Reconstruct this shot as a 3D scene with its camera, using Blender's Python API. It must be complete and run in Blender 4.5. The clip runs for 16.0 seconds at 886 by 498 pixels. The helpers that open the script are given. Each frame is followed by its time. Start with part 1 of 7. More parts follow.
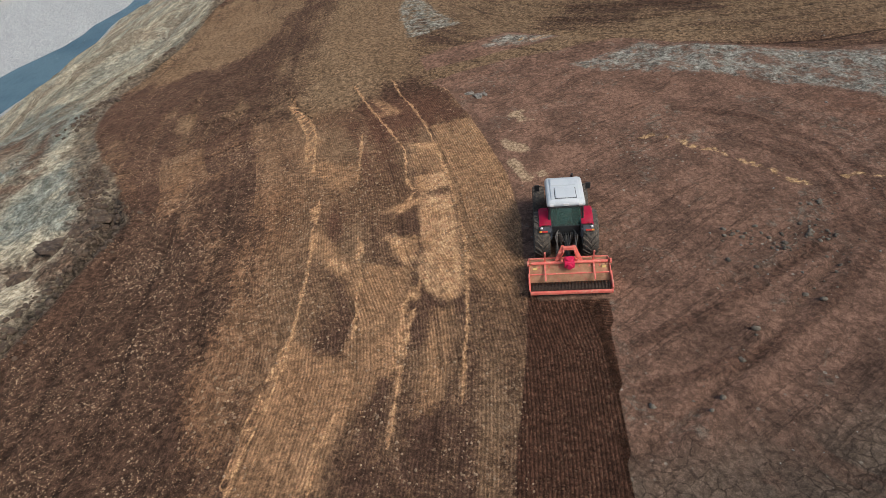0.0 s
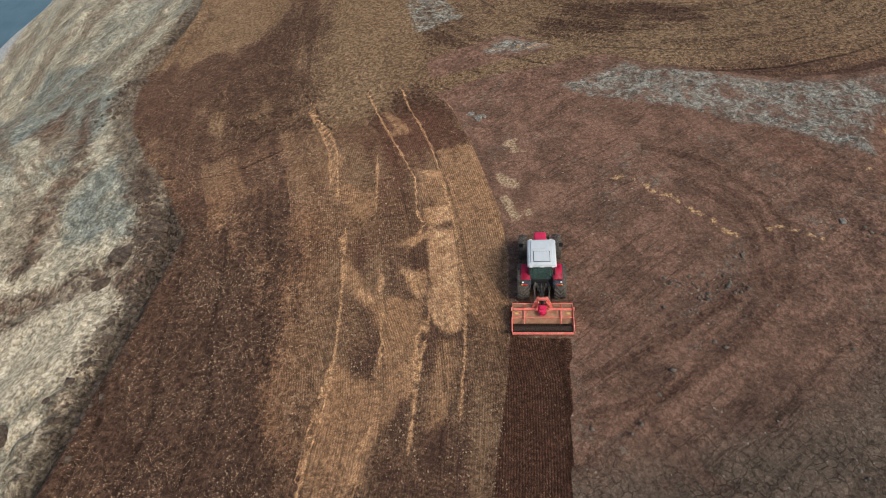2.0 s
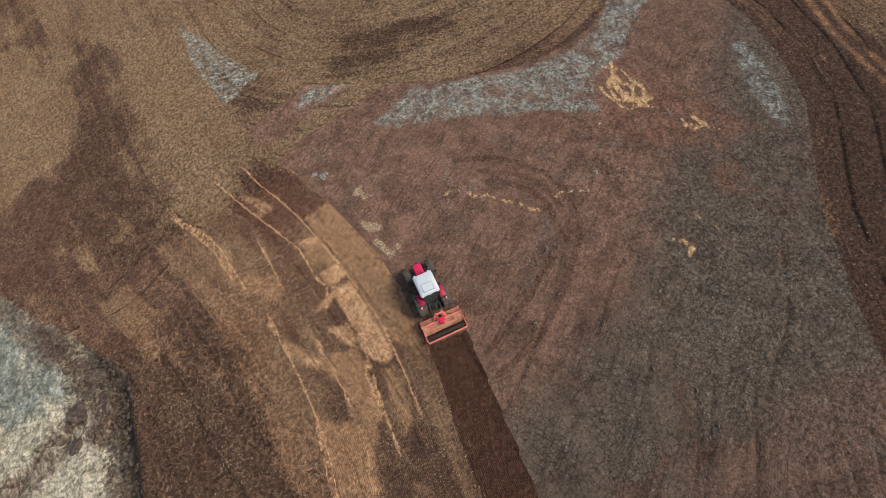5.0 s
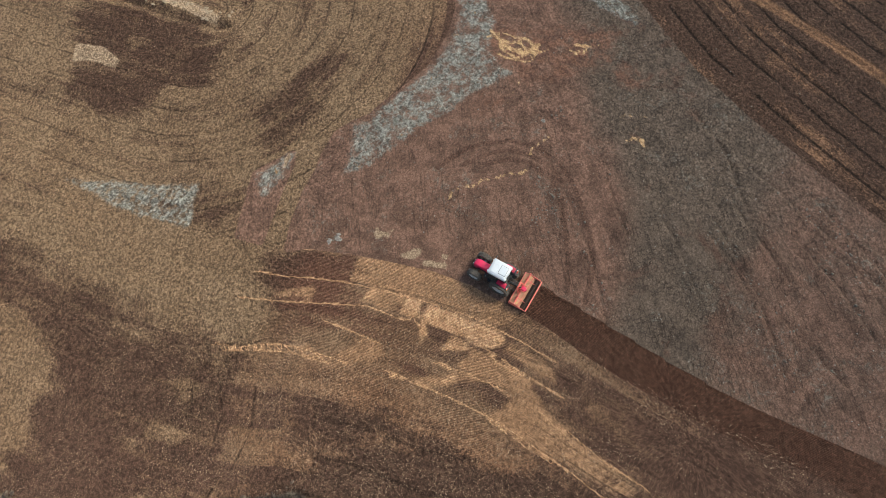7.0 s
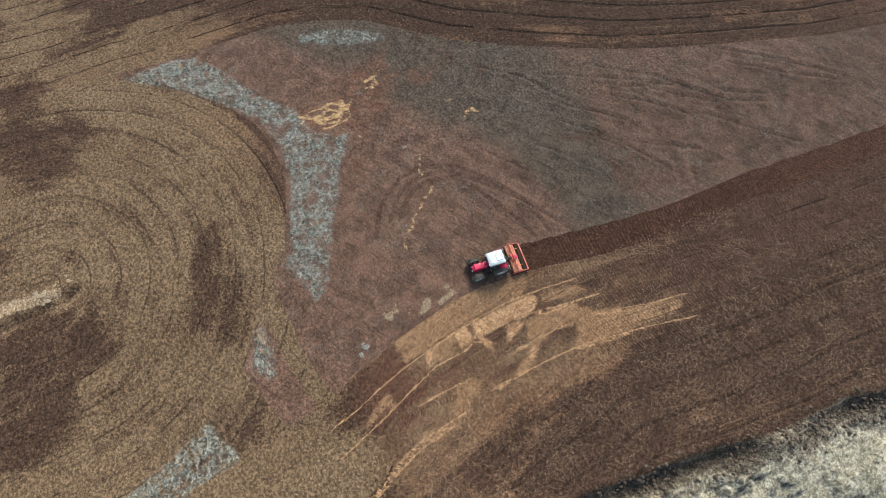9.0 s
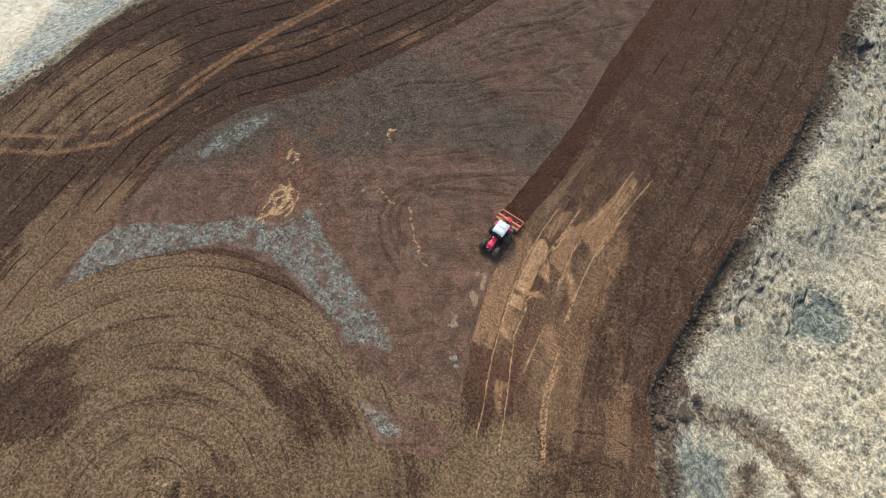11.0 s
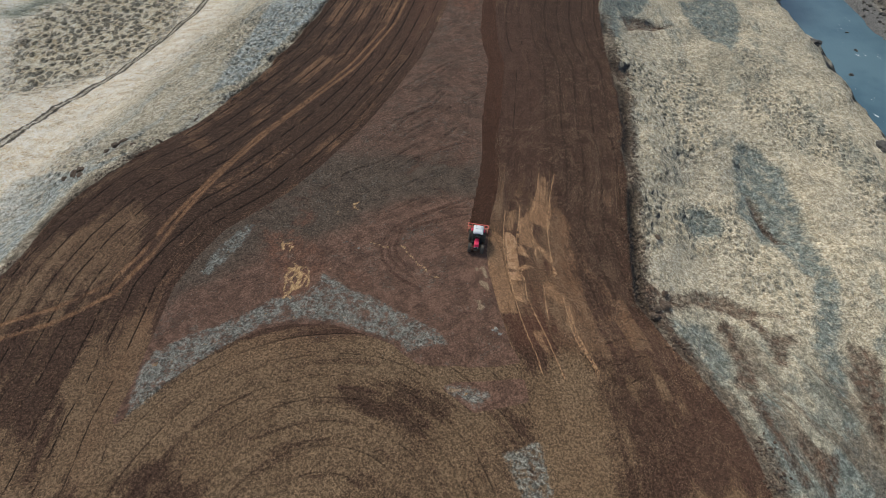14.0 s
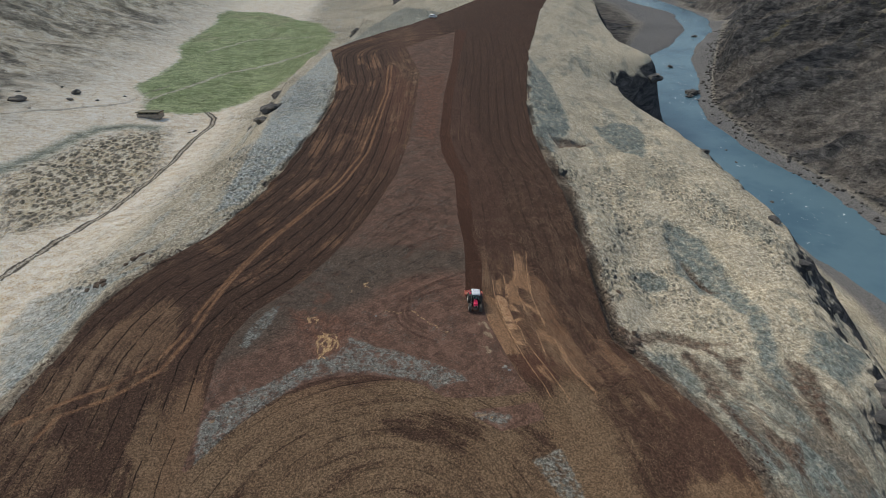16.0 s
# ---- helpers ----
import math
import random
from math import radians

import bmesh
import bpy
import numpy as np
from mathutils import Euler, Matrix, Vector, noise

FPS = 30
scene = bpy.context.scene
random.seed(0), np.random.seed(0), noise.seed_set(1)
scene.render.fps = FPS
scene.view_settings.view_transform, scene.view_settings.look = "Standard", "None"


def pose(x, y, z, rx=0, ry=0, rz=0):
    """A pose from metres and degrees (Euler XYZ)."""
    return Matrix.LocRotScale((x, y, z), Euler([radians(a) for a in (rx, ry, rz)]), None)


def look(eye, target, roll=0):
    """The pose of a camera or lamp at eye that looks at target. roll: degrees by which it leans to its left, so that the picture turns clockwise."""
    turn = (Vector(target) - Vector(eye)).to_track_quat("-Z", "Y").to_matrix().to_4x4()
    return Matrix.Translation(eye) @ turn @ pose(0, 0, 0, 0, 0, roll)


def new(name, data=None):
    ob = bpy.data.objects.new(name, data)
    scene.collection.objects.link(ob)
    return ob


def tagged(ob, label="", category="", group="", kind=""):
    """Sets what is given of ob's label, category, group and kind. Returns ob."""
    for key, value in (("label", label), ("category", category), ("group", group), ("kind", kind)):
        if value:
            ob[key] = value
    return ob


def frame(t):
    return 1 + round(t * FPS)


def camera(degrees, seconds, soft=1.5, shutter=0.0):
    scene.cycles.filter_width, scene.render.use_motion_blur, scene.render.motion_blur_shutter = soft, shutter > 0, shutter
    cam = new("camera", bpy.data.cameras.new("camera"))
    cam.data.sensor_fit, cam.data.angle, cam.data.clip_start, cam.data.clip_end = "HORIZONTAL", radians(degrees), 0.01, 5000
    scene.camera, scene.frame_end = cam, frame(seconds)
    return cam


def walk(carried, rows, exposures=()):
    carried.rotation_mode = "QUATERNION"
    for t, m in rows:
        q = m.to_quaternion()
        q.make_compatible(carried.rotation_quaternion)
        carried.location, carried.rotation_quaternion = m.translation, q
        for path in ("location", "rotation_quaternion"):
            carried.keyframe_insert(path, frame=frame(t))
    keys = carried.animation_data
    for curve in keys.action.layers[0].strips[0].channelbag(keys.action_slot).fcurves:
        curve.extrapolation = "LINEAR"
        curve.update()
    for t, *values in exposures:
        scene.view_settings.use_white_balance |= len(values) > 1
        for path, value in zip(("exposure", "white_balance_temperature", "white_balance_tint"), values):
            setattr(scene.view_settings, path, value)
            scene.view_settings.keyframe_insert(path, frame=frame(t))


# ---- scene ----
cam = camera(75.1, 16.0, soft=0.6)
PATH = [
    (0, (-0.089, 0.341, 16.421), (-0.092, 1.833, 15.089), -0.6),
    (0.5, (-0.065, 0.361, 18.257), (-0.074, 1.793, 16.862), -0.6),
    (1, (-0.09, 0.544, 20.662), (-0.099, 1.915, 19.205), -0.5),
    (1.5, (-0.107, 0.61, 23.292), (-0.115, 1.918, 21.779), -0.4),
    (2, (-0.23, 0.709, 26.095), (-0.237, 1.952, 24.528), -0.3),
    (2.5, (-0.367, 0.8, 28.893), (-0.376, 1.997, 27.291), -0.4),
    (3, (-0.467, 0.871, 31.548), (-0.436, 2.029, 29.917), -0.5),
    (3.5, (-0.651, 0.94, 33.803), (-0.49, 2.046, 32.144), -0.6),
    (4, (-0.687, 0.966, 35.852), (-0.408, 2.008, 34.168), -0.7),
    (4.2, (-0.723, 0.957, 36.606), (-0.393, 1.971, 34.914), -0.5),
    (6.3, (-11.014, 7.688, 44.403), (-10.359, 8.334, 42.627), -0.5),
    (6.5, (-12.481, 9.195, 45.065), (-11.783, 9.785, 43.286), -0.4),
    (7, (-15.611, 13.972, 47.274), (-14.812, 14.376, 45.485), 0.7),
    (7.5, (-17.756, 18.981, 49.295), (-16.873, 19.168, 47.511), 1.2),
    (8, (-18.596, 24.446, 51.326), (-17.688, 24.418, 49.544), 2.0),
    (8.5, (-18.168, 29.852, 53.253), (-17.281, 29.636, 51.473), 2.4),
    (9, (-16.778, 34.925, 55.032), (-15.945, 34.531, 53.258), 2.3),
    (9.2, (-16.015, 36.909, 55.652), (-15.21, 36.444, 53.881), 2.2),
    (11.3, (-5.301, 52.782, 61.116), (-4.843, 51.961, 59.351), -1.4),
    (11.5, (-4.594, 54.51, 61.099), (-4.143, 53.665, 59.343), -1.5),
    (12, (-2.647, 59.364, 61.044), (-2.232, 58.421, 59.33), -1.3),
    (12.5, (-0.703, 64.545, 61.032), (-0.349, 63.483, 59.375), -1.3),
    (13, (1.248, 69.712, 61.021), (1.528, 68.524, 59.437), -1.5),
    (13.5, (3.313, 74.956, 60.981), (3.51, 73.654, 59.476), -1.6),
    (14, (5.476, 80.062, 60.931), (5.579, 78.661, 59.508), -1.7),
    (14.5, (8.047, 85.054, 60.947), (8.064, 83.564, 59.614), -1.6),
    (15, (10.777, 90.052, 61.114), (10.757, 88.482, 59.876), -1.6),
    (15.5, (13.438, 95.065, 61.11), (13.374, 93.421, 59.972), -1.6),
    (16, (16.417, 99.748, 61.071), (16.286, 98.041, 60.037), -1.5),
]
walk(cam, [(t, look(eye, target, roll)) for t, eye, target, roll in PATH], [(0, -0.25, 6850, 7), (4, -0.17, 6900, 7), (6.5, 0.15, 6900, 4), (9, 0.45, 6600, -1), (12.5, 0.08, 6800, 4), (14.5, -0.21, 6800, 4), (16, -0.32, 6700, 5)])

# ---- hazy daylight: a veiled sun in the south-east and a bright sky ----
SUN_FROM = Vector((0.56, -0.48, 0.90)).normalized()
world = bpy.data.worlds.new("sky")
scene.world = world
world.use_nodes = True
sky = world.node_tree.nodes.new("ShaderNodeTexSky")
sky.sky_type = "NISHITA"
sky.sun_disc = False
sky.sun_elevation = math.asin(SUN_FROM.z)
sky.sun_rotation = math.atan2(SUN_FROM.x, SUN_FROM.y)
sky.air_density, sky.dust_density, sky.ozone_density = 1.0, 3.0, 1.0
backdrop_node = world.node_tree.nodes["Background"]
backdrop_node.inputs["Strength"].default_value = 0.17
world.node_tree.links.new(sky.outputs[0], backdrop_node.inputs["Color"])
sun = new("sun", bpy.data.lights.new("sun", "SUN"))
sun.data.energy, sun.data.angle, sun.data.color = 2.5, radians(20), (1.0, 0.95, 0.88)
sun.matrix_world = look(SUN_FROM * 300, (0, 0, 0))


# ---- materials ----
class Nodes:
    """A small writer of node materials."""

    def __init__(self, name):
        self.mat = bpy.data.materials.new(name)
        self.mat.use_nodes = True
        self.tree = self.mat.node_tree
        self.shader = self.tree.nodes["Principled BSDF"]
        self.where = self.tree.nodes.new("ShaderNodeTexCoord").outputs["Object"]

    def plug(self, socket, value):
        if isinstance(value, bpy.types.NodeSocket):
            self.tree.links.new(value, socket)
        elif isinstance(value, (tuple, list)) and len(value) == 3 and len(socket.default_value) == 4:
            socket.default_value = (*value, 1.0)
        else:
            socket.default_value = value

    def noise(self, scale, detail=3.0, rough=0.55, vector=None, warp=0.0, color=False):
        n = self.tree.nodes.new("ShaderNodeTexNoise")
        self.plug(n.inputs["Vector"], vector or self.where)
        for key, value in (("Scale", scale), ("Detail", detail), ("Roughness", rough), ("Distortion", warp)):
            n.inputs[key].default_value = value
        return n.outputs["Color" if color else "Fac"]

    def cells(self, scale, feature="F1", out="Distance", vector=None, jitter=1.0):
        n = self.tree.nodes.new("ShaderNodeTexVoronoi")
        n.feature = feature
        self.plug(n.inputs["Vector"], vector or self.where)
        n.inputs["Scale"].default_value, n.inputs["Randomness"].default_value = scale, jitter
        return n.outputs[out]

    def stretched(self, sx, sy, sz, turn=0.0):
        n = self.tree.nodes.new("ShaderNodeMapping")
        self.plug(n.inputs["Vector"], self.where)
        n.inputs["Scale"].default_value = (sx, sy, sz)
        n.inputs["Rotation"].default_value = (0, 0, turn)
        return n.outputs[0]

    def calc(self, op, a, b=0.0, c=0.0):
        n = self.tree.nodes.new("ShaderNodeMath")
        n.operation = op
        for socket, value in zip(n.inputs, (a, b, c)):
            self.plug(socket, value)
        return n.outputs[0]

    def span(self, value, lo, hi, to0=0.0, to1=1.0):
        n = self.tree.nodes.new("ShaderNodeMapRange")
        n.interpolation_type = "SMOOTHSTEP"
        for key, v in (("Value", value), ("From Min", lo), ("From Max", hi), ("To Min", to0), ("To Max", to1)):
            self.plug(n.inputs[key], v)
        return n.outputs[0]

    def mix(self, fac, a, b, blend="MIX"):
        n = self.tree.nodes.new("ShaderNodeMix")
        n.data_type, n.blend_type = "RGBA", blend
        self.plug(n.inputs[0], fac)
        self.plug(n.inputs[6], a)
        self.plug(n.inputs[7], b)
        return n.outputs[2]

    def attr(self, name, out="Fac"):
        n = self.tree.nodes.new("ShaderNodeAttribute")
        n.attribute_type, n.attribute_name = "GEOMETRY", name
        return n.outputs[out]

    def part_random(self):
        return self.tree.nodes.new("ShaderNodeObjectInfo").outputs["Random"]

    def island_random(self):
        return self.tree.nodes.new("ShaderNodeNewGeometry").outputs["Random Per Island"]

    def bump(self, height, distance, strength=1.0, under=None):
        n = self.tree.nodes.new("ShaderNodeBump")
        n.inputs["Strength"].default_value = strength
        self.plug(n.inputs["Distance"], distance)
        self.plug(n.inputs["Height"], height)
        if under is not None:
            self.plug(n.inputs["Normal"], under)
        return n.outputs[0]

    def done(self, color, rough=0.9, normal=None, metal=0.0, **more):
        self.plug(self.shader.inputs["Base Color"], color)
        self.plug(self.shader.inputs["Roughness"], rough)
        self.plug(self.shader.inputs["Metallic"], metal)
        if normal is not None:
            self.plug(self.shader.inputs["Normal"], normal)
        for key, value in more.items():
            self.plug(self.shader.inputs[key.replace("_", " ")], value)
        return self.mat


def land_material():
    n = Nodes("land")
    fine = n.noise(7.0, 5, 0.7)
    grain = n.noise(30.0, 4, 0.7)
    middle = n.noise(0.9, 5, 0.65)
    ragged = n.calc("MULTIPLY_ADD", n.noise(1.7, 7, 0.75, warp=0.4), 3.6, -1.8)
    ragged_far = n.calc("MULTIPLY_ADD", n.noise(0.22, 7, 0.72, warp=0.5), 3.0, -1.5)
    crumbs = n.calc("ADD", n.calc("MULTIPLY", fine, 0.55), n.calc("MULTIPLY", grain, 0.45))
    lanes = n.tree.nodes.new("ShaderNodeCombineXYZ")
    n.plug(lanes.inputs[0], n.attr("turning"))
    n.plug(lanes.inputs[1], n.calc("MULTIPLY", n.attr("run"), 0.07))
    drag = n.noise(0.8, 4, 0.6, vector=lanes.outputs[0])
    streak = n.calc("MULTIPLY_ADD", n.noise(1.1, 6, 0.68, vector=lanes.outputs[0], warp=0.3), 3.0, -1.5)
    combed = n.tree.nodes.new("ShaderNodeCombineXYZ")
    n.plug(combed.inputs[0], n.calc("MULTIPLY", n.attr("turning"), 2.4))
    n.plug(combed.inputs[1], n.calc("MULTIPLY", n.attr("run"), 0.055))
    bands = n.tree.nodes.new("ShaderNodeCombineXYZ")
    n.plug(bands.inputs[0], n.attr("field"))
    n.plug(bands.inputs[1], n.calc("MULTIPLY", n.attr("along"), 0.30))

    def inside(name, soft, rag, coarse=0.0, streaky=0.0):
        d = n.calc("MULTIPLY_ADD", ragged, rag, n.attr(name))
        if streaky:
            d = n.calc("MULTIPLY_ADD", streak, streaky, d)
        if coarse:
            d = n.calc("MULTIPLY_ADD", ragged_far, coarse, d)
        return n.span(d, soft, -soft)

    dried_at = n.calc("MULTIPLY", inside("dried", 0.26, 0.26, 0.20, 0.34), n.calc("MULTIPLY", n.span(n.noise(0.9, 7, 0.75, warp=0.4), 0.36, 0.54, 0.45, 1.0), n.span(n.noise(1.0, 5, 0.7, vector=combed.outputs[0]), 0.36, 0.52, 0.55, 1.0)))
    # tilled soil: moist earth under a crumbly crust that has dried in patches
    dry = n.calc("MULTIPLY_ADD", n.noise(0.11, 6, 0.66, warp=0.6), 0.45, n.calc("ADD", n.attr("dry"), 0.15))
    dry = n.calc("MULTIPLY_ADD", drag, 0.52, dry)
    strip = n.tree.nodes.new("ShaderNodeCombineXYZ")
    n.plug(strip.inputs[0], n.calc("MULTIPLY", n.calc("FLOOR", n.calc("ADD", n.calc("DIVIDE", n.attr("turning"), 2.95), 0.5)), 5.37))
    n.plug(strip.inputs[1], n.calc("MULTIPLY_ADD", n.attr("run"), 0.035, n.calc("MULTIPLY", ragged_far, 0.1)))
    dry = n.calc("MULTIPLY_ADD", n.span(n.noise(1.0, 3, 0.55, vector=strip.outputs[0]), 0.3, 0.7, -0.5, 0.5), n.calc("MULTIPLY_ADD", n.attr("east"), 0.30, n.span(n.attr("olive"), 0.0, 1.0, 0.20, 0.10)), dry)
    dry = n.calc("MULTIPLY_ADD", n.noise(0.55, 5, 0.7), 0.35, dry)
    dry = n.calc("MULTIPLY_ADD", crumbs, 0.75, n.calc("ADD", dry, -0.10))
    dry = n.calc("ADD", dry, -0.06)
    dry = n.calc("MULTIPLY_ADD", inside("dark", 1.3, 1.0, 2.2, 1.5), -0.15, dry)
    dry = n.calc("MULTIPLY_ADD", inside("light", 0.9, 0.8, 1.8, 1.5), 0.14, dry)
    dry = n.calc("MULTIPLY_ADD", inside("fresh", 0.05, 0.05), -0.8, dry)
    dry = n.calc("MULTIPLY_ADD", dried_at, 0.24, dry)
    crust = n.mix(n.span(n.noise(0.13, 4, 0.6), 0.35, 0.65), (0.190, 0.112, 0.066), (0.250, 0.160, 0.098))
    crust = n.mix(n.calc("MULTIPLY", n.attr("olive"), 0.6), crust, n.mix(middle, (0.172, 0.117, 0.069), (0.228, 0.166, 0.103)))
    moist = n.mix(n.span(middle, 0.3, 0.7), (0.084, 0.047, 0.033), (0.114, 0.065, 0.046))
    moist = n.mix(inside("ruddy", 3.0, 1.0, 3.0), moist, n.mix(middle, (0.108, 0.054, 0.036), (0.165, 0.084, 0.056)))
    crust = n.mix(n.calc("MULTIPLY", n.attr("east"), 0.8), crust, n.mix(middle, (0.180, 0.098, 0.057), (0.290, 0.158, 0.090)))
    moist = n.mix(n.calc("MULTIPLY", n.calc("MAXIMUM", n.attr("east"), n.attr("olive")), 0.8), moist, n.mix(middle, (0.056, 0.032, 0.022), (0.090, 0.054, 0.037)))
    soil = n.mix(n.span(dry, 0.96, 1.20), moist, crust)
    tan_color = n.mix(n.span(middle, 0.32, 0.62), (0.48, 0.275, 0.147), (0.66, 0.415, 0.240))
    soil = n.mix(n.calc("MULTIPLY", n.calc("MULTIPLY", dried_at, n.span(dry, 0.90, 1.15)), 0.58), soil, n.mix(middle, (0.41, 0.226, 0.118), (0.58, 0.345, 0.195)))
    tan_at = n.calc("MULTIPLY", inside("tan", 0.20, 0.22, 0.10, 0.20), n.span(n.calc("MULTIPLY_ADD", crumbs, 0.8, n.calc("MULTIPLY", n.noise(0.9, 5, 0.65), 0.9)), 0.42, 0.70, 0.6, 1.0))
    scraped = n.tree.nodes.new("ShaderNodeCombineXYZ")
    n.plug(scraped.inputs[0], n.calc("MULTIPLY", n.attr("turning"), 1.6))
    n.plug(scraped.inputs[1], n.calc("MULTIPLY", n.attr("run"), 0.35))
    tan_at = n.calc("MULTIPLY", tan_at, n.span(n.noise(1.0, 6, 0.7, vector=scraped.outputs[0], warp=0.5), 0.32, 0.50, 0.75, 1.0))
    soil = n.mix(n.calc("MULTIPLY", tan_at, 0.84), soil, tan_color)
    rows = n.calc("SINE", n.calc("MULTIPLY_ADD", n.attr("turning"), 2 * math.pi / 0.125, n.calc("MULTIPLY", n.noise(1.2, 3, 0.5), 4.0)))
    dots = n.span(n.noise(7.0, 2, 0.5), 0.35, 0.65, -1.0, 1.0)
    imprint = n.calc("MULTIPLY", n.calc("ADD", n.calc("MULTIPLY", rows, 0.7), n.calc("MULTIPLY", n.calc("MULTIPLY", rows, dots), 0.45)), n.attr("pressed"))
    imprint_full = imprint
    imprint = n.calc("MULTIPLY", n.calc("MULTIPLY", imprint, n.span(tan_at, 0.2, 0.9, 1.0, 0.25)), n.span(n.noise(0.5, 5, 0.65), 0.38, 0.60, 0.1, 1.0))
    # imprint hollows darker in the colour: moister soil and groove shade together
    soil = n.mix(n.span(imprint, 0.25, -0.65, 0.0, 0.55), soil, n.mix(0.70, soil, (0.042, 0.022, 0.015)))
    # furrow lines near black: the groove's shade painted into the soil colour
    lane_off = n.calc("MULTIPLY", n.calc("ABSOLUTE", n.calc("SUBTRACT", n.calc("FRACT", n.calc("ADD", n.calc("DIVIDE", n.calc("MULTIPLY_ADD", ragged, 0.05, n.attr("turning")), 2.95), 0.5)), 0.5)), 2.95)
    furrow_shade = n.calc("MULTIPLY", n.calc("MULTIPLY", n.span(lane_off, n.calc("ADD", n.calc("MULTIPLY_ADD", n.attr("east"), 0.22, 0.10), n.calc("MULTIPLY", n.attr("olive"), 0.04)), 0.03), n.span(n.calc("MULTIPLY_ADD", n.attr("east"), 0.06, n.noise(0.35, 4)), 0.40, 0.54)), n.attr("lined"))
    soil = n.mix(n.calc("MULTIPLY", furrow_shade, n.span(n.attr("pressed"), 0.0, 1.0, 0.92, 0.35)), soil, (0.016, 0.010, 0.008))
    crest = n.calc("ABSOLUTE", n.calc("MULTIPLY_ADD", ragged, 0.11, n.attr("ridge_side")))
    crest = n.calc("MULTIPLY", n.span(crest, n.span(n.noise(0.8, 3), 0.4, 0.62, 0.07, 0.20), 0.02), n.span(n.attr("ridge"), 0.10, 0.0))
    crest = n.calc("MULTIPLY", crest, n.span(n.noise(0.7, 5, 0.7), 0.30, 0.44, 0.25, 1.0))
    soil = n.mix(n.calc("MULTIPLY", crest, 0.85), soil, n.mix(n.span(fine, 0.3, 0.7), (0.36, 0.205, 0.108), (0.60, 0.370, 0.210)))
    wheeling = n.calc("MULTIPLY", inside("wheeling", 0.30, 0.25), n.span(n.noise(0.30, 4), 0.25, 0.55))
    soil = n.mix(n.calc("MULTIPLY", wheeling, 0.8), soil, n.mix(middle, (0.25, 0.132, 0.070), (0.38, 0.208, 0.112)))
    soil = n.mix(inside("fresh", 0.05, 0.05), soil, n.mix(n.span(crumbs, 0.35, 0.65), (0.062, 0.029, 0.019), (0.112, 0.056, 0.036)))
    # fresh imprint: shade of its grooves painted near black
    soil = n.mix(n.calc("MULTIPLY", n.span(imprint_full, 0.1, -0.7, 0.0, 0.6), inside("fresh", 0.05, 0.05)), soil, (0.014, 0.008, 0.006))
    lug = n.calc("SINE", n.calc("MULTIPLY", n.calc("MULTIPLY_ADD", n.attr("tread"), 1.1, n.attr("tread_run")), 2 * math.pi / 0.34))
    printed = n.calc("MULTIPLY", n.span(n.calc("MULTIPLY_ADD", ragged, 0.05, n.attr("tread")), 0.36, 0.28), n.span(n.noise(0.8, 4), 0.34, 0.46))
    soil = n.mix(n.calc("MULTIPLY", n.calc("MULTIPLY", n.span(lug, -0.2, -0.7), printed), 0.42), soil, (0.030, 0.017, 0.012))
    soil = n.mix(n.calc("MULTIPLY", n.calc("MULTIPLY", n.span(lug, 0.1, 0.7), printed), 0.22), soil, (0.26, 0.150, 0.090))
    swirl = n.calc("MULTIPLY", n.span(n.calc("MULTIPLY_ADD", ragged, 0.06, n.attr("swirl")), 0.17, 0.05), n.span(n.noise(0.5, 4), 0.34, 0.48))
    soil = n.mix(n.calc("MULTIPLY", swirl, 0.75), soil, (0.026, 0.016, 0.012))
    comb = n.noise(0.9, 5, 0.6, vector=combed.outputs[0], warp=0.15)
    stripy = n.calc("MULTIPLY", n.span(n.attr("olive"), 0.0, 1.0, 1.0, 0.35), n.span(n.noise(0.12, 4), 0.36, 0.56, 0.25, 1.0))
    untouched = n.span(inside("fresh", 0.05, 0.05), 1.0, 0.0)
    soil = n.mix(n.calc("MULTIPLY", n.calc("MULTIPLY", n.span(comb, 0.60, 0.68, 0.0, 0.45), stripy), untouched), soil, (0.235, 0.142, 0.084))
    soil = n.mix(n.calc("MULTIPLY", n.calc("MULTIPLY", n.span(comb, 0.40, 0.32, 0.0, 0.55), stripy), untouched), soil, (0.036, 0.022, 0.016))
    # pale clods strewn over the older strips, in drifts
    drift = n.span(n.calc("MULTIPLY_ADD", streak, 0.08, n.noise(0.42, 6, 0.72, warp=0.3)), 0.44, 0.56)
    flecks = n.span(n.calc("MULTIPLY_ADD", fine, -0.12, n.cells(4.5)), 0.16, 0.08)
    fleck2 = n.span(n.calc("MULTIPLY_ADD", grain, -0.12, n.cells(11.0)), 0.22, 0.12)
    soil = n.mix(n.calc("MULTIPLY", n.calc("MULTIPLY", n.calc("MAXIMUM", flecks, fleck2), drift), n.calc("MULTIPLY", n.attr("strewn"), 0.85)), soil, (0.41, 0.290, 0.190))
    fleck3 = n.calc("MULTIPLY", n.span(n.calc("MULTIPLY_ADD", fine, -0.12, n.cells(1.9)), 0.09, 0.03), n.span(n.noise(0.25, 5, 0.7), 0.42, 0.55))
    soil = n.mix(n.calc("MULTIPLY", n.calc("MULTIPLY", fleck3, 0.45), n.span(inside("fresh", 0.05, 0.05), 1.0, 0.0)), soil, (0.37, 0.265, 0.175))
    pit = n.calc("MULTIPLY", n.span(n.calc("MULTIPLY_ADD", fine, -0.25, n.cells(2.7)), 0.10, 0.02), n.span(n.noise(0.35, 4), 0.40, 0.55))
    soil = n.mix(n.calc("MULTIPLY", pit, n.span(n.attr("olive"), 0.0, 1.0, 0.35, 0.75)), soil, (0.032, 0.020, 0.014))

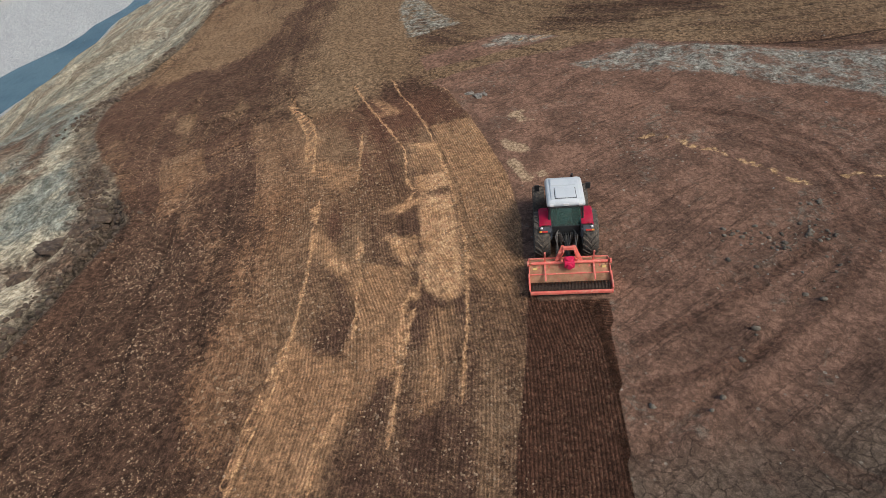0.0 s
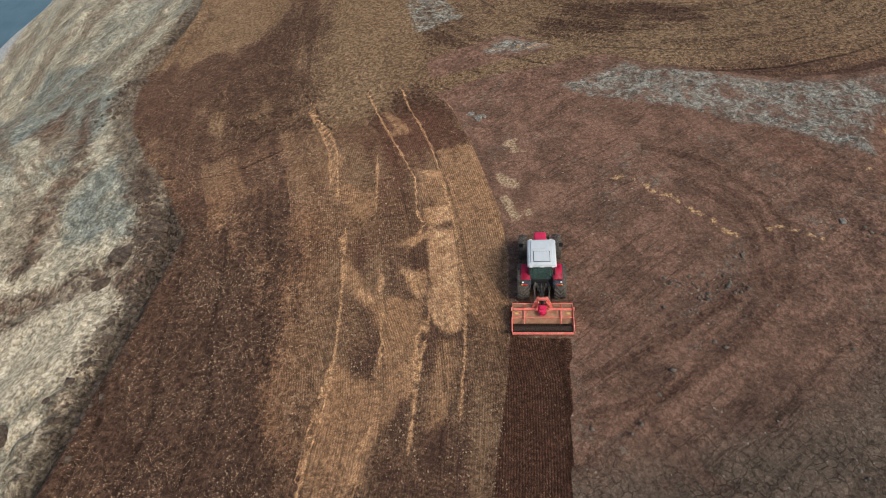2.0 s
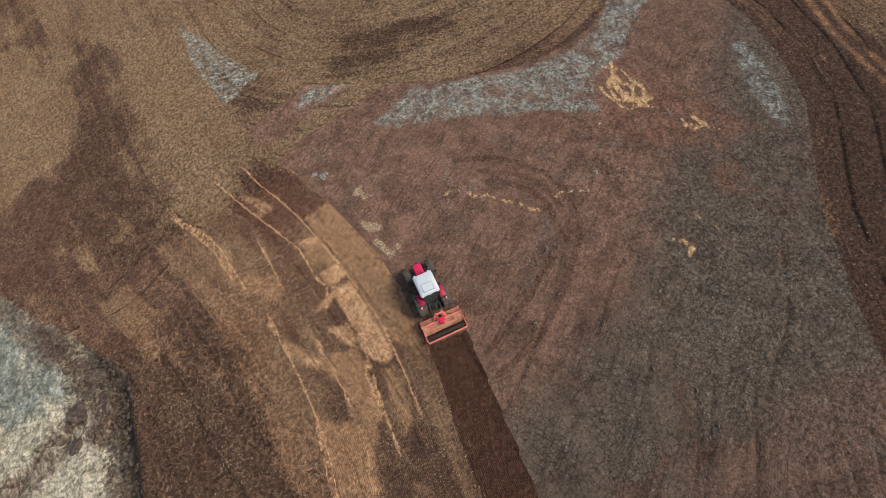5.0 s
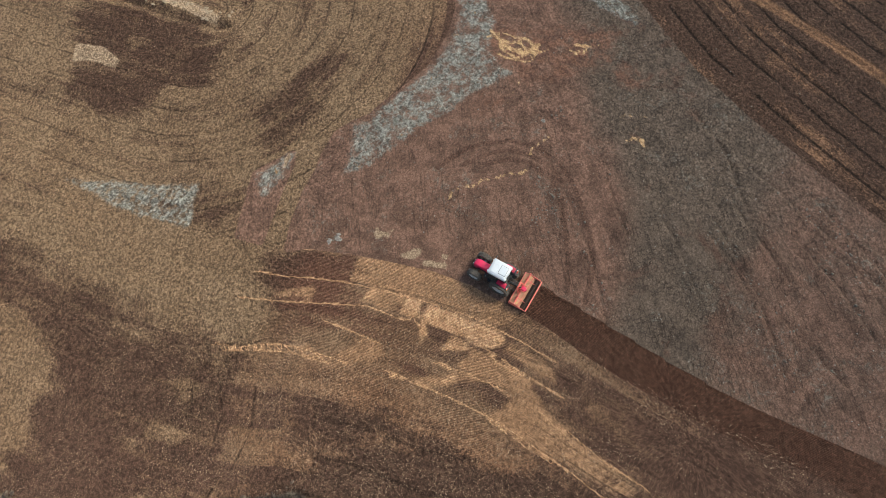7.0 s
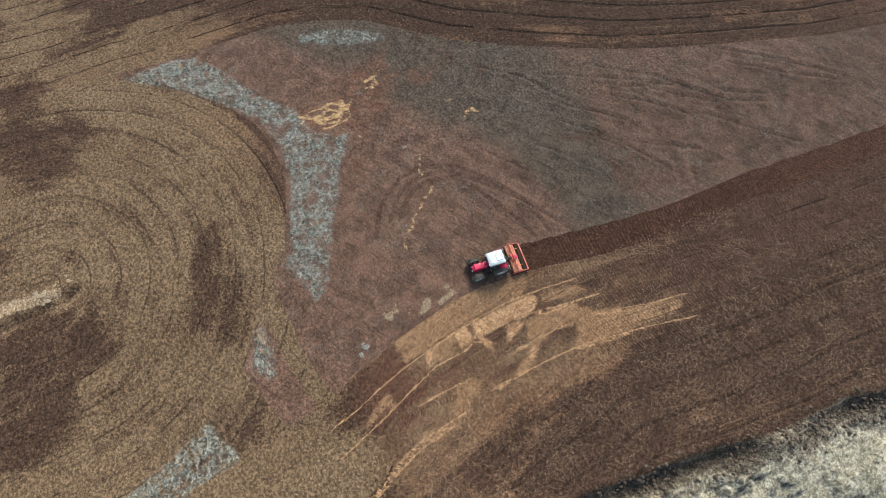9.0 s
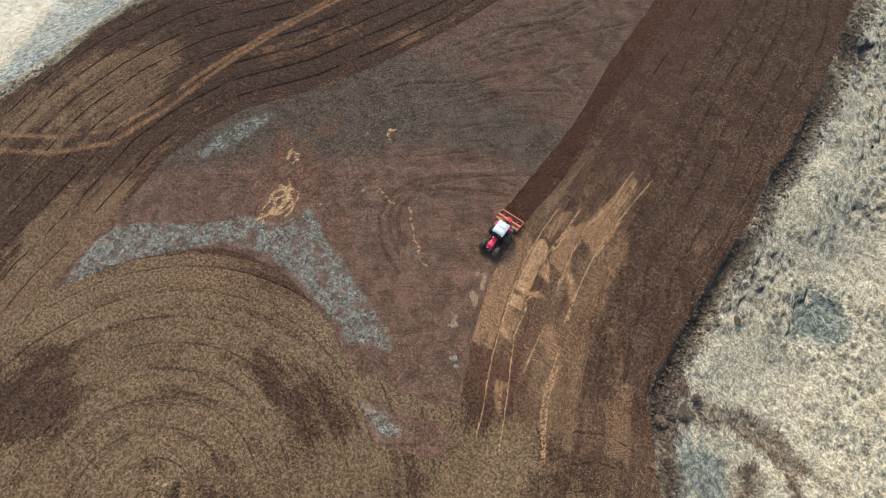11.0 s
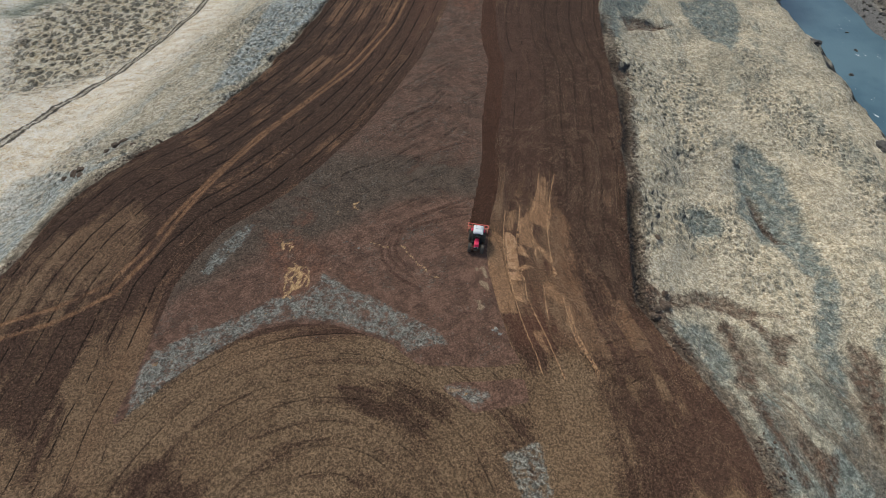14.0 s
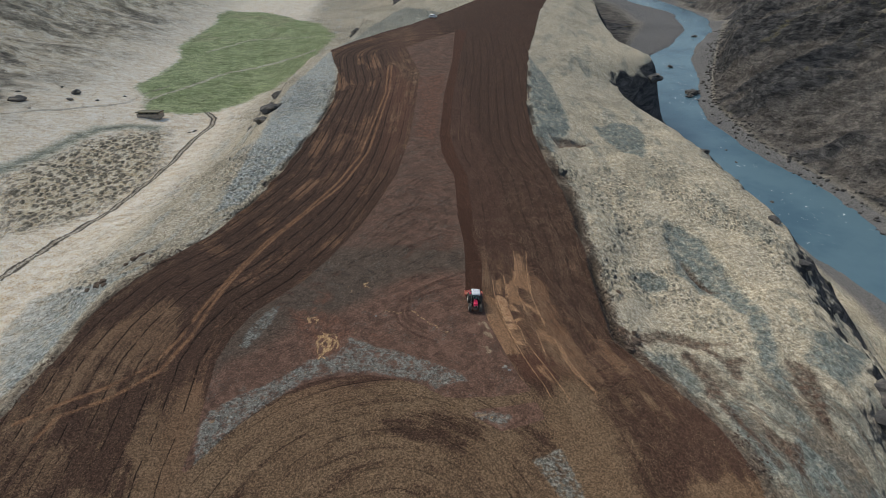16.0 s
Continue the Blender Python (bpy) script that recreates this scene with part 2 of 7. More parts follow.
    # untilled ground: worn heath over reddish, cracked earth
    red_part = n.calc("ADD", n.attr("reddish"), n.calc("MULTIPLY", ragged_far, 0.22))
    ruddy = n.mix(n.span(n.noise(0.5, 6, 0.7, warp=0.6), 0.35, 0.62), (0.130, 0.077, 0.056), (0.222, 0.130, 0.093))
    dull = n.mix(n.span(n.noise(0.7, 7, 0.75, warp=0.5), 0.30, 0.70), (0.094, 0.071, 0.055), (0.172, 0.127, 0.094))
    dull = n.mix(n.calc("MULTIPLY", n.span(n.noise(0.20, 6, 0.7, warp=0.8), 0.54, 0.64), 0.75), dull, (0.135, 0.078, 0.056))
    heath = n.mix(n.span(red_part, 0.25, 0.75), dull, ruddy)
    tufts = n.calc("MULTIPLY", n.span(n.noise(1.3, 7, 0.8, warp=1.2), 0.50, 0.62), n.span(n.noise(0.28, 4), 0.52, 0.62))
    heath = n.mix(n.calc("MULTIPLY", tufts, 0.6), heath, n.mix(grain, (0.085, 0.080, 0.066), (0.30, 0.285, 0.235)))
    bent = n.tree.nodes.new("ShaderNodeVectorMath")
    n.plug(bent.inputs[0], n.where)
    shove = n.tree.nodes.new("ShaderNodeVectorMath")
    shove.operation = "SCALE"
    n.plug(shove.inputs[0], n.noise(1.6, 4, 0.6, color=True))
    n.plug(shove.inputs["Scale"], 0.35)
    n.plug(bent.inputs[1], shove.outputs[0])
    warped = bent.outputs[0]
    cracks = n.span(n.calc("MULTIPLY_ADD", fine, 0.05, n.cells(2.1, "DISTANCE_TO_EDGE", vector=warped)), 0.082, 0.052)
    cracks = n.calc("MAXIMUM", cracks, n.calc("MULTIPLY", n.span(n.calc("MULTIPLY_ADD", fine, 0.04, n.cells(0.9, "DISTANCE_TO_EDGE", vector=warped)), 0.060, 0.034), 0.55))
    cracked = n.calc("MULTIPLY", cracks, n.calc("MULTIPLY", n.span(n.noise(0.3, 5, 0.65), 0.34, 0.52, 0.25, 1.0), n.span(n.attr("reddish"), 0.2, 0.8, 1.0, 0.45)))
    heath = n.mix(n.calc("MULTIPLY", cracked, 0.62), heath, (0.026, 0.018, 0.014))
    cut = n.tree.nodes.new("ShaderNodeSeparateXYZ")
    n.plug(cut.inputs[0], n.where)
    grainwise = n.tree.nodes.new("ShaderNodeCombineXYZ")
    n.plug(grainwise.inputs[0], n.calc("MULTIPLY_ADD", cut.outputs[1], -1.35, n.calc("MULTIPLY", cut.outputs[0], 0.9)))
    n.plug(grainwise.inputs[1], n.calc("MULTIPLY_ADD", cut.outputs[0], 0.13, n.calc("MULTIPLY", cut.outputs[1], 0.09)))
    seam = n.calc("ABSOLUTE", n.calc("SUBTRACT", n.noise(0.45, 6, 0.66, vector=grainwise.outputs[0], warp=0.4), 0.5))
    seams = n.calc("MULTIPLY", n.span(seam, 0.020, 0.006), n.span(n.noise(0.16, 5, 0.65), 0.42, 0.52))
    heath = n.mix(n.calc("MULTIPLY", seams, 0.40), heath, (0.028, 0.020, 0.016))
    groove = n.calc("MULTIPLY", n.span(n.calc("MULTIPLY_ADD", ragged, 0.09, n.attr("groove")), 0.22, 0.06), n.span(n.noise(0.8, 4), 0.36, 0.46, 0.2, 1.0))
    heath = n.mix(n.calc("MULTIPLY", groove, 0.35), heath, (0.020, 0.015, 0.012))
    pebble = n.calc("MULTIPLY", n.span(n.calc("MULTIPLY_ADD", fine, -0.12, n.cells(2.1)), 0.09, 0.03), n.span(n.noise(0.3, 5, 0.7), 0.44, 0.58))
    heath = n.mix(n.calc("MULTIPLY", pebble, 0.75), heath, n.mix(fine, (0.15, 0.135, 0.110), (0.36, 0.325, 0.270)))
    rolled = n.calc("MULTIPLY", inside("arc", 0.06, 0.08), n.span(n.noise(0.6, 4), 0.32, 0.50, 0.35, 1.0))
    heath = n.mix(n.calc("MULTIPLY", rolled, 0.55), heath, n.mix(n.span(n.noise(5.0, 3), 0.42, 0.58), (0.040, 0.024, 0.018), (0.125, 0.066, 0.046)))
    rust = n.mix(n.span(middle, 0.35, 0.62), (0.115, 0.065, 0.048), (0.215, 0.112, 0.074))
    heath = n.mix(n.calc("MULTIPLY", inside("rust", 1.0, 1.3, 2.0), n.span(n.noise(0.8, 6, 0.7), 0.36, 0.56)), heath, rust)

    lichen = n.mix(n.span(n.noise(2.4, 8, 0.82, warp=0.6), 0.36, 0.64), (0.050, 0.050, 0.043), (0.385, 0.382, 0.335))
    lichen = n.mix(n.span(n.noise(0.9, 5, 0.65, warp=0.5), 0.63, 0.70), lichen, (0.30, 0.185, 0.095))
    lichen_at = n.calc("MULTIPLY", inside("grey", 0.22, 0.50, 0.40), n.span(n.noise(0.8, 8, 0.82), 0.43, 0.54, 0.10, 0.92))
    clay = n.mix(n.span(fine, 0.3, 0.7), (0.22, 0.150, 0.096), (0.40, 0.300, 0.205))
    sand = n.mix(n.span(fine, 0.3, 0.7), (0.42, 0.255, 0.125), (0.62, 0.425, 0.235))

    # pasture and heath outside the field
    hump_d = n.calc("MULTIPLY_ADD", n.noise(2.0, 4, 0.7), 0.34, n.cells(1.1, vector=n.stretched(1.0, 0.72, 1.0, 0.35), jitter=0.9))
    small_hump = n.span(hump_d, 0.64, 0.46)
    tussock_d = n.calc("MULTIPLY_ADD", fine, 0.30, n.cells(0.60, vector=n.stretched(1.0, 0.62, 1.0, 0.3), jitter=0.75))
    humped = n.attr("hummocky")
    straw = n.mix(n.span(n.noise(0.9, 7, 0.75, warp=0.5), 0.32, 0.66), (0.36, 0.316, 0.232), (0.63, 0.560, 0.430))
    straw = n.mix(n.calc("MULTIPLY", n.span(n.noise(0.05, 5, 0.6), 0.50, 0.64), 0.75), straw, n.mix(middle, (0.29, 0.255, 0.185), (0.50, 0.445, 0.340)))
    straw = n.mix(n.attr("valley"), straw, n.mix(n.span(n.noise(0.5, 6, 0.7), 0.3, 0.7), (0.70, 0.608, 0.470), (0.90, 0.815, 0.665)))
    mossy = n.mix(n.span(n.noise(1.1, 7, 0.78), 0.34, 0.66), (0.105, 0.128, 0.118), (0.285, 0.318, 0.290))
    mossy = n.mix(n.attr("rim"), mossy, n.mix(n.span(n.noise(1.1, 7, 0.78), 0.34, 0.66), (0.22, 0.245, 0.235), (0.54, 0.570, 0.535)))
    moss_at = n.calc("MAXIMUM", inside("moss", 0.8, 0.8, 1.3), n.calc("MULTIPLY", n.span(n.calc("MULTIPLY_ADD", n.attr("shaded_bank"), 0.06, n.noise(0.13, 8, 0.70, vector=bands.outputs[0], warp=0.5)), 0.53, 0.61), n.span(n.attr("cream"), 0.0, 3.0, 0.0, 0.55)))
    moss_at = n.calc("MULTIPLY", n.calc("MULTIPLY", moss_at, n.attr("mossy")), n.span(n.noise(0.5, 7, 0.75), 0.34, 0.54, 0.25, 1.0))
    straw = n.mix(n.calc("MULTIPLY", inside("cream", 1.5, 1.0, 2.5), 0.7), straw, n.mix(n.span(n.noise(1.2, 6, 0.75), 0.3, 0.7), (0.38, 0.338, 0.258), (0.57, 0.512, 0.402)))
    # north bank darker: its shade put into the colour, along with grey-green growth
    straw = n.mix(n.calc("MULTIPLY", n.attr("shaded_bank"), n.span(n.noise(0.22, 6, 0.7), 0.40, 0.60, 0.10, 0.8)), straw, n.mix(n.span(n.noise(1.0, 7, 0.75), 0.32, 0.66), (0.150, 0.150, 0.118), (0.360, 0.350, 0.285)))
    wild = n.mix(n.calc("MULTIPLY", moss_at, 0.95), straw, mossy)
    wild = n.mix(n.calc("MULTIPLY", n.attr("shaded_bank"), n.span(n.noise(0.25, 7, 0.72, vector=bands.outputs[0]), 0.50, 0.62, 0.05, 0.6)), wild, n.mix(n.span(n.noise(1.3, 6, 0.75), 0.35, 0.65), (0.082, 0.078, 0.060), (0.235, 0.220, 0.172)))
    # dark olive spots on the hummocks, their shadow mixed into the colour
    hump_shade = n.calc("MULTIPLY", n.calc("MULTIPLY", small_hump, humped), n.calc("MULTIPLY", n.attr("heathy"), n.span(n.noise(0.35, 5, 0.7), 0.34, 0.54, 0.4, 1.0)))
    wild = n.mix(n.calc("MULTIPLY", hump_shade, 0.72), wild, n.mix(middle, (0.110, 0.112, 0.092), (0.190, 0.188, 0.155)))
    gully = n.calc("MULTIPLY", n.span(n.noise(0.17, 7, 0.68, vector=bands.outputs[0], warp=0.6), n.span(n.attr("shaded_bank"), 0.0, 1.0, 0.60, 0.50), n.span(n.attr("shaded_bank"), 0.0, 1.0, 0.64, 0.54)), n.attr("mossy"))
    wild = n.mix(n.calc("MULTIPLY", n.calc("MULTIPLY", gully, 0.45), n.span(n.attr("shaded_bank"), 0.0, 1.0, 0.12, 1.0)), wild, n.mix(middle, (0.075, 0.050, 0.036), (0.20, 0.125, 0.080)))
    verge = n.calc("MULTIPLY", n.span(n.calc("MULTIPLY_ADD", ragged_far, 2.2, n.calc("MULTIPLY_ADD", ragged, 0.8, n.attr("field"))), 3.6, 2.0), n.attr("verge"))
    wild = n.mix(n.calc("MULTIPLY", verge, 0.7), wild, n.mix(n.span(n.noise(1.2, 6, 0.72), 0.35, 0.65), (0.060, 0.042, 0.032), (0.20, 0.145, 0.100)))
    bare_soil = n.mix(n.span(n.noise(1.0, 6, 0.7), 0.35, 0.65), (0.055, 0.037, 0.029), (0.160, 0.100, 0.070))
    wild = n.mix(n.calc("MULTIPLY", inside("bare", 0.6, 0.7, 1.0), n.span(n.noise(0.9, 7, 0.75), 0.38, 0.58, 0.40, 0.92)), wild, bare_soil)
    # tussocks: dark spots paint their shadow sides onto the pale grass
    wild = n.mix(n.calc("MULTIPLY", inside("tussock", 6.0, 3.0, 5.0), 0.75), wild, n.mix(n.span(tussock_d, 0.74, 0.50), n.mix(middle, (0.50, 0.420, 0.285), (0.70, 0.610, 0.445)), (0.060, 0.052, 0.032)))
    wild = n.mix(n.calc("MULTIPLY", inside("brook", 3.0, 1.0, 2.5), 0.9), wild, n.mix(middle, (0.20, 0.215, 0.155), (0.40, 0.40, 0.31)))
    wild = n.mix(n.calc("MULTIPLY", n.span(n.attr("brook"), -1.8, -3.3), 0.45), wild, (0.16, 0.180, 0.175))
    green = n.mix(n.span(n.noise(0.08, 6, 0.68), 0.32, 0.68), (0.235, 0.285, 0.135), (0.36, 0.400, 0.215))
    green = n.mix(n.calc("MULTIPLY", n.span(n.noise(0.02, 4), 0.55, 0.66), 0.5), green, (0.33, 0.31, 0.19))
    wild = n.mix(inside("green", 2.0, 1.0, 5.0), wild, green)
    wild = n.mix(n.calc("MULTIPLY", inside("dyke", 0.6, 0.6), 0.8), wild, n.mix(middle, (0.36, 0.33, 0.25), (0.66, 0.60, 0.48)))
    wild = n.mix(n.calc("MULTIPLY", inside("track", 0.5, 0.25), 0.6), wild, n.mix(middle, (0.17, 0.145, 0.11), (0.36, 0.32, 0.25)))
    ruts = n.calc("ABSOLUTE", n.calc("SUBTRACT", n.calc("ABSOLUTE", n.calc("MULTIPLY_ADD", ragged, 0.1, n.attr("track_side"))), 0.85))
    wild = n.mix(n.calc("MULTIPLY", n.span(ruts, 0.50, 0.25), 0.85), wild, n.mix(middle, (0.050, 0.040, 0.032), (0.105, 0.086, 0.066)))

    slope_grass = n.mix(n.span(n.noise(0.05, 7, 0.72, vector=n.stretched(0.35, 1.0, 1.0, 0.5), warp=0.5), 0.40, 0.58), (0.150, 0.130, 0.096), (0.62, 0.54, 0.41))
    slope_grass = n.mix(n.span(n.noise(0.018, 6, 0.7), 0.56, 0.64), slope_grass, (0.060, 0.054, 0.046))
    wild = n.mix(n.calc("MULTIPLY", n.attr("hill"), 0.85), wild, slope_grass)
    # bare rock where it is steep, shingle by the river
    normal = n.tree.nodes.new("ShaderNodeNewGeometry").outputs["Normal"]
    parts = n.tree.nodes.new("ShaderNodeSeparateXYZ")
    n.plug(parts.inputs[0], normal)
    strata = n.noise(0.09, 8, 0.75, vector=n.stretched(1.0, 1.0, 3.0), warp=1.4)
    rock = n.mix(n.span(strata, 0.36, 0.64), (0.026, 0.028, 0.031), (0.118, 0.114, 0.110))
    rock = n.mix(n.calc("MULTIPLY", n.span(n.noise(0.04, 6, 0.7), 0.57, 0.65), 0.6), rock, (0.150, 0.135, 0.070))
    scree = n.mix(n.span(n.noise(0.6, 7, 0.75), 0.35, 0.65), (0.098, 0.090, 0.081), (0.185, 0.168, 0.148))
    shelf = n.calc("MULTIPLY_ADD", ragged_far, 0.07, n.calc("MULTIPLY_ADD", ragged, 0.02, n.attr("buttress")))
    rock = n.mix(n.calc("MULTIPLY", n.span(shelf, 0.15, 0.20), n.attr("gorge")), rock, scree)
    steep = n.span(n.calc("MULTIPLY_ADD", ragged_far, 0.07, parts.outputs["Z"]), 0.80, 0.68)
    wild = n.mix(n.calc("MAXIMUM", steep, n.attr("gorge")), wild, rock)
    shingle = n.mix(n.span(n.noise(1.5, 7, 0.75), 0.3, 0.7), (0.11, 0.108, 0.106), (0.24, 0.235, 0.225))
    # northern flat tinted pale blue-grey: braided water, sky reflection put into the colour
    shingle = n.mix(n.attr("pale_water"), shingle, n.mix(n.span(n.noise(0.8, 7, 0.75), 0.3, 0.7), (0.30, 0.325, 0.345), (0.38, 0.405, 0.425)))
    wild = n.mix(n.attr("shingle"), wild, shingle)

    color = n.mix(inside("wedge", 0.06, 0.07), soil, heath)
    color = n.mix(lichen_at, color, lichen)
    color = n.mix(n.calc("MULTIPLY", inside("clay", 0.08, 0.20), n.span(n.noise(1.3, 6, 0.7), 0.32, 0.46, 0.3, 1.0)), color, clay)
    color = n.mix(n.calc("MULTIPLY", inside("sand", 0.07, 0.24), n.span(n.noise(2.2, 5, 0.7), 0.38, 0.50, 0.30, 1.0)), color, sand)
    outside = n.span(n.calc("MULTIPLY_ADD", ragged, 0.45, n.attr("field")), -0.2, 0.2)
    color = n.mix(outside, color, wild)
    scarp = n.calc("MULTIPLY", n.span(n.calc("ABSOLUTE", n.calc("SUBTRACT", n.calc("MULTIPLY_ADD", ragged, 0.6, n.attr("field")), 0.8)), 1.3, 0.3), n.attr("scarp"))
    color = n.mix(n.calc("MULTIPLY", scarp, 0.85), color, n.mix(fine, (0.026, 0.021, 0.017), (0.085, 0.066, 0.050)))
    # crumbs, light and dark, everywhere
    untilled = inside("wedge", 0.06, 0.07)
    color = n.mix(n.calc("ADD", n.calc("MULTIPLY", n.attr("gorge"), -0.25), n.span(n.attr("olive"), 0.0, 1.0, 0.38, 0.42)), color, n.mix(n.span(fine, 0.38, 0.62), (0.2, 0.2, 0.2), (0.80, 0.80, 0.80)), "OVERLAY")
    color = n.mix(n.calc("ADD", n.calc("MULTIPLY_ADD", outside, -0.15, 0.55), n.calc("MULTIPLY", untilled, -0.28)), color, n.mix(n.span(grain, 0.40, 0.60), (0.14, 0.14, 0.14), (0.86, 0.86, 0.86)), "OVERLAY")
    crumb = n.noise(3.4, 6, 0.76)
    color = n.mix(n.calc("MULTIPLY_ADD", n.calc("ADD", n.calc("MAXIMUM", n.attr("olive"), n.attr("east")), n.calc("MULTIPLY", untilled, n.span(n.attr("reddish"), 0.0, 1.0, -0.5, -0.7))), 0.25, 0.42), color, n.mix(n.span(crumb, 0.40, 0.60), (0.16, 0.16, 0.16), (0.84, 0.84, 0.84)), "OVERLAY")
    wild_lump = n.noise(1.4, 8, 0.82)
    washed = n.noise(0.42, 7, 0.72, vector=n.stretched(0.45, 1.0, 1.0, 0.6), warp=0.4)
    color = n.mix(n.calc("MULTIPLY", n.calc("MAXIMUM", n.attr("valley"), n.attr("hill")), n.calc("MULTIPLY", outside, 0.55)), color, n.mix(n.span(washed, 0.36, 0.60), (0.20, 0.20, 0.20), (0.72, 0.72, 0.72)), "OVERLAY")
    color = n.mix(n.calc("MULTIPLY", outside, n.calc("MULTIPLY", n.span(n.attr("rim"), 0.0, 1.0, 0.42, 0.55), n.span(n.calc("MAXIMUM", n.calc("MAXIMUM", n.attr("gorge"), n.attr("hill")), n.attr("shingle")), 0.0, 1.0, 1.0, 0.2))), color, n.mix(n.span(wild_lump, 0.41, 0.59), (0.16, 0.16, 0.16), (0.80, 0.80, 0.80)), "OVERLAY")
    far_lump = n.noise(0.16, 6, 0.66, vector=n.stretched(1.0, 1.0, 1.6), warp=0.4)
    far_at = n.calc("MULTIPLY", outside, n.calc("MAXIMUM", n.attr("gorge"), n.attr("hill")))
    color = n.mix(n.calc("MULTIPLY", far_at, 0.50), color, n.mix(n.span(far_lump, 0.38, 0.62), (0.2, 0.2, 0.2), (0.80, 0.80, 0.80)), "OVERLAY")

    # relief
    normal0 = n.bump(n.noise(3.2, 5, 0.65), n.calc("ADD", n.span(untilled, 0.0, 1.0, 0.10, 0.05), n.calc("MULTIPLY", n.attr("olive"), 0.10)), 0.9)
    normal1 = n.bump(imprint_full, n.span(untilled, 0.0, 1.0, 0.020, 0.0), 1.0, normal0)
    normal2 = n.bump(n.calc("ADD", n.calc("MULTIPLY", n.cells(6.0), -0.4), crumbs), n.calc("ADD", n.span(outside, 0.0, 1.0, 0.085, 0.12), n.calc("MULTIPLY", untilled, -0.05)), 1.0, normal1)
    normal3 = n.bump(n.noise(1.2, 5, 0.6), n.calc("ADD", n.calc("MULTIPLY", untilled, -0.07), n.span(outside, 0.0, 1.0, 0.16, 0.17)), 0.8, normal2)
    normal4 = n.bump(n.span(hump_d, 0.75, 0.30), n.calc("MULTIPLY", n.calc("MULTIPLY", outside, n.attr("heathy")), n.calc("MULTIPLY", humped, 0.28)), 1.0, normal3)
    normal5 = n.bump(n.span(tussock_d, 0.75, 0.35), n.span(n.attr("tussock"), 4.0, -4.0, 0.0, 0.5), 1.0, normal4)
    normal6 = n.bump(n.calc("MULTIPLY", n.noise(0.11, 7, 0.68, vector=n.stretched(1.0, 1.0, 2.4), warp=0.8), n.calc("MAXIMUM", n.attr("gorge"), n.calc("MULTIPLY", n.attr("hill"), 0.4))), 3.6, 1.0, normal5)
    return n.done(color, 0.93, normal6, Specular_IOR_Level=0.10, Diffuse_Roughness=1.0)


LAND = land_material()


def simple(name, dark, light, scale=6.0, rough=0.6, metal=0.0, bump=0.0, wear=None, **more):
    """Two-tone surface with grain at two scales; wear: a third colour in worn or dusty patches."""
    n = Nodes(name)
    a = n.noise(scale, 5, 0.6)
    b = n.noise(scale * 9, 3, 0.6)
    color = n.mix(n.span(n.calc("ADD", n.calc("MULTIPLY", a, 0.7), n.calc("MULTIPLY", b, 0.3)), 0.35, 0.65), dark, light)
    if wear:
        color = n.mix(n.span(n.noise(scale * 1.7, 6, 0.7, warp=0.5), 0.52, 0.66), color, wear)
    return n.done(color, n.span(b, 0.3, 0.7, rough - 0.08, rough + 0.08), n.bump(b, bump, 0.8) if bump else None, metal, **more)


def water_material():
    n = Nodes("river_water")
    depth = n.noise(0.03, 4, 0.6)
    color = n.mix(n.span(depth, 0.35, 0.65), (0.058, 0.115, 0.155), (0.095, 0.165, 0.205))
    foam_at = n.calc("MULTIPLY", n.span(n.noise(0.5, 5, 0.75, vector=n.stretched(1.0, 0.5, 1.0)), 0.63, 0.68), n.span(n.noise(0.02, 3), 0.5, 0.6))
    color = n.mix(foam_at, color, (0.7, 0.74, 0.75))
    wave = n.noise(0.6, 5, 0.65, vector=n.stretched(1.0, 0.6, 1.0))
    return n.done(color, n.span(foam_at, 0.0, 1.0, 0.16, 0.7), n.bump(wave, 0.35, 0.5), IOR=1.33)


WATER = water_material()


# ---- the lie of the land: cross-sections from west to east, strung along y ----
STATIONS = [-900, -600, -450, -363, -300, -260, -221, -200, -184, -172, -160, -140, -118, -100, -80, -50, -25, -8, 2, 10, 18, 26, 29, 33, 40, 46, 52, 64, 83, 110, 131, 160, 260, 600]


def along(ys, vs):
    return np.interp(STATIONS, ys, vs)


LINES = []
# far plateau west of the gorge
LINES.append((along([-900, 600], [-900, -900]), along([-900, 600], [60, 40])))
LINES.append((along([-900, -450, -300, -220, 0, 160, 600], [-470, -400, -292, -262, -250, -240, -240]), along([-900, -300, 0, 130, 260], [-4, 0, 4, -10, -8])))
# dark wall of the gorge: brow, ledge, foot
LINES.append((along([-900, -450, -300, -220, -100, 0, 160, 600], [-440, -370, -262, -238, -222, -214, -205, -205]), along([-900, -300, 0, 130, 260], [-16, -13, -10, -22, -20])))
LINES.append((along([-900, -450, -300, -220, -100, 0, 110, 160, 600], [-400, -330, -225, -197, -188, -182, -165, -165, -165]), along([-900, -300, 0, 130, 260], [-34, -31, -28, -38, -36])))
LINES.append((along([-900, -450, -355, -276, -220, -159, -100, 0, 80, 110, 160, 600], [-340, -300, -243, -199, -170, -161, -165, -163, -150, -140, -136, -136]), along([-900, 600], [-43.4, -43.2])))
# water's far edge
LINES.append((along([-900, -533, -441, -355, -276, -188, -150, -65, 0, 60, 110, 131, 152, 200, 600], [-335, -305, -282, -230, -187, -153, -151, -156, -150, -135, -112, -107, -99, -91, -80]), along([-900, 600], [-44.9, -44.9])))
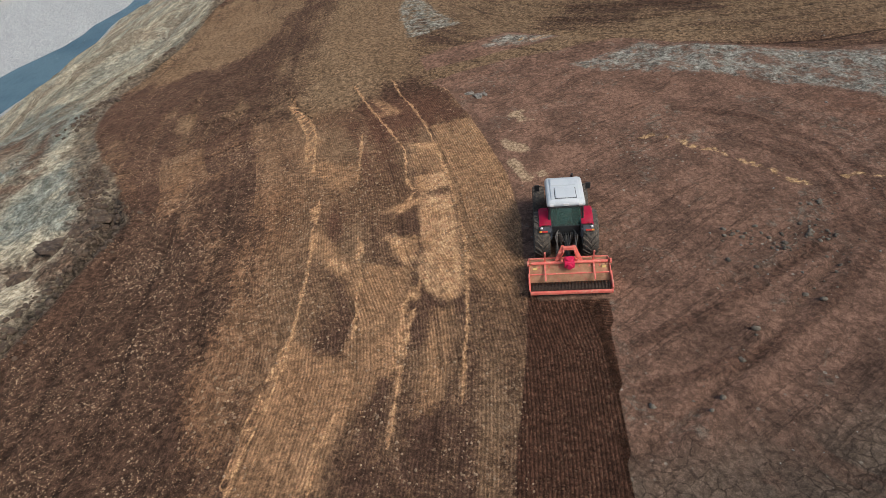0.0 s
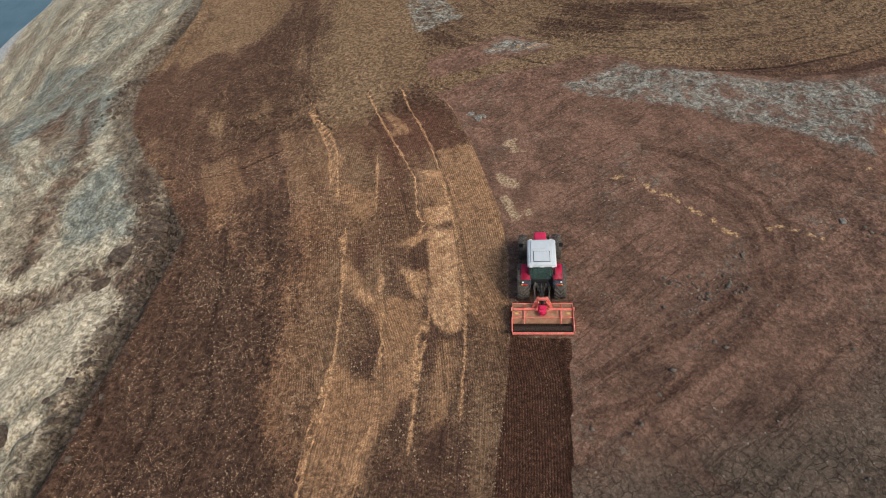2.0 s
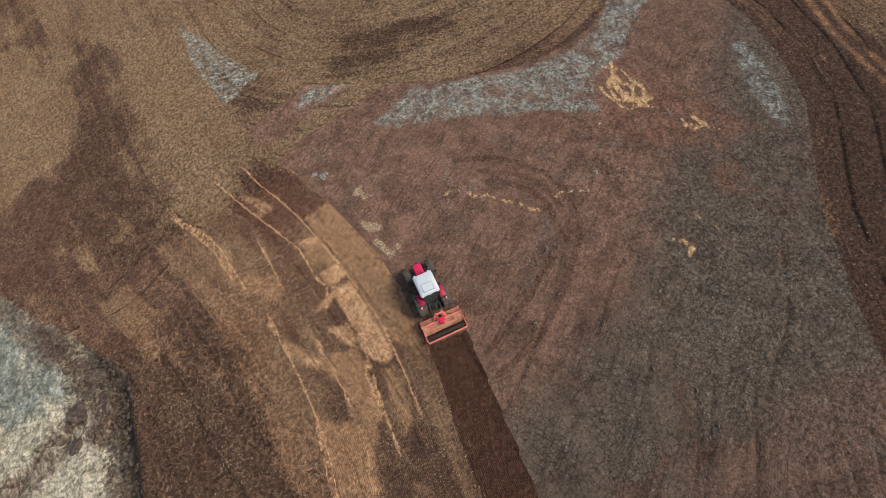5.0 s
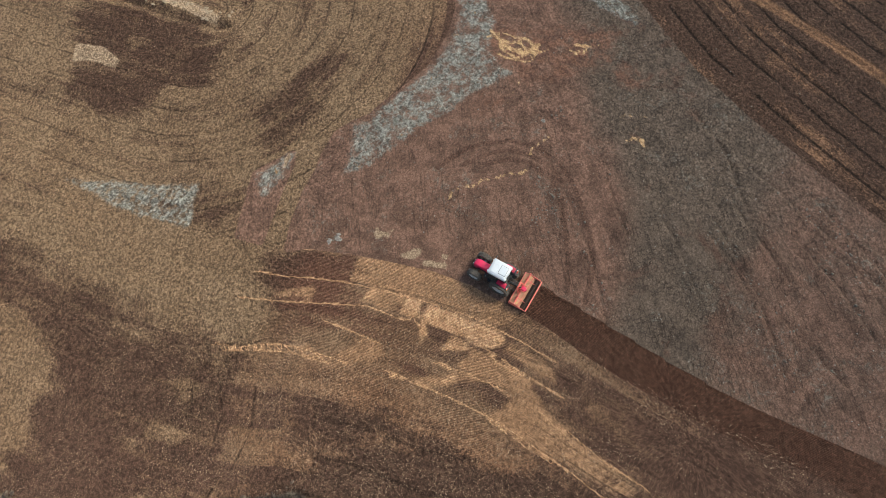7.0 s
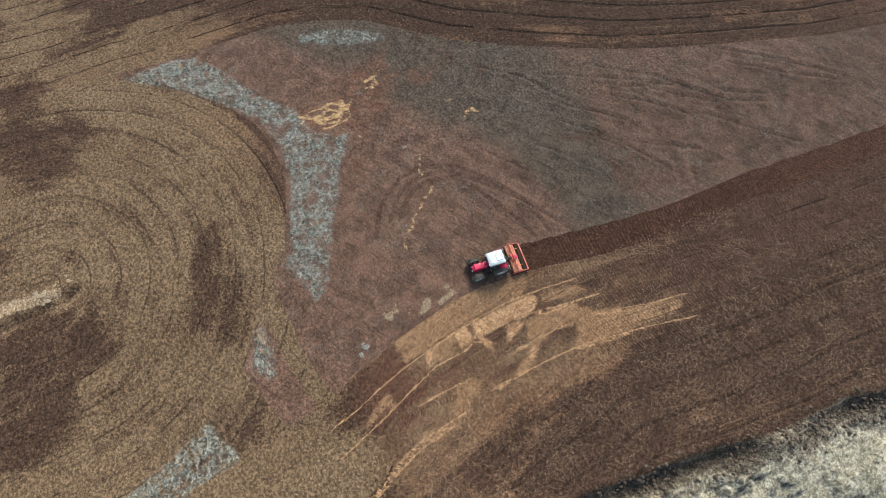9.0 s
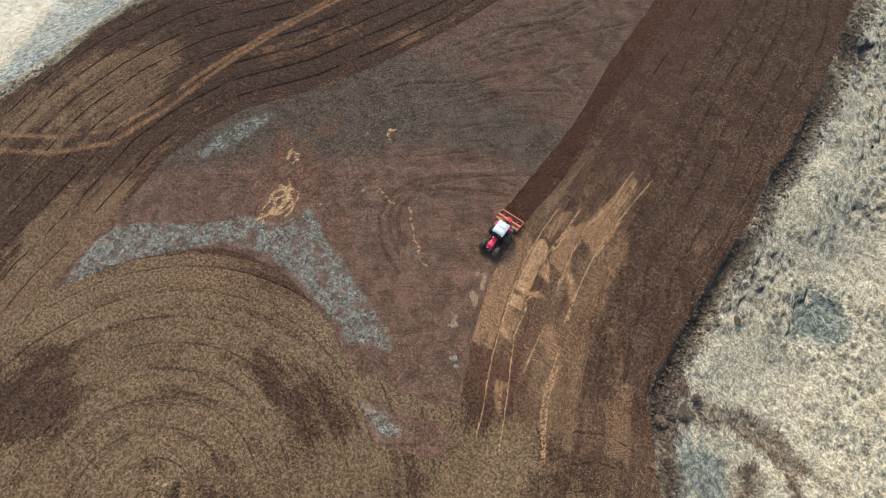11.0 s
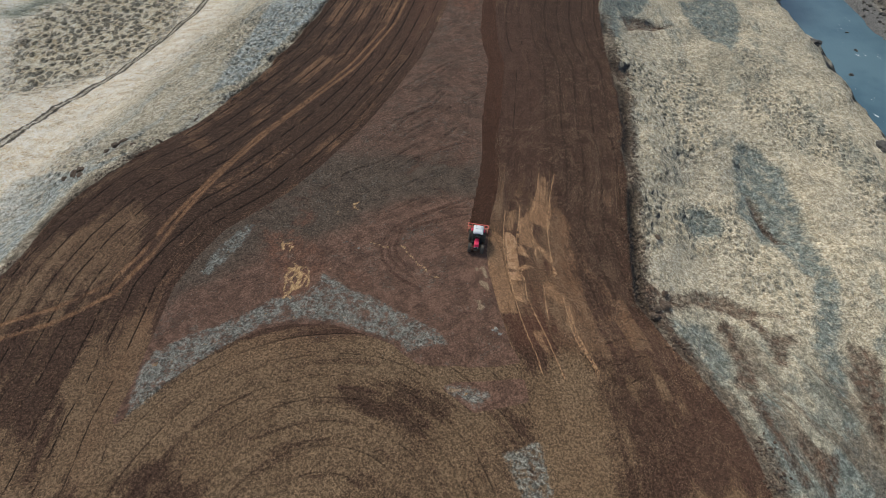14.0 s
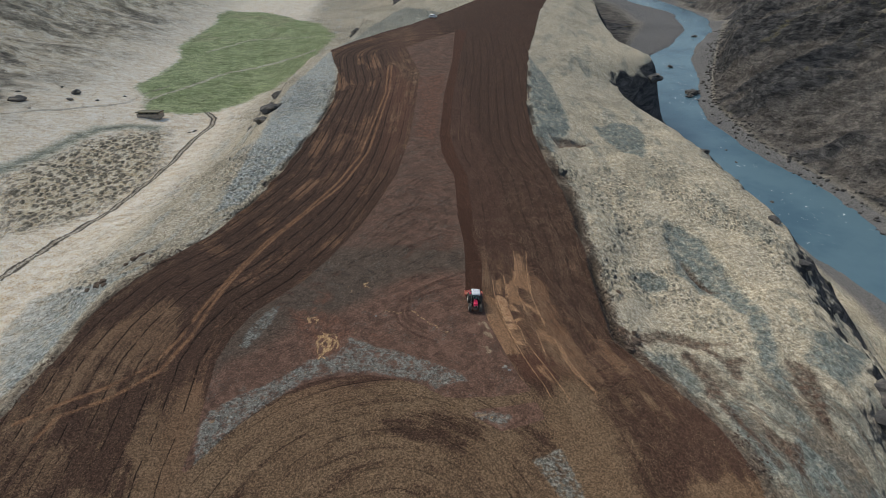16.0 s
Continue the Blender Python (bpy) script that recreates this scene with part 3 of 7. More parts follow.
LINES.append((along([-900, -533, -441, -355, -276, -188, -150, -65, 0, 60, 110, 131, 152, 200, 600], [-329, -300, -276, -222, -177, -147, -145, -150, -144, -129, -107, -103, -98, -90.4, -79]), along([-900, 600], [-46.5, -46.5])))
# water's near edge
LINES.append((along([-900, -613, -503, -446, -390, -363, -280, -180, -53, -27, 20, 80, 112, 128, 150, 200, 600], [-318, -297, -284, -262, -220, -190, -146, -127, -126, -131, -122, -108, -99, -96, -97, -89.5, -78]), along([-900, 600], [-46.5, -46.5])))
LINES.append((along([-900, -613, -503, -446, -390, -363, -280, -180, -53, -27, 20, 80, 112, 128, 150, 200, 600], [-310, -293, -279, -257, -215, -184, -139, -123, -121, -126, -117, -104, -96, -93, -95, -88.5, -77]), along([-900, 600], [-44.8, -44.8])))
# foot of the near cliff
LINES.append((along([-900, -450, -390, -363, -280, -180, -53, -27, 20, 80, 112, 128, 150, 260], [-200, -180, -172, -158, -131, -121, -113, -108, -98, -92, -88, -90, -90, -76]), along([-900, -363, -180, -53, 600], [-42, -42, -43, -42, -42])))
# lip of the cliff
LINES.append((along([-900, -500, -363, -320, -227, -184, -172, -160, -120, -77, -26, -8, 15, 38, 60, 83, 110, 160, 260], [-190, -170, -140, -129, -110, -115, -106, -90, -93, -87, -82, -80, -72, -62, -50, -61, -52, -50, -50]), along([-900, -337, -184, -172, -160, -118, -77, -20, 0, 38, 52, 64, 83, 110, 160], [-6, -8, -8, -14, -22, -20, -14, -13, -16, -16, -17.5, -20, -23, -23, -24])))
LINES.append((along([-900, -500, -363, -320, -227, -184, -172, -160, -120, -77, -26, -8, 15, 38, 60, 83, 110, 160, 260], [-182, -162, -132, -120, -100, -100, -92, -84, -84, -79, -75, -72, -64, -56, -46.5, -56, -48, -46, -46]), along([-900, -337, -184, -172, -160, -118, -77, -20, 0, 15, 38, 52, 64, 83, 110, 160], [-3, -5, -6, -9, -14, -14, -10, -10, -11.5, -10.5, -13, -15.5, -17.8, -20.5, -20, -20])))
# foot of the bank below the field
LINES.append((along([-900, -330, -286, -152, -100, -60, -36, -8, 9, 25, 41, 52, 76, 110, 260], [-170, -118, -98, -57, -46, -39, -36, -35, -35, -34, -36, -38.5, -42, -41, -40]), along([-900, -286, -152, -60, -20, 5, 22, 38, 52, 64, 83, 160], [2, 1, -1, -4.0, -6.3, -7.3, -9.4, -9.4, -12.0, -14.4, -17.5, -19])))
# west edge of the field
LINES.append((along([-900, -330, -286, -152, -100, -60, -33, -20, -8, 3, 12, 20, 26, 29, 33, 37, 41, 46, 52, 60, 76, 110, 260], [-150, -100, -80, -42, -30, -22.6, -23.4, -22.8, -21.4, -20.3, -19.3, -18.6, -18.3, -20.2, -23, -26, -28.3, -30.2, -31, -29.6, -29.5, -32, -32]), along([-900, -286, -152, -100, -60, -36, -8, 9, 18, 26, 41, 52, 76, 160], [5, 4, 3, 2, 0.8, 0.6, -0.6, -2.6, -3.4, -4.4, -7.2, -9.2, -10.5, -12])))
LINES.append((along([-900, -330, -286, -200, -152, -60, 600], [-135, -88, -66, -34, -20, -8, -8]), along([-900, -330, -150, -93, -43, -10, 0, 14, 24, 38, 52, 76, 160], [7, 6.5, 5.5, 4, 1.9, 0.3, -0.1, -1.2, -1.5, -3, -3.6, -5.0, -9])))
LINES.append((along([-900, -330, -286, -200, -152, -60, 600], [-120, -78, -55, -15, -5, 3, 3]), along([-900, -330, -150, -93, -43, -10, 0, 12, 20, 28, 38, 49, 64, 100, 160], [8, 7.5, 6.8, 5.5, 3.0, 0.4, 0.0, 0.25, 0.1, -0.1, -1.0, -1.8, -3, -5, -7])))
LINES.append((along([-900, -330, -286, -221, -200, -152, -60, 600], [-110, -70, -46, -8, 2, 8, 16, 16]), along([-900, -330, -150, -93, -60, -30, -10, 10, 21, 34, 50, 70, 110, 200], [7, 7, 7, 6, 3.2, 3.4, 2.2, 1.9, 1.6, 1.5, .4, -.5, -2, -4])))
LINES.append((along([-900, -330, -286, -221, -200, -152, -60, 600], [-102, -64, -41, -1, 14, 25, 32, 33]), along([-900, -330, -200, -118, -48, -15, 0, 25, 50, 65, 110, 200], [6, 7, 5.5, 4, 1.5, 1.4, 2.2, 2.0, 1.6, 1.2, -0.5, -3])))
# east edge of the field, mossy rim, bank, valley floor, hills
LINES.append((along([-900, -330, -298, -266, -238, -221, -202, -198, -183, -140, -101, -70, -50, -28, -13, -6, 1, 9, 18, 25, 39, 110, 260], [-95, -60, -42, -23, -7, 7, 24, 38, 45.5, 38.7, 37.9, 41.8, 45.6, 48.9, 53.4, 57.6, 62.3, 66.8, 69.4, 69.8, 72.5, 80, 90]), along([-900, -330, -226, -183, -140, -54, 7, 39, 110, 200], [7, 7, 6, 2.5, 2.5, 1.6, 3.6, 2.6, 0.8, -2])))
LINES.append((along([-900, -330, -298, -274, -243, -218, -200, -188, -134, -105, -89, -71, -50, -24, -2, 7, 39, 110, 260], [-10, 0, 16, 29, 34, 34, 41, 54, 61, 59.5, 56, 62, 64, 71, 74, 78, 83, 92, 100]), along([-900, -330, -274, -226, -183, -134, -89, -50, -24, 7, 39, 110, 200], [3, 4, 5, 4, 0, 0, 0.5, 0, 0.4, -1.0, -0.5, -3, -5])))
LINES.append((along([-900, -330, -298, -243, -188, -152, -118, -90, -68, -46, -28, -14, 10, 39, 110, 260], [10, 14, 26, 45, 64, 73, 76, 77, 80, 83, 86, 90, 93, 97, 110, 120]), along([-900, -300, -150, -90, -28, 0, 39, 110, 200], [-21, -20, -16, -13, -7, -4.8, -4, -8, -10])))
LINES.append((along([-900, -330, -150, -60, 0, 110, 260], [75, 75, 98, 100, 105, 135, 150]), along([-900, -300, -150, -90, -50, -20, 10, 60, 200], [-22, -20.5, -19.5, -15.5, -12, -8, -6, -7, -10])))
LINES.append((along([-900, -446, -309, -199, -150, -60, 0, 110, 600], [150, 150, 158, 145, 135, 150, 160, 190, 230]), along([-900, -446, -309, -199, -100, 0, 200], [-16, -17, -17, -15.5, -12, -8, -6])))
LINES.append((along([-900, -446, -309, -199, -60, 110, 600], [190, 200, 205, 205, 220, 260, 300]), along([-900, -446, -199, 0, 200], [10, -3, -2, -2, 6])))
LINES.append((along([-900, -309, 110, 600], [330, 330, 360, 400]), along([-900, -309, 110, 600], [70, 52, 48, 60])))
LINES.append((along([-900, 600], [900, 900]), along([-900, 600], [150, 130])))
LINE_X = np.array([a for a, _ in LINES])
LINE_Z = np.array([b for _, b in LINES])


def section(xs, y):
    """Heights along one west-east row, eased over a few metres."""
    total = 0
    for dy, wy in ((-5, 1), (0, 2), (5, 1)):
        at = np.clip(y + dy, -900, 600)
        kx = np.array([np.interp(at, STATIONS, row) for row in LINE_X])
        kz = np.array([np.interp(at, STATIONS, row) for row in LINE_Z])
        kx = np.maximum.accumulate(kx + np.arange(len(kx)) * 1e-3)
        for dx, wx in ((-2.2, 1), (-1.1, 2), (0, 2), (1.1, 2), (2.2, 1)):
            total = total + wy * wx * np.interp(xs + dx, kx, kz)
    return total / 32


# ---- END BASE
# ---- plan of the ground's patches, in metres ----
# ground not yet tilled, an arrowhead between the worked strips
WEDGE = []
WEDGE.append([(-0.5, 38.1), (0.6, 36.3), (1.3, 33.7), (2.1, 30.9), (2.8, 27.6), (3.5, 24.5), (3.8, 20.8), (3.6, 17.5), (3.5, 15.4), (6.2, 15.2), (5.8, 12.1), (5.5, 9.8), (4.9, 4.5), (4.5, 0), (4.2, -5), (4.4, -12), (3.9, -19.4), (3.4, -27), (3.1, -33), (4.4, -40), (4.9, -46), (4.6, -58), (0.2, -91), (-7.3, -136), (-14, -190), (9.9, -162), (6.2, -118), (9.4, -86), (12.5, -59), (14.5, -47), (17, -33), (21.5, -19.5), (25.8, -8), (31, 3.5), (35, 10.9), (38.4, 15.1), (42.2, 19.7), (44.5, 25.6), (45.6, 30.9), (45.3, 38), (45, 45.5), (45.2, 50.2)])
WEDGE[0] += [(43.7, 47), (41.4, 44.4), (38.7, 41.6), (36, 39), (32.4, 36.6), (28.5, 35.5), (23, 35.3), (18.8, 36.6), (15, 37.8), (13.8, 38.9), (12, 40), (9.5, 40), (7.1, 39.6), (5.3, 39.6), (2.2, 39)]
# a small piece of untilled ground among the strips
HEATH = []
HEATH.append([(4.8, 45.5), (8.2, 43.2), (7.1, 42.6), (4.3, 42.2), (-1, 41), (-1.4, 43.4)])
# grey, stony, lichen-grown patches
GREY = []
GREY.append([(44.2, 50), (45.3, 44), (44.5, 41), (40.6, 38), (36.9, 36.2), (34.2, 34.2), (32, 32.1), (30, 31.6), (27.8, 30.6), (26.4, 28.3), (26.4, 27.1), (24.6, 28.1), (21.5, 30.4), (18.9, 30.9), (15.6, 32.7), (12.7, 34), (10, 35.3), (8.3, 37.1), (10.3, 37.6), (13.3, 38.8), (14.9, 37.6), (18.6, 36.5), (23.4, 35), (27.2, 35.1), (29.5, 35.5), (32.2, 36.4), (35.9, 39.2), (38.4, 42), (41.6, 45.4)])
GREY.append([(-3.8, 64.4), (-1.8, 58.9), (-0.4, 54.5), (1.4, 50.6), (-2.7, 48.6), (-3.7, 53), (-4.2, 57.1), (-4, 61)])
GREY.append([(8, 43.7), (8.4, 42.9), (6.6, 42.6), (5.4, 42.8), (3.9, 42.9), (2.9, 43.4), (3.8, 44.9), (4.9, 45.5), (6.6, 44.2)])
GREY.append([(43.2, 27.9), (42.4, 22.9), (39.3, 17.9), (38.2, 18.3), (39.7, 23.8), (42, 28.3)])
# rusty bare soil
RUST = []
RUST.append([(30.5, 35.7), (32.2, 33.9), (31.8, 31.3), (33.1, 26.6), (36, 22.8), (36.9, 18.8), (32.5, 19.6), (27.8, 22.1), (25.7, 25.6), (27.3, 28.5), (27.1, 31.3), (27.7, 33.8)])
RUST.append([(32.4, 17), (31.9, 14.6), (30.2, 15.3), (30.6, 17.5)])
RUST.append([(21.8, 28.3), (23.8, 26.3), (22.3, 25.8), (19.8, 27.6)])
RUST.append([(8.9, -110.5), (-3, -117.7), (6.2, -53.9), (11.5, -58.7), (8.6, -81.1)])
# washed-out ochre sand, as streaks, with their half-widths
SAND_STREAKS = []
SAND_STREAKS.append([(29.6, 31.8), (30.2, 31.5), (30.8, 30.7), (31, 29.4), (30.8, 28.7), (30.1, 27.8), (30.2, 26.6), (30.3, 25.7), (31, 25.2)])
SAND_STREAKS.append([(31, 29.3), (31.2, 27.8), (30.9, 27.1), (30.4, 26.7)])
SAND_STREAKS.append([(28.8, 29.9), (29, 29), (29.6, 28.1), (30.2, 27.3)])
SAND_STREAKS.append([(28, 29.7), (27.8, 29), (28.1, 28.1), (28.9, 27.3), (29.5, 26.8), (30.3, 25.7)])
SAND_STREAKS.append([(28, 28.1), (28.2, 26.9), (28.8, 26)])
SAND_STREAKS.append([(29.1, 26.3), (30, 26)])
SAND_STREAKS.append([(30.8, 28.7), (31.1, 28), (31.1, 27.4)])
SAND_STREAKS.append([(29.3, 30.2), (28.7, 29.5), (28.5, 28.8), (28.5, 28.2)])
SAND_STREAKS.append([(31.8, 23.1), (31.8, 22.5), (32.3, 21.9), (32.9, 21.6), (31.8, 21.7), (31.5, 22.5)])
SAND_STREAKS.append([(33.3, 21.4), (33.7, 20.9), (34.1, 20.4)])
SAND_STREAKS.append([(17.6, 21.5), (18.4, 21.6), (19.5, 21.1), (20.4, 20.7)])
SAND_STREAKS.append([(25.9, 15.3), (26.5, 14.8), (26.4, 14.3)])
SAND_STREAKS.append([(26.9, 13.6), (27, 12.9)])
SAND_STREAKS.append([(23.3, 13.9), (23.9, 13.3), (23.8, 12.4), (23.3, 11.7)])
SAND_STREAKS.append([(25.5, 26.3), (25.3, 26.1)])
SAND_STREAKS.append([(24.1, 26.2), (23.8, 26)])
SAND_STREAKS.append([(22.4, 26.2), (22.7, 26)])
SAND_STREAKS.append([(28.3, 35.2), (28.6, 34.7)])
SAND_STREAKS.append([(9.6, 26.6), (10.2, 26.4), (10.7, 26.4), (11.4, 26.1)])
SAND_STREAKS.append([(11.6, 25.8), (12.1, 25.1), (12.7, 24.6), (13.3, 24.5)])
SAND_STREAKS.append([(13.4, 24.4), (13.7, 23.7), (14.1, 23.2), (14.6, 22.8)])
SAND_STREAKS.append([(14.9, 22.4), (15.1, 22)])
SAND_STREAKS.append([(15.4, 21.5), (15.9, 21.2)])
SAND_STREAKS.append([(10.5, 26.6), (10.8, 26.6)])
SAND_STREAKS.append([(12.2, 25.7), (12.1, 25.5)])
SAND_STREAKS.append([(31.1, 26.4), (29.6, 26.9), (29.2, 27.8), (29.3, 29.2), (29.7, 30.2)])
SAND_STREAKS.append([(31.0, 28.3), (30.2, 28.7), (29.9, 30.2), (30.6, 31.8)])
SAND_STREAKS.append([(24.1, 13.4), (24.2, 12.4)])
SAND_STREAKS.append([(32.8, 22.8), (33.3, 21.5)])
SAND_WIDTHS = [0.13, 0.18, 0.13, 0.16, 0.14, 0.09, 0.12, 0.13, 0.09, 0.08, 0.09, 0.09, 0.07, 0.09, 0.09, 0.09, 0.09, 0.12, 0.08, 0.09, 0.09, 0.13, 0.18, 0.08, 0.12, 0.26, 0.18, 0.20, 0.22]
# pale clay beside the worked strip and along the northern spoil bank
CLAY = []
CLAY.append([(4.8, 31.3), (4.5, 30.8), (4.1, 30.1), (3.7, 30.6), (4, 31.1)])
CLAY.append([(4.6, 30.8), (4.6, 30.1), (5.2, 29.7), (4.2, 29.7), (4.2, 30.4)])
CLAY.append([(3.2, 27.9), (4.2, 27.1), (4.6, 26.4), (4.1, 26.1), (3.3, 26.6), (3, 27.6)])
CLAY.append([(3.4, 25.8), (3.8, 25.4), (4.3, 23.6), (3.8, 23.4), (3.4, 24.7), (3.2, 25.6)])
CLAY.append([(4.9, 24.5), (5.2, 23.8), (4.7, 23.8), (4.5, 24.2)])
CLAY.append([(8.2, 43.6), (7.9, 43.1), (6.5, 43), (5.5, 42.6), (6.2, 43.1), (7.4, 43.6)])
CLAY.append([(19.6, 79.7), (20.2, 75.6), (20.5, 71.4), (20.5, 65.7), (19.8, 60.4), (18.8, 60.5), (18.9, 64.9), (18.8, 69.8), (18.5, 74.7), (17.8, 78.7)])
CLAY.append([(10.4, 75), (11.2, 71.2), (10.5, 68.4), (9.5, 68.3), (9.2, 71.6), (8.2, 74)])
# strips dried to a light tan
DRIED = []
DRIED.append([(-0.8, 30.9), (0.6, 31.2), (2, 31.1), (2.6, 29.5), (3.1, 27.3), (3.7, 23.6), (3.9, 20.5), (3.6, 17.8), (3.4, 16.2), (2.3, 16.1), (1.2, 16.9), (1, 18.3), (0.9, 20.4), (0.4, 23.8), (-0, 25.6), (-0.5, 28.7)])
DRIED.append([(-4.9, 36.6), (-4.2, 36.2), (-2.4, 33.9), (-2.9, 33.4), (-4.1, 33.2), (-4.6, 33.7), (-4, 34.2)])
DRIED.append([(-2, 27.2), (-1.6, 28), (-2.1, 29.1), (-0.5, 28.8), (-0.3, 27.4), (-0.1, 25.6), (-0.5, 25.5), (-1.1, 25.5), (-1.7, 26.3)])
DRIED.append([(-2.9, 20.7), (-1.3, 20.2), (-1.2, 19.5), (-1.5, 18.3), (-2.1, 19.4), (-2.8, 20.1)])
DRIED.append([(-6, 20.8), (-5.7, 20), (-5.1, 19.4), (-3.8, 18.7), (-3.6, 17.7), (-3.7, 16.4), (-4.1, 17), (-4.4, 17.9), (-5.2, 18.6), (-5.6, 19.2)])
DRIED.append([(-3.5, 18.5), (-1.5, 18.3), (-1.4, 16.9), (-1.6, 15.3), (-1.8, 13.8), (-2, 12.5), (-3, 12.7), (-3.9, 13.7), (-3.6, 14.8), (-3.6, 16.4)])
DRIED.append([(-6, 14.4), (-4.3, 13.6), (-2.3, 12.4), (-3.1, 12), (-4, 10.8), (-4.4, 8.2), (-6.9, 8.9), (-6.6, 11.6)])
DRIED.append([(-6.7, 12), (-5.5, 12.7), (-2.4, 12.5), (-3.2, 10.8), (-3.9, 9.9), (-4.1, 8.2), (-6.8, 8.3), (-6.7, 10.5)])
DRIED.append([(-0.5, 15.8), (0.3, 15.5), (0.3, 13.9), (0.2, 12.4), (-0.4, 11.1), (-1, 10.9), (-1, 12), (-0.8, 13.9)])
DRIED.append([(-8.1, 32), (-7.5, 31.4), (-7.9, 29.4), (-7.2, 28.6), (-6.4, 28.2), (-5.6, 27.3), (-6.2, 25.8), (-7.6, 27.3), (-8.1, 29.5)])
DRIED.append([(-5.5, 27.8), (-4.7, 26.9), (-4.7, 25.3), (-5.5, 24.5), (-6.7, 25.5), (-6.1, 26.9)])
DRIED.append([(-3.7, 12.4), (-4, 10.3), (-5, 4.8), (-6.1, 1.7), (-6.8, 3.5), (-6.5, 7.5), (-6.2, 11.5), (-5.2, 13.2)])
DRIED.append([(-4.7, 19.7), (-4.2, 18.6), (-3.7, 17.3), (-4.4, 17.6), (-5.4, 18.7), (-6.2, 20.2), (-6.2, 21.8)])
DRIED.append([(-8, 32), (-7.7, 29), (-8, 27.9), (-8.4, 30), (-8.6, 31.5)])
# tan subsoil turned up by the tiller
TAN = []
TAN.append([(-1.6, 25.3), (-0.1, 25.4), (0.2, 24), (-1.2, 23.7)])
TAN.append([(-1.2, 23.4), (0.3, 23.2), (0.6, 20), (0.7, 17.6), (0.65, 16.2), (-0.1, 15.9), (-0.8, 16.8), (-1.2, 18), (-0.9, 19.4), (-1.2, 21.5)])
TAN.append([(-3.2, 22.4), (-2.7, 22.7), (-1.6, 23.3), (-1.3, 22.9), (-1.9, 22.4), (-2.8, 22.2)])
TAN.append([(-2.9, 20.6), (-1.9, 20.3), (-1.2, 18.6), (-2, 18.4)])
TAN.append([(-5.3, 19.3), (-4.6, 19), (-3.9, 18.4), (-4.5, 18.3), (-5.2, 18.8)])
TAN.append([(-1.7, 28.9), (-0.6, 28.7), (-0.5, 28), (-1.3, 28.2)])
# pale ridges of soil left between two passes
RIDGES = []
RIDGES.append([(-3.6, 39.4), (-3.1, 37.1), (-2.2, 34.7), (-1.2, 31.5), (-0.6, 28.7), (-0, 25.6), (0.3, 23.9), (0.6, 22.2), (0.8, 20.4), (0.9, 18.3), (0.8, 16.6), (0.8, 14.9), (0.6, 13), (0.5, 11.6)])
RIDGES.append([(-0.1, 36.9), (0.8, 34.7), (1.6, 32.2), (2.4, 30.6), (2.8, 29.1), (3.1, 27.3), (3.5, 25.3), (3.7, 23.6), (3.8, 22), (3.9, 21)])
RIDGES.append([(-5.5, 36.7), (-4.7, 34.6), (-3.8, 32.3), (-2.9, 30), (-2.2, 28.2), (-2.1, 26.4), (-2, 25), (-1.8, 24.4)])
RIDGES.append([(-4.1, 19.6), (-3.8, 18.6), (-3.7, 17.3), (-3.6, 16), (-3.6, 14.8)])
RIDGES.append([(-1.4, 16.7), (-1.7, 15.8), (-1.8, 14.2), (-1.9, 13), (-2, 12.4)])
RIDGES.append([(-6.7, 23.4), (-6.4, 21.9), (-6.2, 19.9), (-6.1, 18.1), (-6.1, 16.8), (-6, 15.6), (-6.4, 13), (-6.8, 10.6), (-6.9, 8.9)])
RIDGES.append([(-11, 39.3), (-10.1, 36.7), (-8.7, 34.3), (-8.1, 32.3), (-7.6, 29.3), (-7.4, 27.4)])
RIDGES.append([(-5, 30.9), (-4.8, 28.7), (-4.7, 26.9), (-4.7, 26.1)])
RIDGES.append([(-11.1, 38.1), (-9.7, 35.1), (-8.7, 32.5), (-8.1, 28.9)])
RIDGES.append([(-6.4, 39.5), (-5.7, 37.5), (-5, 35.4), (-4.2, 33.3)])
RIDGES.append([(-3.9, 10.6), (-4.2, 8.3), (-5, 5.3), (-5.4, 1.6)])
RIDGES.append([(-6.4, 23.8), (-6.1, 20.2), (-6, 16.6), (-6, 13.6), (-6.5, 10), (-7, 6.6), (-7.6, 3.6), (-8, 1.7)])
RIDGES.append([(-1.1, 16.9), (-1.4, 14.8), (-1.7, 12.2), (-1.9, 10.1)])
RIDGES.append([(-3.9, 20.2), (-3.6, 17.6), (-3.4, 15)])
RIDGES.append([(-4.2, 10.4), (-4.3, 9.5), (-4.4, 8.4)])
RIDGES.append([(-1.6, 23.6), (-2, 22.7), (-2.3, 22.1)])
# drifts of dry, light crust
LIGHT = []
LIGHT.append([(-0.1, 5.9), (0.9, 3.2), (1.2, -1.4), (0, -2.4), (-2.6, -1.8), (-2.5, 1.8), (-1.7, 5.4)])
LIGHT.append([(-3.4, -7), (-3.5, -10.6), (-4.4, -14.4), (-5.4, -18.1), (-6.6, -14.2), (-6.8, -9.6), (-5.9, -6)])
LIGHT.append([(-5.8, -2.5), (-6.2, -4.3), (-8.6, -2.7), (-8.6, -1.3), (-6.8, -1)])
LIGHT.append([(-8.1, -17.5), (-8.2, -21.2), (-9.7, -21.2), (-10.6, -16.9), (-14, -12), (-14.9, -9.8), (-16.1, -8.2), (-15, -8.4), (-12, -12.1)])
LIGHT.append([(-13.6, 7.2), (-14.5, 3.9), (-17.2, 0.5), (-18.7, 2.2), (-18.8, 7.2), (-17, 8.6)])
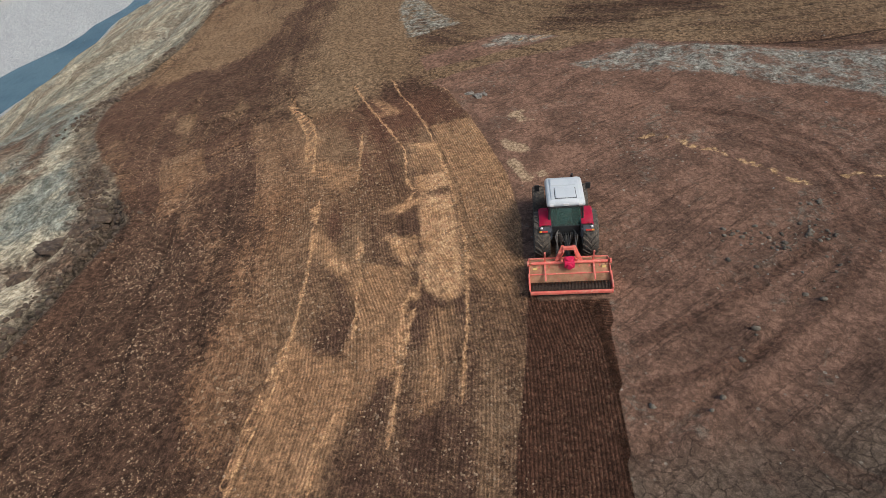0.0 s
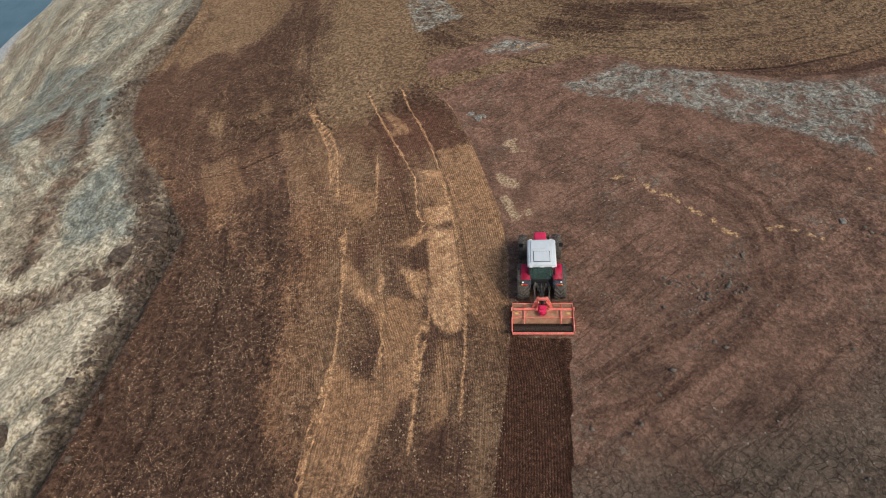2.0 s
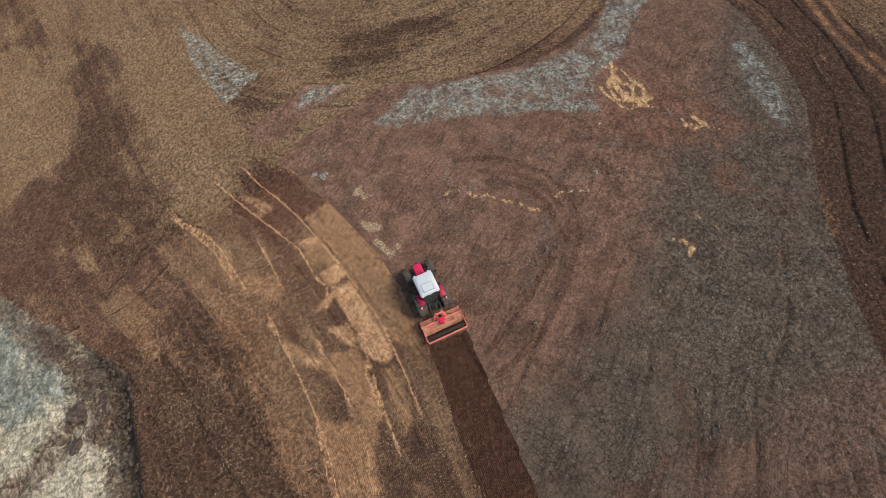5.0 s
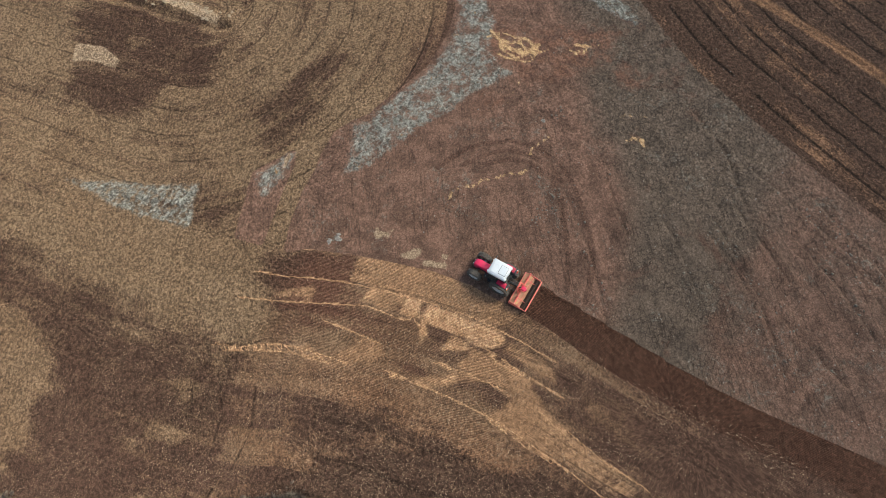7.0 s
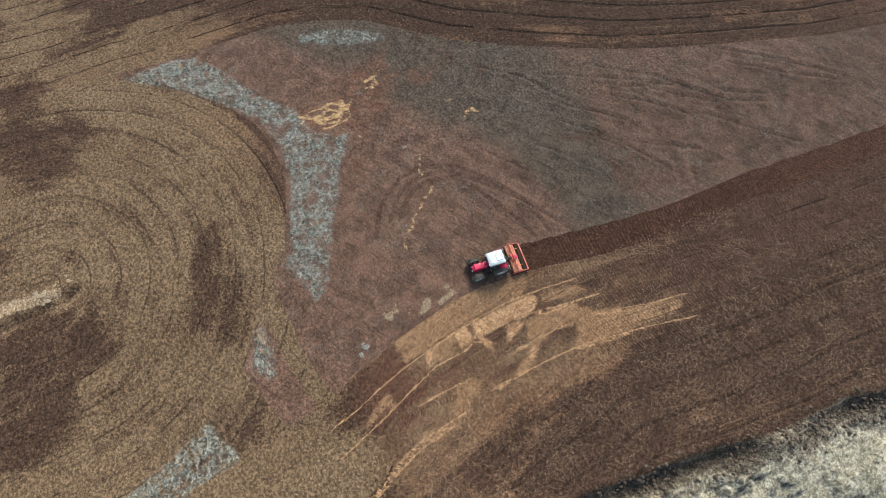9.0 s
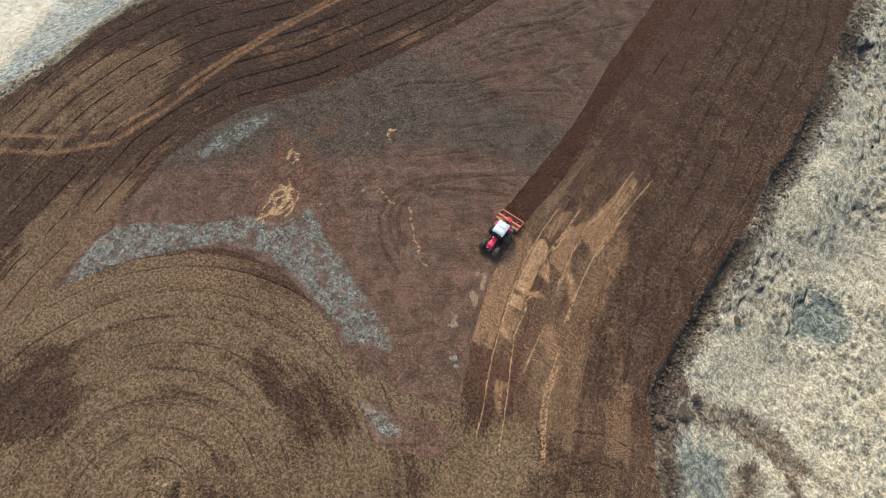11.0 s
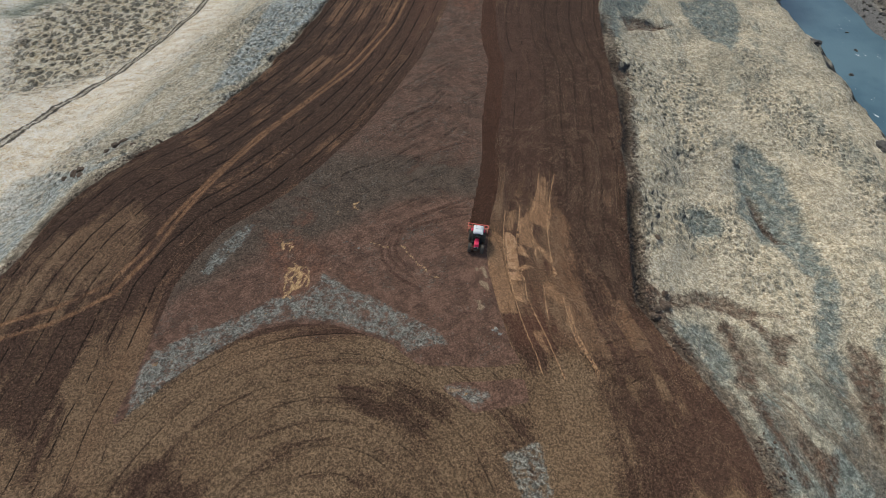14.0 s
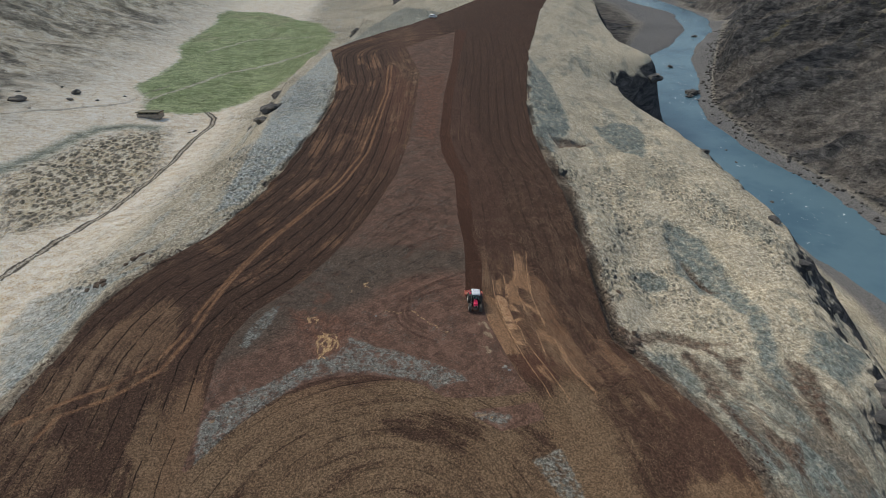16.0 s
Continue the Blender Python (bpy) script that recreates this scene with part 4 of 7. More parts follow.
LIGHT.append([(-18, 1.1), (-17.8, -6.3), (-17.6, -14.5), (-21.2, -11.5), (-21.1, -5.8), (-20.6, -1), (-19.8, 2.2)])
LIGHT.append([(-5.8, 15.7), (-5.9, 12.5), (-7.5, 10.1), (-9.5, 11.2), (-9.6, 15.2), (-8.3, 17)])
LIGHT.append([(-2.8, -5), (-7.1, -4.5), (-8.7, -2.2), (-8, 1.4), (-5.2, 4.6), (-3.1, 2)])
LIGHT.append([(-1.2, 0.4), (-3.4, -1.6), (-3.5, 4.1), (-1, 8.2)])
LIGHT.append([(-17.1, -5.1), (-21.8, -8.9), (-21.1, 3), (-18, 4.1)])
LIGHT.append([(-10.7, -17.7), (-14, -11.1), (-16.7, -9.5), (-12.9, -5.9)])
LIGHT.append([(-27.5, 58.6), (-26.4, 70.8), (-24.5, 77.1), (-16.7, 71.6), (-17.4, 60.4), (-18.6, 54.1), (-19.7, 51.1), (-23.6, 52.5), (-25.1, 48), (-27.1, 49.2)])
LIGHT.append([(-10.2, 54.7), (-9, 66), (-3.8, 63), (-3.6, 53), (-2.1, 46.5), (-1.7, 41.2), (-4, 40), (-7.8, 40.3), (-7.5, 36.5), (-10.5, 38.7), (-11.4, 43), (-10.6, 48.3)])
LIGHT.append([(-22.2, 43.2), (-19.2, 40.2), (-18, 37.4), (-20.1, 37.8)])
LIGHT.append([(-16.5, 41), (-13.7, 41.1), (-13.7, 38.2), (-15.9, 37.8)])
LIGHT.append([(-17, 61.2), (-16.2, 59.7), (-19, 56.7), (-19.1, 52.5), (-21.8, 51.4), (-23.3, 58.3)])
LIGHT.append([(66.8, 36.7), (65.5, 24.6), (62.2, 13.4), (58.2, 14.5), (54, 18), (54.4, 27.2), (59.3, 33.5), (66.2, 37.6)])
LIGHT.append([(52.9, 47.4), (53.3, 41.2), (51.3, 35.9), (46.2, 35.6), (45.2, 43.2), (45.1, 51.2), (46.5, 58.7), (50, 58.9)])
LIGHT.append([(57.4, 7.4), (53.4, 5.6), (51.4, 8.5), (54, 11.5)])
LIGHT.append([(64.6, 62.2), (61.4, 54.7), (57.4, 55.9), (58.1, 52.3), (56.7, 50.4), (53.4, 56.4), (50.7, 59.4), (51.8, 63.3)])
LIGHT.append([(15, 70), (14.1, 66.8), (12.1, 66.7), (11.8, 68.6)])
LIGHT.append([(-0.4, 38.7), (5.3, 40.2), (9.5, 40.5), (13, 40.7), (16, 38.3), (19, 38.4), (14, 41.8), (9, 42.8), (7.4, 42.3), (4.3, 41.9), (-1, 40.8)])
# darker, moister tilled soil
DARK = []
DARK.append([(-5.8, 38.6), (-0.2, 37.8), (1.7, 31.5), (-0.7, 31.1), (-1.6, 29.2), (-2.4, 28.9), (-3.1, 31.7), (-5.5, 36.2)])
DARK.append([(-16, 71), (-10, 66.7), (-11.3, 60.6), (-11, 53.2), (-10.9, 42.7), (-11.6, 39.2), (-14.2, 42.2), (-19.4, 44.1), (-22, 48), (-20.3, 49.6), (-18.6, 53.1), (-16.7, 59.9)])
DARK.append([(-14.3, 53.3), (-12.4, 46.5), (-15.4, 44.3), (-18.7, 46.4), (-21.7, 51.4)])
DARK.append([(27.3, 84.1), (30.1, 68), (24.1, 63.1), (22.1, 68.6), (20.2, 80)])
DARK.append([(15.5, 77.5), (18.2, 60.4), (15.8, 57.3), (11.5, 58.9), (8.2, 62.9), (5.4, 64.4), (3.4, 71.7)])
DARK.append([(18.2, 48.3), (22, 43.8), (16.9, 42.9), (11.6, 43.4), (8.6, 44.6), (5.8, 46), (9, 46.9), (10.5, 49.3)])
DARK.append([(16.9, 66.9), (16.8, 65.3), (17.7, 60.8), (15.9, 60), (13.5, 57.2), (11.7, 57.1), (11.1, 60), (9.9, 62.5), (7, 64.7), (4.4, 66.4), (4.2, 69.5)])
DARK.append([(42.4, 64.1), (42.1, 60.3), (39.8, 54.9), (37, 53.4), (36.4, 56), (33, 55.9), (32.2, 59.6), (31.5, 61.5), (35.1, 64.7)])
DARK.append([(59.3, 50), (55.9, 41.8), (53.9, 45.1), (51.1, 48.5), (50.5, 52), (49.7, 59.5), (52.4, 56.5), (53.4, 51.6)])
DARK.append([(51.4, 63.3), (47.7, 57.1), (45.2, 60), (43.3, 58.9), (42.3, 62.8), (42.4, 64.1)])
DARK.append([(64.3, 40.9), (54.8, 35.6), (53.2, 42.8), (53.3, 46.7), (52.9, 53.6), (54.5, 57.4)])
DARK.append([(51.7, 36.8), (51.8, 33.1), (47.6, 27.9), (45.6, 19.9), (43.4, 18.6), (34.6, 8.7), (31.6, 5.5), (20.9, -17), (15.7, -36.3), (13.8, -46.9), (15.3, -49.7), (22.3, -30), (31, -11.8), (39.4, 4.6), (45.5, 15), (47.7, 21.2), (50.7, 30.1)])
DARK.append([(67, 20), (63.4, 10.8), (53.4, 5.6), (41.9, -12.9), (34.1, -29.1), (26.8, -46.3), (21.7, -62.6), (16, -61.2), (23.2, -37.5), (34.4, -7.8), (45, 5), (51.3, 11.3), (54.2, 15.5), (59, 10.4), (60.5, 17.2), (65, 22.3)])
DARK.append([(42.4, 57.3), (40.7, 55.5), (38, 54.7), (38.4, 58.3)])
DARK.append([(-10.6, 8.8), (-14.8, 4.2), (-17.4, 12.8), (-18, 24.3), (-14.5, 25.6), (-11, 17)])
DARK.append([(1.4, 31.7), (-3.9, 30.5), (-5.5, 35), (-5.7, 39.1), (-3.7, 39.1), (-0.2, 38.4)])
DARK.append([(-7.5, 37.3), (-15.5, 34.2), (-22.6, 34.7), (-27.7, 42), (-30, 51.3), (-11, 53.8), (-9.4, 46.2)])
DARK.append([(64.7, 40.1), (57.8, 38), (53.6, 47.4), (51.7, 59), (53.5, 59.1)])
# redder moist soil
RUDDY = []
RUDDY.append([(-7.8, 29.5), (-5.3, 39.7), (-0.2, 38.5), (1.9, 31.2), (3.1, 26), (1.5, 22.9), (-2.3, 26), (-4.9, 20.8), (-8.1, 22.1)])
RUDDY.append([(38.4, -43.1), (33.8, -134.8), (15.8, -130), (8.6, -97.3), (13.8, -63.1), (20.5, -37.7), (31.1, -21.8)])
# the strip tilled last, dark and moist
FRESH = []
FRESH.append([(3.2, 16), (2.75, 12.6), (2.1, 9.2), (1.6, 5.5), (1.2, 0), (1.1, -5), (1.3, -10), (0.7, -17), (0.2, -25), (-0.3, -33), (0.8, -40), (1.2, -46), (1.4, -58), (-2.1, -86), (-12, -147), (-21, -195), (-15, -195), (-7.3, -136), (0.2, -91), (4.6, -58), (4.9, -46), (4.4, -40), (3.1, -33), (3.4, -27), (3.9, -19.4), (4.4, -12), (4.2, -5), (4.5, 0), (4.9, 4.5), (5.5, 9.8), (5.8, 12.1), (6.2, 15.7)])
# wheel lines across the eastern worked ground
WHEELINGS = []
WHEELINGS.append([(66, 44), (64.8, 40.1), (59, 37.2), (53.7, 32.3), (51.3, 24.9), (49.8, 15.2), (46.9, 5.1), (42.5, -7.1), (36.9, -19.7), (30.1, -33.8), (24.7, -51.6), (21.5, -75), (18.2, -101), (16.8, -135)])
WHEELINGS.append([(70, 41), (66, 38), (60.1, 35), (55.2, 30.9), (52.9, 25), (51.1, 16.6), (48.2, 6.8), (44, -5.1), (38.6, -17.3), (32.4, -32.8), (27.1, -49.2), (23.3, -74), (19.6, -100), (18.2, -135)])
# old wheel arcs in the untilled ground
ARCS = []
ARCS.append([(6.4, 12.9), (9.7, 14.3), (11.7, 15.3), (13.9, 16.8), (15.8, 18.1), (16.5, 19.4), (16.8, 21.4), (16.4, 23), (15, 24.8)])
ARCS.append([(6.4, 11.2), (8.5, 11.6), (10.3, 12.1), (12.2, 13.2), (14.5, 15), (16.6, 16.8), (18, 18.5), (18.7, 21.6), (18.3, 24), (16.9, 26), (15.4, 27.5), (12.6, 28.9)])
ARCS.append([(16.2, 17.6), (17.3, 19.3), (17.7, 21.6), (17.3, 23.6), (16, 25.2), (13.8, 26.9)])
# grooves torn into the heath
GROOVES = []
GROOVES.append([(21, 2.5), (18.3, -0.6), (15.5, -3.6)])
GROOVES.append([(16.4, 3), (14.9, 0.8), (13.2, -0.9)])
GROOVES.append([(20.4, -5.7), (19.2, -8.6), (18.3, -11.2), (15.9, -13.9), (13.5, -16.5), (11.4, -20.8)])
GROOVES.append([(18.8, -8.8), (16, -11.9), (13.9, -14.9), (11.8, -20.2)])
GROOVES.append([(17.3, 8.5), (15.5, 6.6), (13.7, 4.9), (10.9, 2.5)])
GROOVES.append([(18.6, 14.1), (16.1, 12.1), (13.7, 10.1)])
GROOVES.append([(14.7, -16.7), (12.5, -21.1)])
GROOVES.append([(14.8, 16.9), (12.8, 16.1), (10.3, 15.4)])
GROOVES.append([(21.2, -20), (16.1, -25.7), (10.7, -32.1)])
GROOVES.append([(25.4, -3.4), (20.2, -10.5), (14.2, -15.2)])
GROOVES.append([(18.6, 3.7), (13.3, -1.7), (6.6, -6.4)])
GROOVES.append([(16.2, -44.2), (11.4, -49.6), (7.6, -52.4)])
GROOVES.append([(30.7, 10), (26.1, 4.7), (19.9, 0.6)])
GROOVES.append([(15.5, 16.9), (10.6, 12.4), (5.4, 8.7)])
GROOVES.append([(25.8, 2.2), (21.3, -6.5), (17.7, -12.2)])
GROOVES.append([(20.4, -2.7), (16.8, -7.7), (13, -11.6)])
GROOVES.append([(17, 3.8), (12.8, -3), (9, -10)])
GROOVES.append([(18.2, -20), (13.6, -25.9), (10.2, -31.9)])
GROOVES.append([(12.8, -13.1), (8.5, -17.5), (5.1, -21.5)])
# lugged wheel prints in the moist strip
TREADS = []
TREADS.append([(-5.3, 33), (-5.6, 31.1), (-5.5, 28), (-4.6, 24.9)])
TREADS.append([(-7.2, 31.6), (-7.2, 28.4), (-6.6, 26.4), (-5.6, 24.3)])
TREADS.append([(-5, 28), (-4.4, 24.9)])
# turning furrows at the north-western headland
SWIRLS = []
SWIRLS.append([(-12.6, 33.8), (-15.5, 32.3), (-18.9, 32), (-23.3, 33.2), (-26.4, 36.7), (-27.4, 41.4)])
SWIRLS.append([(-13.4, 37.2), (-15.9, 35.3), (-19.2, 34.4)])
SWIRLS.append([(-15.1, 39.2), (-17.2, 37.8), (-19.3, 40.6), (-20.3, 43.9)])
SWIRLS.append([(-8.2, 34.7), (-10, 36.8), (-11.7, 40.8)])
# low bank of spoil among the northern strips
BERM = []
BERM.append([(16.9, 78.2), (18.1, 71.6), (18.2, 64.6), (19.1, 59.8)])
# hayfield on the valley floor
GREEN = []
GREEN.append([(145.9, -202.4), (133.2, -182.3), (128.9, -164.8), (120.8, -161.6), (109.9, -161.2), (101.1, -166.1), (86.6, -180.5), (77, -204.3), (68, -240), (62, -300), (56, -345), (56, -341.7), (71, -391.5), (118.8, -442.9), (153.6, -451.1), (158.3, -427.5), (152.2, -391), (155.1, -341.6), (155.7, -307.8), (144.5, -274), (143.3, -236.9)])
# farm tracks
TRACK = []
TRACK.append([(101.8, -165.1), (97.1, -157.7), (95.2, -146.5), (96.8, -122.9), (96.4, -95.2), (97.7, -73), (98.5, -54.1), (103.3, -33), (104.6, -16.2), (106.8, -7.8)])
TRACK.append([(175.3, -142.5), (158.5, -151.1), (143.8, -164), (138.3, -174.4), (138.6, -189), (131.3, -207.4)])
TRACK.append([(132.1, -174), (128.5, -189.8), (120.6, -208.8), (112.9, -229.8), (102, -242.4), (88.9, -258.5), (77.7, -273.8), (66.6, -294.7)])
TRACK.append([(133.7, -291.6), (125.7, -305.9), (115.6, -328.4), (93.9, -337.4), (58.4, -342.3)])
# shallow brook bed
BROOK = []
BROOK.append([(116.7, -138.6), (125.3, -138.5), (134.2, -133.8), (137.9, -122.7), (140.5, -111), (143.2, -100.8), (147.3, -88.1)])
# hummocky pasture
TUSSOCKS = []
TUSSOCKS.append([(110, -138.2), (130.4, -124.3), (137.5, -104.3), (144.4, -82.6), (119.1, -36.9), (107.6, -47.2), (99.2, -63.6), (97.4, -89.6)])
# brown gullies and slips on the bank
BARE = []
BARE.append([(-19.5, 24.2), (-25.1, 22.4), (-29, 20.9), (-32.7, 20.2), (-35.6, 21), (-38.4, 22.2), (-41.9, 23), (-41.7, 24.2), (-38.1, 23.4), (-37.4, 24.8), (-39.2, 26.4), (-42.2, 26.9), (-42.4, 28.1), (-39.3, 29.7), (-37.4, 27.4), (-35.4, 24.4), (-32.4, 23.9), (-28.6, 24), (-23.8, 25.6), (-20.4, 26.6)])
BARE.append([(-37.3, 26.6), (-41.8, 27.1), (-40.5, 29.7), (-39.2, 32.1), (-37.7, 31.8), (-37.8, 29)])
BARE.append([(-34.4, 33.7), (-33.2, 37.5), (-30, 37.2), (-31.1, 34.1), (-31.5, 31.1), (-30.6, 26.9), (-32, 25.2), (-33.6, 26.4), (-32.9, 29)])
BARE.append([(-19.4, 20.4), (-21.8, 21.9), (-23.8, 25.2), (-23.1, 28.3), (-19.3, 28.2), (-18.1, 25.6)])
BARE.append([(-37.2, 41.2), (-39.1, 43.5), (-41.8, 44.6), (-41.6, 47.3), (-39.1, 49.7), (-38, 46.5), (-36.6, 43.9)])
BARE.append([(-50.4, 26.7), (-53.4, 27.8), (-54.6, 30.4), (-49.4, 42.9), (-48.3, 40.1), (-48.5, 33.7)])
BARE.append([(-29.9, -63.1), (-37.7, -65), (-43.9, -65.9), (-36.7, -59.8), (-30.3, -56.6)])
BARE.append([(-23.1, -36.9), (-26.9, -36.9), (-28.3, -33.6), (-23.3, -30.2)])
BARE.append([(-45.3, -5.9), (-46.8, -3.9), (-47.2, 2.6), (-48.9, 6.4), (-46.8, 6.6), (-45.4, 2.1)])
BARE.append([(-33.2, 37.5), (-37, 49), (-35.7, 49.6), (-32.4, 40.9), (-31.4, 37.6)])
BARE.append([(-25, 35.8), (-22.9, 33.1), (-21.2, 28.1), (-21.2, 25.9), (-24.7, 33.6)])
# blue-grey mossy heath on the bank
MOSS = []
MOSS.append([(-46.3, -18.6), (-48.8, -19.5), (-51.7, -17.6), (-54, -12.9), (-54.2, -5.7), (-54.1, 0.2), (-53, 5.9), (-53, 11), (-50.2, 15.9), (-48.2, 13.9), (-46.9, 9.2), (-44.3, 7), (-43, 3.1), (-41.8, 0.5), (-43.3, -7.2)])
MOSS.append([(-29.8, 4.8), (-31.6, 1.7), (-35.2, 0.7), (-37.9, 3), (-37.9, 5.5), (-35.2, 8.2), (-31.8, 9)])
MOSS.append([(-50.5, 12.4), (-53.5, 12.1), (-52.2, 20), (-48.1, 28.4), (-46.9, 35.6), (-46.3, 43.3), (-47.1, 48.6), (-44, 49), (-43.8, 43.6), (-44.4, 35.9), (-44.6, 28.7)])
MOSS.append([(-30.8, 32.2), (-30, 35.8), (-27, 37.6), (-24.4, 33.5), (-23.1, 29), (-25.4, 27), (-28.8, 27.2)])
MOSS.append([(-33.2, 37.5), (-35.9, 37), (-36.3, 42.4), (-38.8, 46.4), (-39.9, 49.6), (-31.8, 50.9), (-31.7, 46.8), (-32, 42.5)])
MOSS.append([(-23.8, -61), (-29.6, -61.6), (-27.7, -49.6), (-23.6, -49.7)])
MOSS.append([(-48, -78), (-58, -85.9), (-68.1, -91.6), (-61.1, -64.3), (-55.2, -54.1), (-52.3, -64.3), (-49, -69.1)])
MOSS.append([(-60.4, 20.3), (-79, 16.9), (-58.6, 33.1), (-54.5, 27.4)])
MOSS.append([(-42.4, -153), (-43.6, -118.1), (-39, -74.1), (-31.7, -61), (-22.8, -60.3)])
MOSS.append([(-55.4, 69.4), (-46.7, 64.7), (-43.7, 64.2), (-39.1, 56.8), (-34.6, 51.9), (-36.5, 48.5), (-39.6, 46.5), (-41.7, 43.1), (-44.2, 40.9), (-63.6, 63.8), (-52.9, 59.2)])
MOSS.append([(-26.9, 41.1), (-25.9, 37.5), (-25, 34.3), (-22.3, 27.2), (-24.2, 27.2), (-26.9, 28.6), (-29.5, 29.3), (-29.5, 31.8), (-28.8, 34.2), (-28.5, 37.6)])
MOSS.append([(-20.3, 25.6), (-19.1, 24.9), (-19, 22.3), (-18.8, 19.4), (-19.5, 18.2), (-20.9, 20.6), (-20.1, 22.9)])
MOSS.append([(57.7, -120.5), (54.7, -139.3), (46.3, -176.9), (31.8, -213.9), (6, -285.9), (-15.2, -247.6), (14.4, -208.3), (33.8, -192), (39.7, -156.8), (39.2, -115.5), (40.6, -84.6), (44.7, -58.7), (49.9, -41.7), (53.7, -25.3), (58.7, -19), (59.2, -44.4), (58.9, -75)])
MOSS.append([(89.8, 12.4), (90.8, -0.6), (79, 1.7), (65.6, 1), (71.8, 4.9), (72.5, 19), (73.7, 29.5), (75.6, 35.3)])
# bleached straw on the bank
CREAM = []
CREAM.append([(-22, 15.6), (-27.7, 11.4), (-37.7, 11.5), (-37, 17.3), (-30.3, 21.2), (-24.7, 25), (-22, 20.9)])
CREAM.append([(-30.4, 24.2), (-28.5, 25.4), (-25.6, 25.9), (-20.9, 26.6), (-21.7, 27.6), (-26.5, 26.9), (-29.7, 25.8)])
CREAM.append([(-33.9, -9.9), (-44.3, -15.6), (-42.5, -5.5), (-40.1, -0.7), (-32.6, -0)])
CREAM.append([(-43.1, -28.5), (-50.1, -31.8), (-51.4, -24), (-42.2, -20.6)])
CREAM.append([(-58.9, -9.6), (-65.2, -8.9), (-69.5, -2.2), (-65.1, 6.9), (-57.1, 5.4)])
# frost-heaved hummocks on the bank
HUMMOCKS = []
HUMMOCKS.append([(-20.9, -49.1), (-30.4, -49.1), (-34.3, -40.3), (-41.9, -50.6), (-47.2, -44.6), (-50.7, -34), (-48.2, -29.4), (-40.6, -28), (-41.8, -18.7), (-36.4, -10.9), (-32.5, -9), (-32.4, -19.2), (-30.3, -27), (-26, -31.8), (-21.2, -41.4)])
HUMMOCKS.append([(-58.3, -55), (-63.1, -48.4), (-68.4, -37.6), (-71.2, -23.4), (-76.8, -17), (-66.4, 4), (-64.6, -2.7), (-66.6, -12.4), (-60.5, -19.9), (-57, -26.9), (-51.4, -32)])
HUMMOCKS.append([(-28.4, 3.6), (-41.6, -2.4), (-38.8, 7.6), (-37.1, 10.4), (-29.3, 12.9), (-26.8, 10.6)])
HUMMOCKS.append([(-38.4, 9), (-43, 9.7), (-47.3, 16.2), (-45.9, 22.7), (-42.1, 21.1), (-37, 17.3)])
HUMMOCKS.append([(-20.9, 5.2), (-29.1, 0.5), (-26, 14.3), (-20.1, 16)])
# ---- the land as one sheet ----
def lattice(ix, iy, seed):
    h = (ix.astype(np.int64) * 374761393 + iy.astype(np.int64) * 668265263 + seed * 974711) & 0x7FFFFFFF
    h = ((h ^ (h >> 13)) * 1274126177) & 0x7FFFFFFF
    return ((h ^ (h >> 16)) & 0xFFFF) / 65535.0


def lumps(x, y, size, seed=0, octaves=1):
    """Smooth random relief between 0 and 1, lumps about size metres across."""
    total, weight, sway = 0.0, 0.0, 1.0
    for k in range(octaves):
        u, v = x / size * 2**k + 17.3 * k, y / size * 2**k - 9.1 * k
        iu, iv = np.floor(u), np.floor(v)
        a, b = u - iu, v - iv
        a, b = a * a * (3 - 2 * a), b * b * (3 - 2 * b)
        low = lattice(iu, iv, seed + k) * (1 - a) + lattice(iu + 1, iv, seed + k) * a
        high = lattice(iu, iv + 1, seed + k) * (1 - a) + lattice(iu + 1, iv + 1, seed + k) * a
        total, weight, sway = total + sway * (low * (1 - b) + high * b), weight + sway, sway * 0.5
    return total / weight


def mounds(x, y, size, seed):
    """Distance to the nearest of many scattered points, in units of their spacing."""
    u, v = x / size, y / size
    iu, iv = np.floor(u), np.floor(v)
    best = np.full(x.shape, 9.0)
    for a in (-1, 0, 1):
        for b in (-1, 0, 1):
            qx = iu + a + 0.15 + 0.7 * lattice(iu + a, iv + b, seed)
            qy = iv + b + 0.15 + 0.7 * lattice(iu + a, iv + b, seed + 1)
            best = np.minimum(best, np.hypot(u - qx, v - qy))
    return best


def line_distance(line, x, y, closed):
    """Distance to a line, the metres run along it to the nearest point, and whether a point lies inside it."""
    best, run, within, gone = np.full(x.shape, 1e9), np.zeros(x.shape), np.zeros(x.shape, bool), 0.0
    ends = line[1:] + line[:1] if closed else line[1:]
    for (ax, ay), (bx, by) in zip(line, ends):
        dx, dy = bx - ax, by - ay
        long = math.hypot(dx, dy) + 1e-9
        s = np.clip(((x - ax) * dx + (y - ay) * dy) / long**2, 0, 1)
        d = np.hypot(x - ax - s * dx, y - ay - s * dy)
        nearer = d < best
        best, run = np.where(nearer, d, best), np.where(nearer, gone + s * long, run)
        gone += long
        if closed:
            within ^= ((ay > y) != (by > y)) & (x < ax + (y - ay) * dx / (dy if abs(dy) > 1e-9 else 1e-9))
    return best, run, within


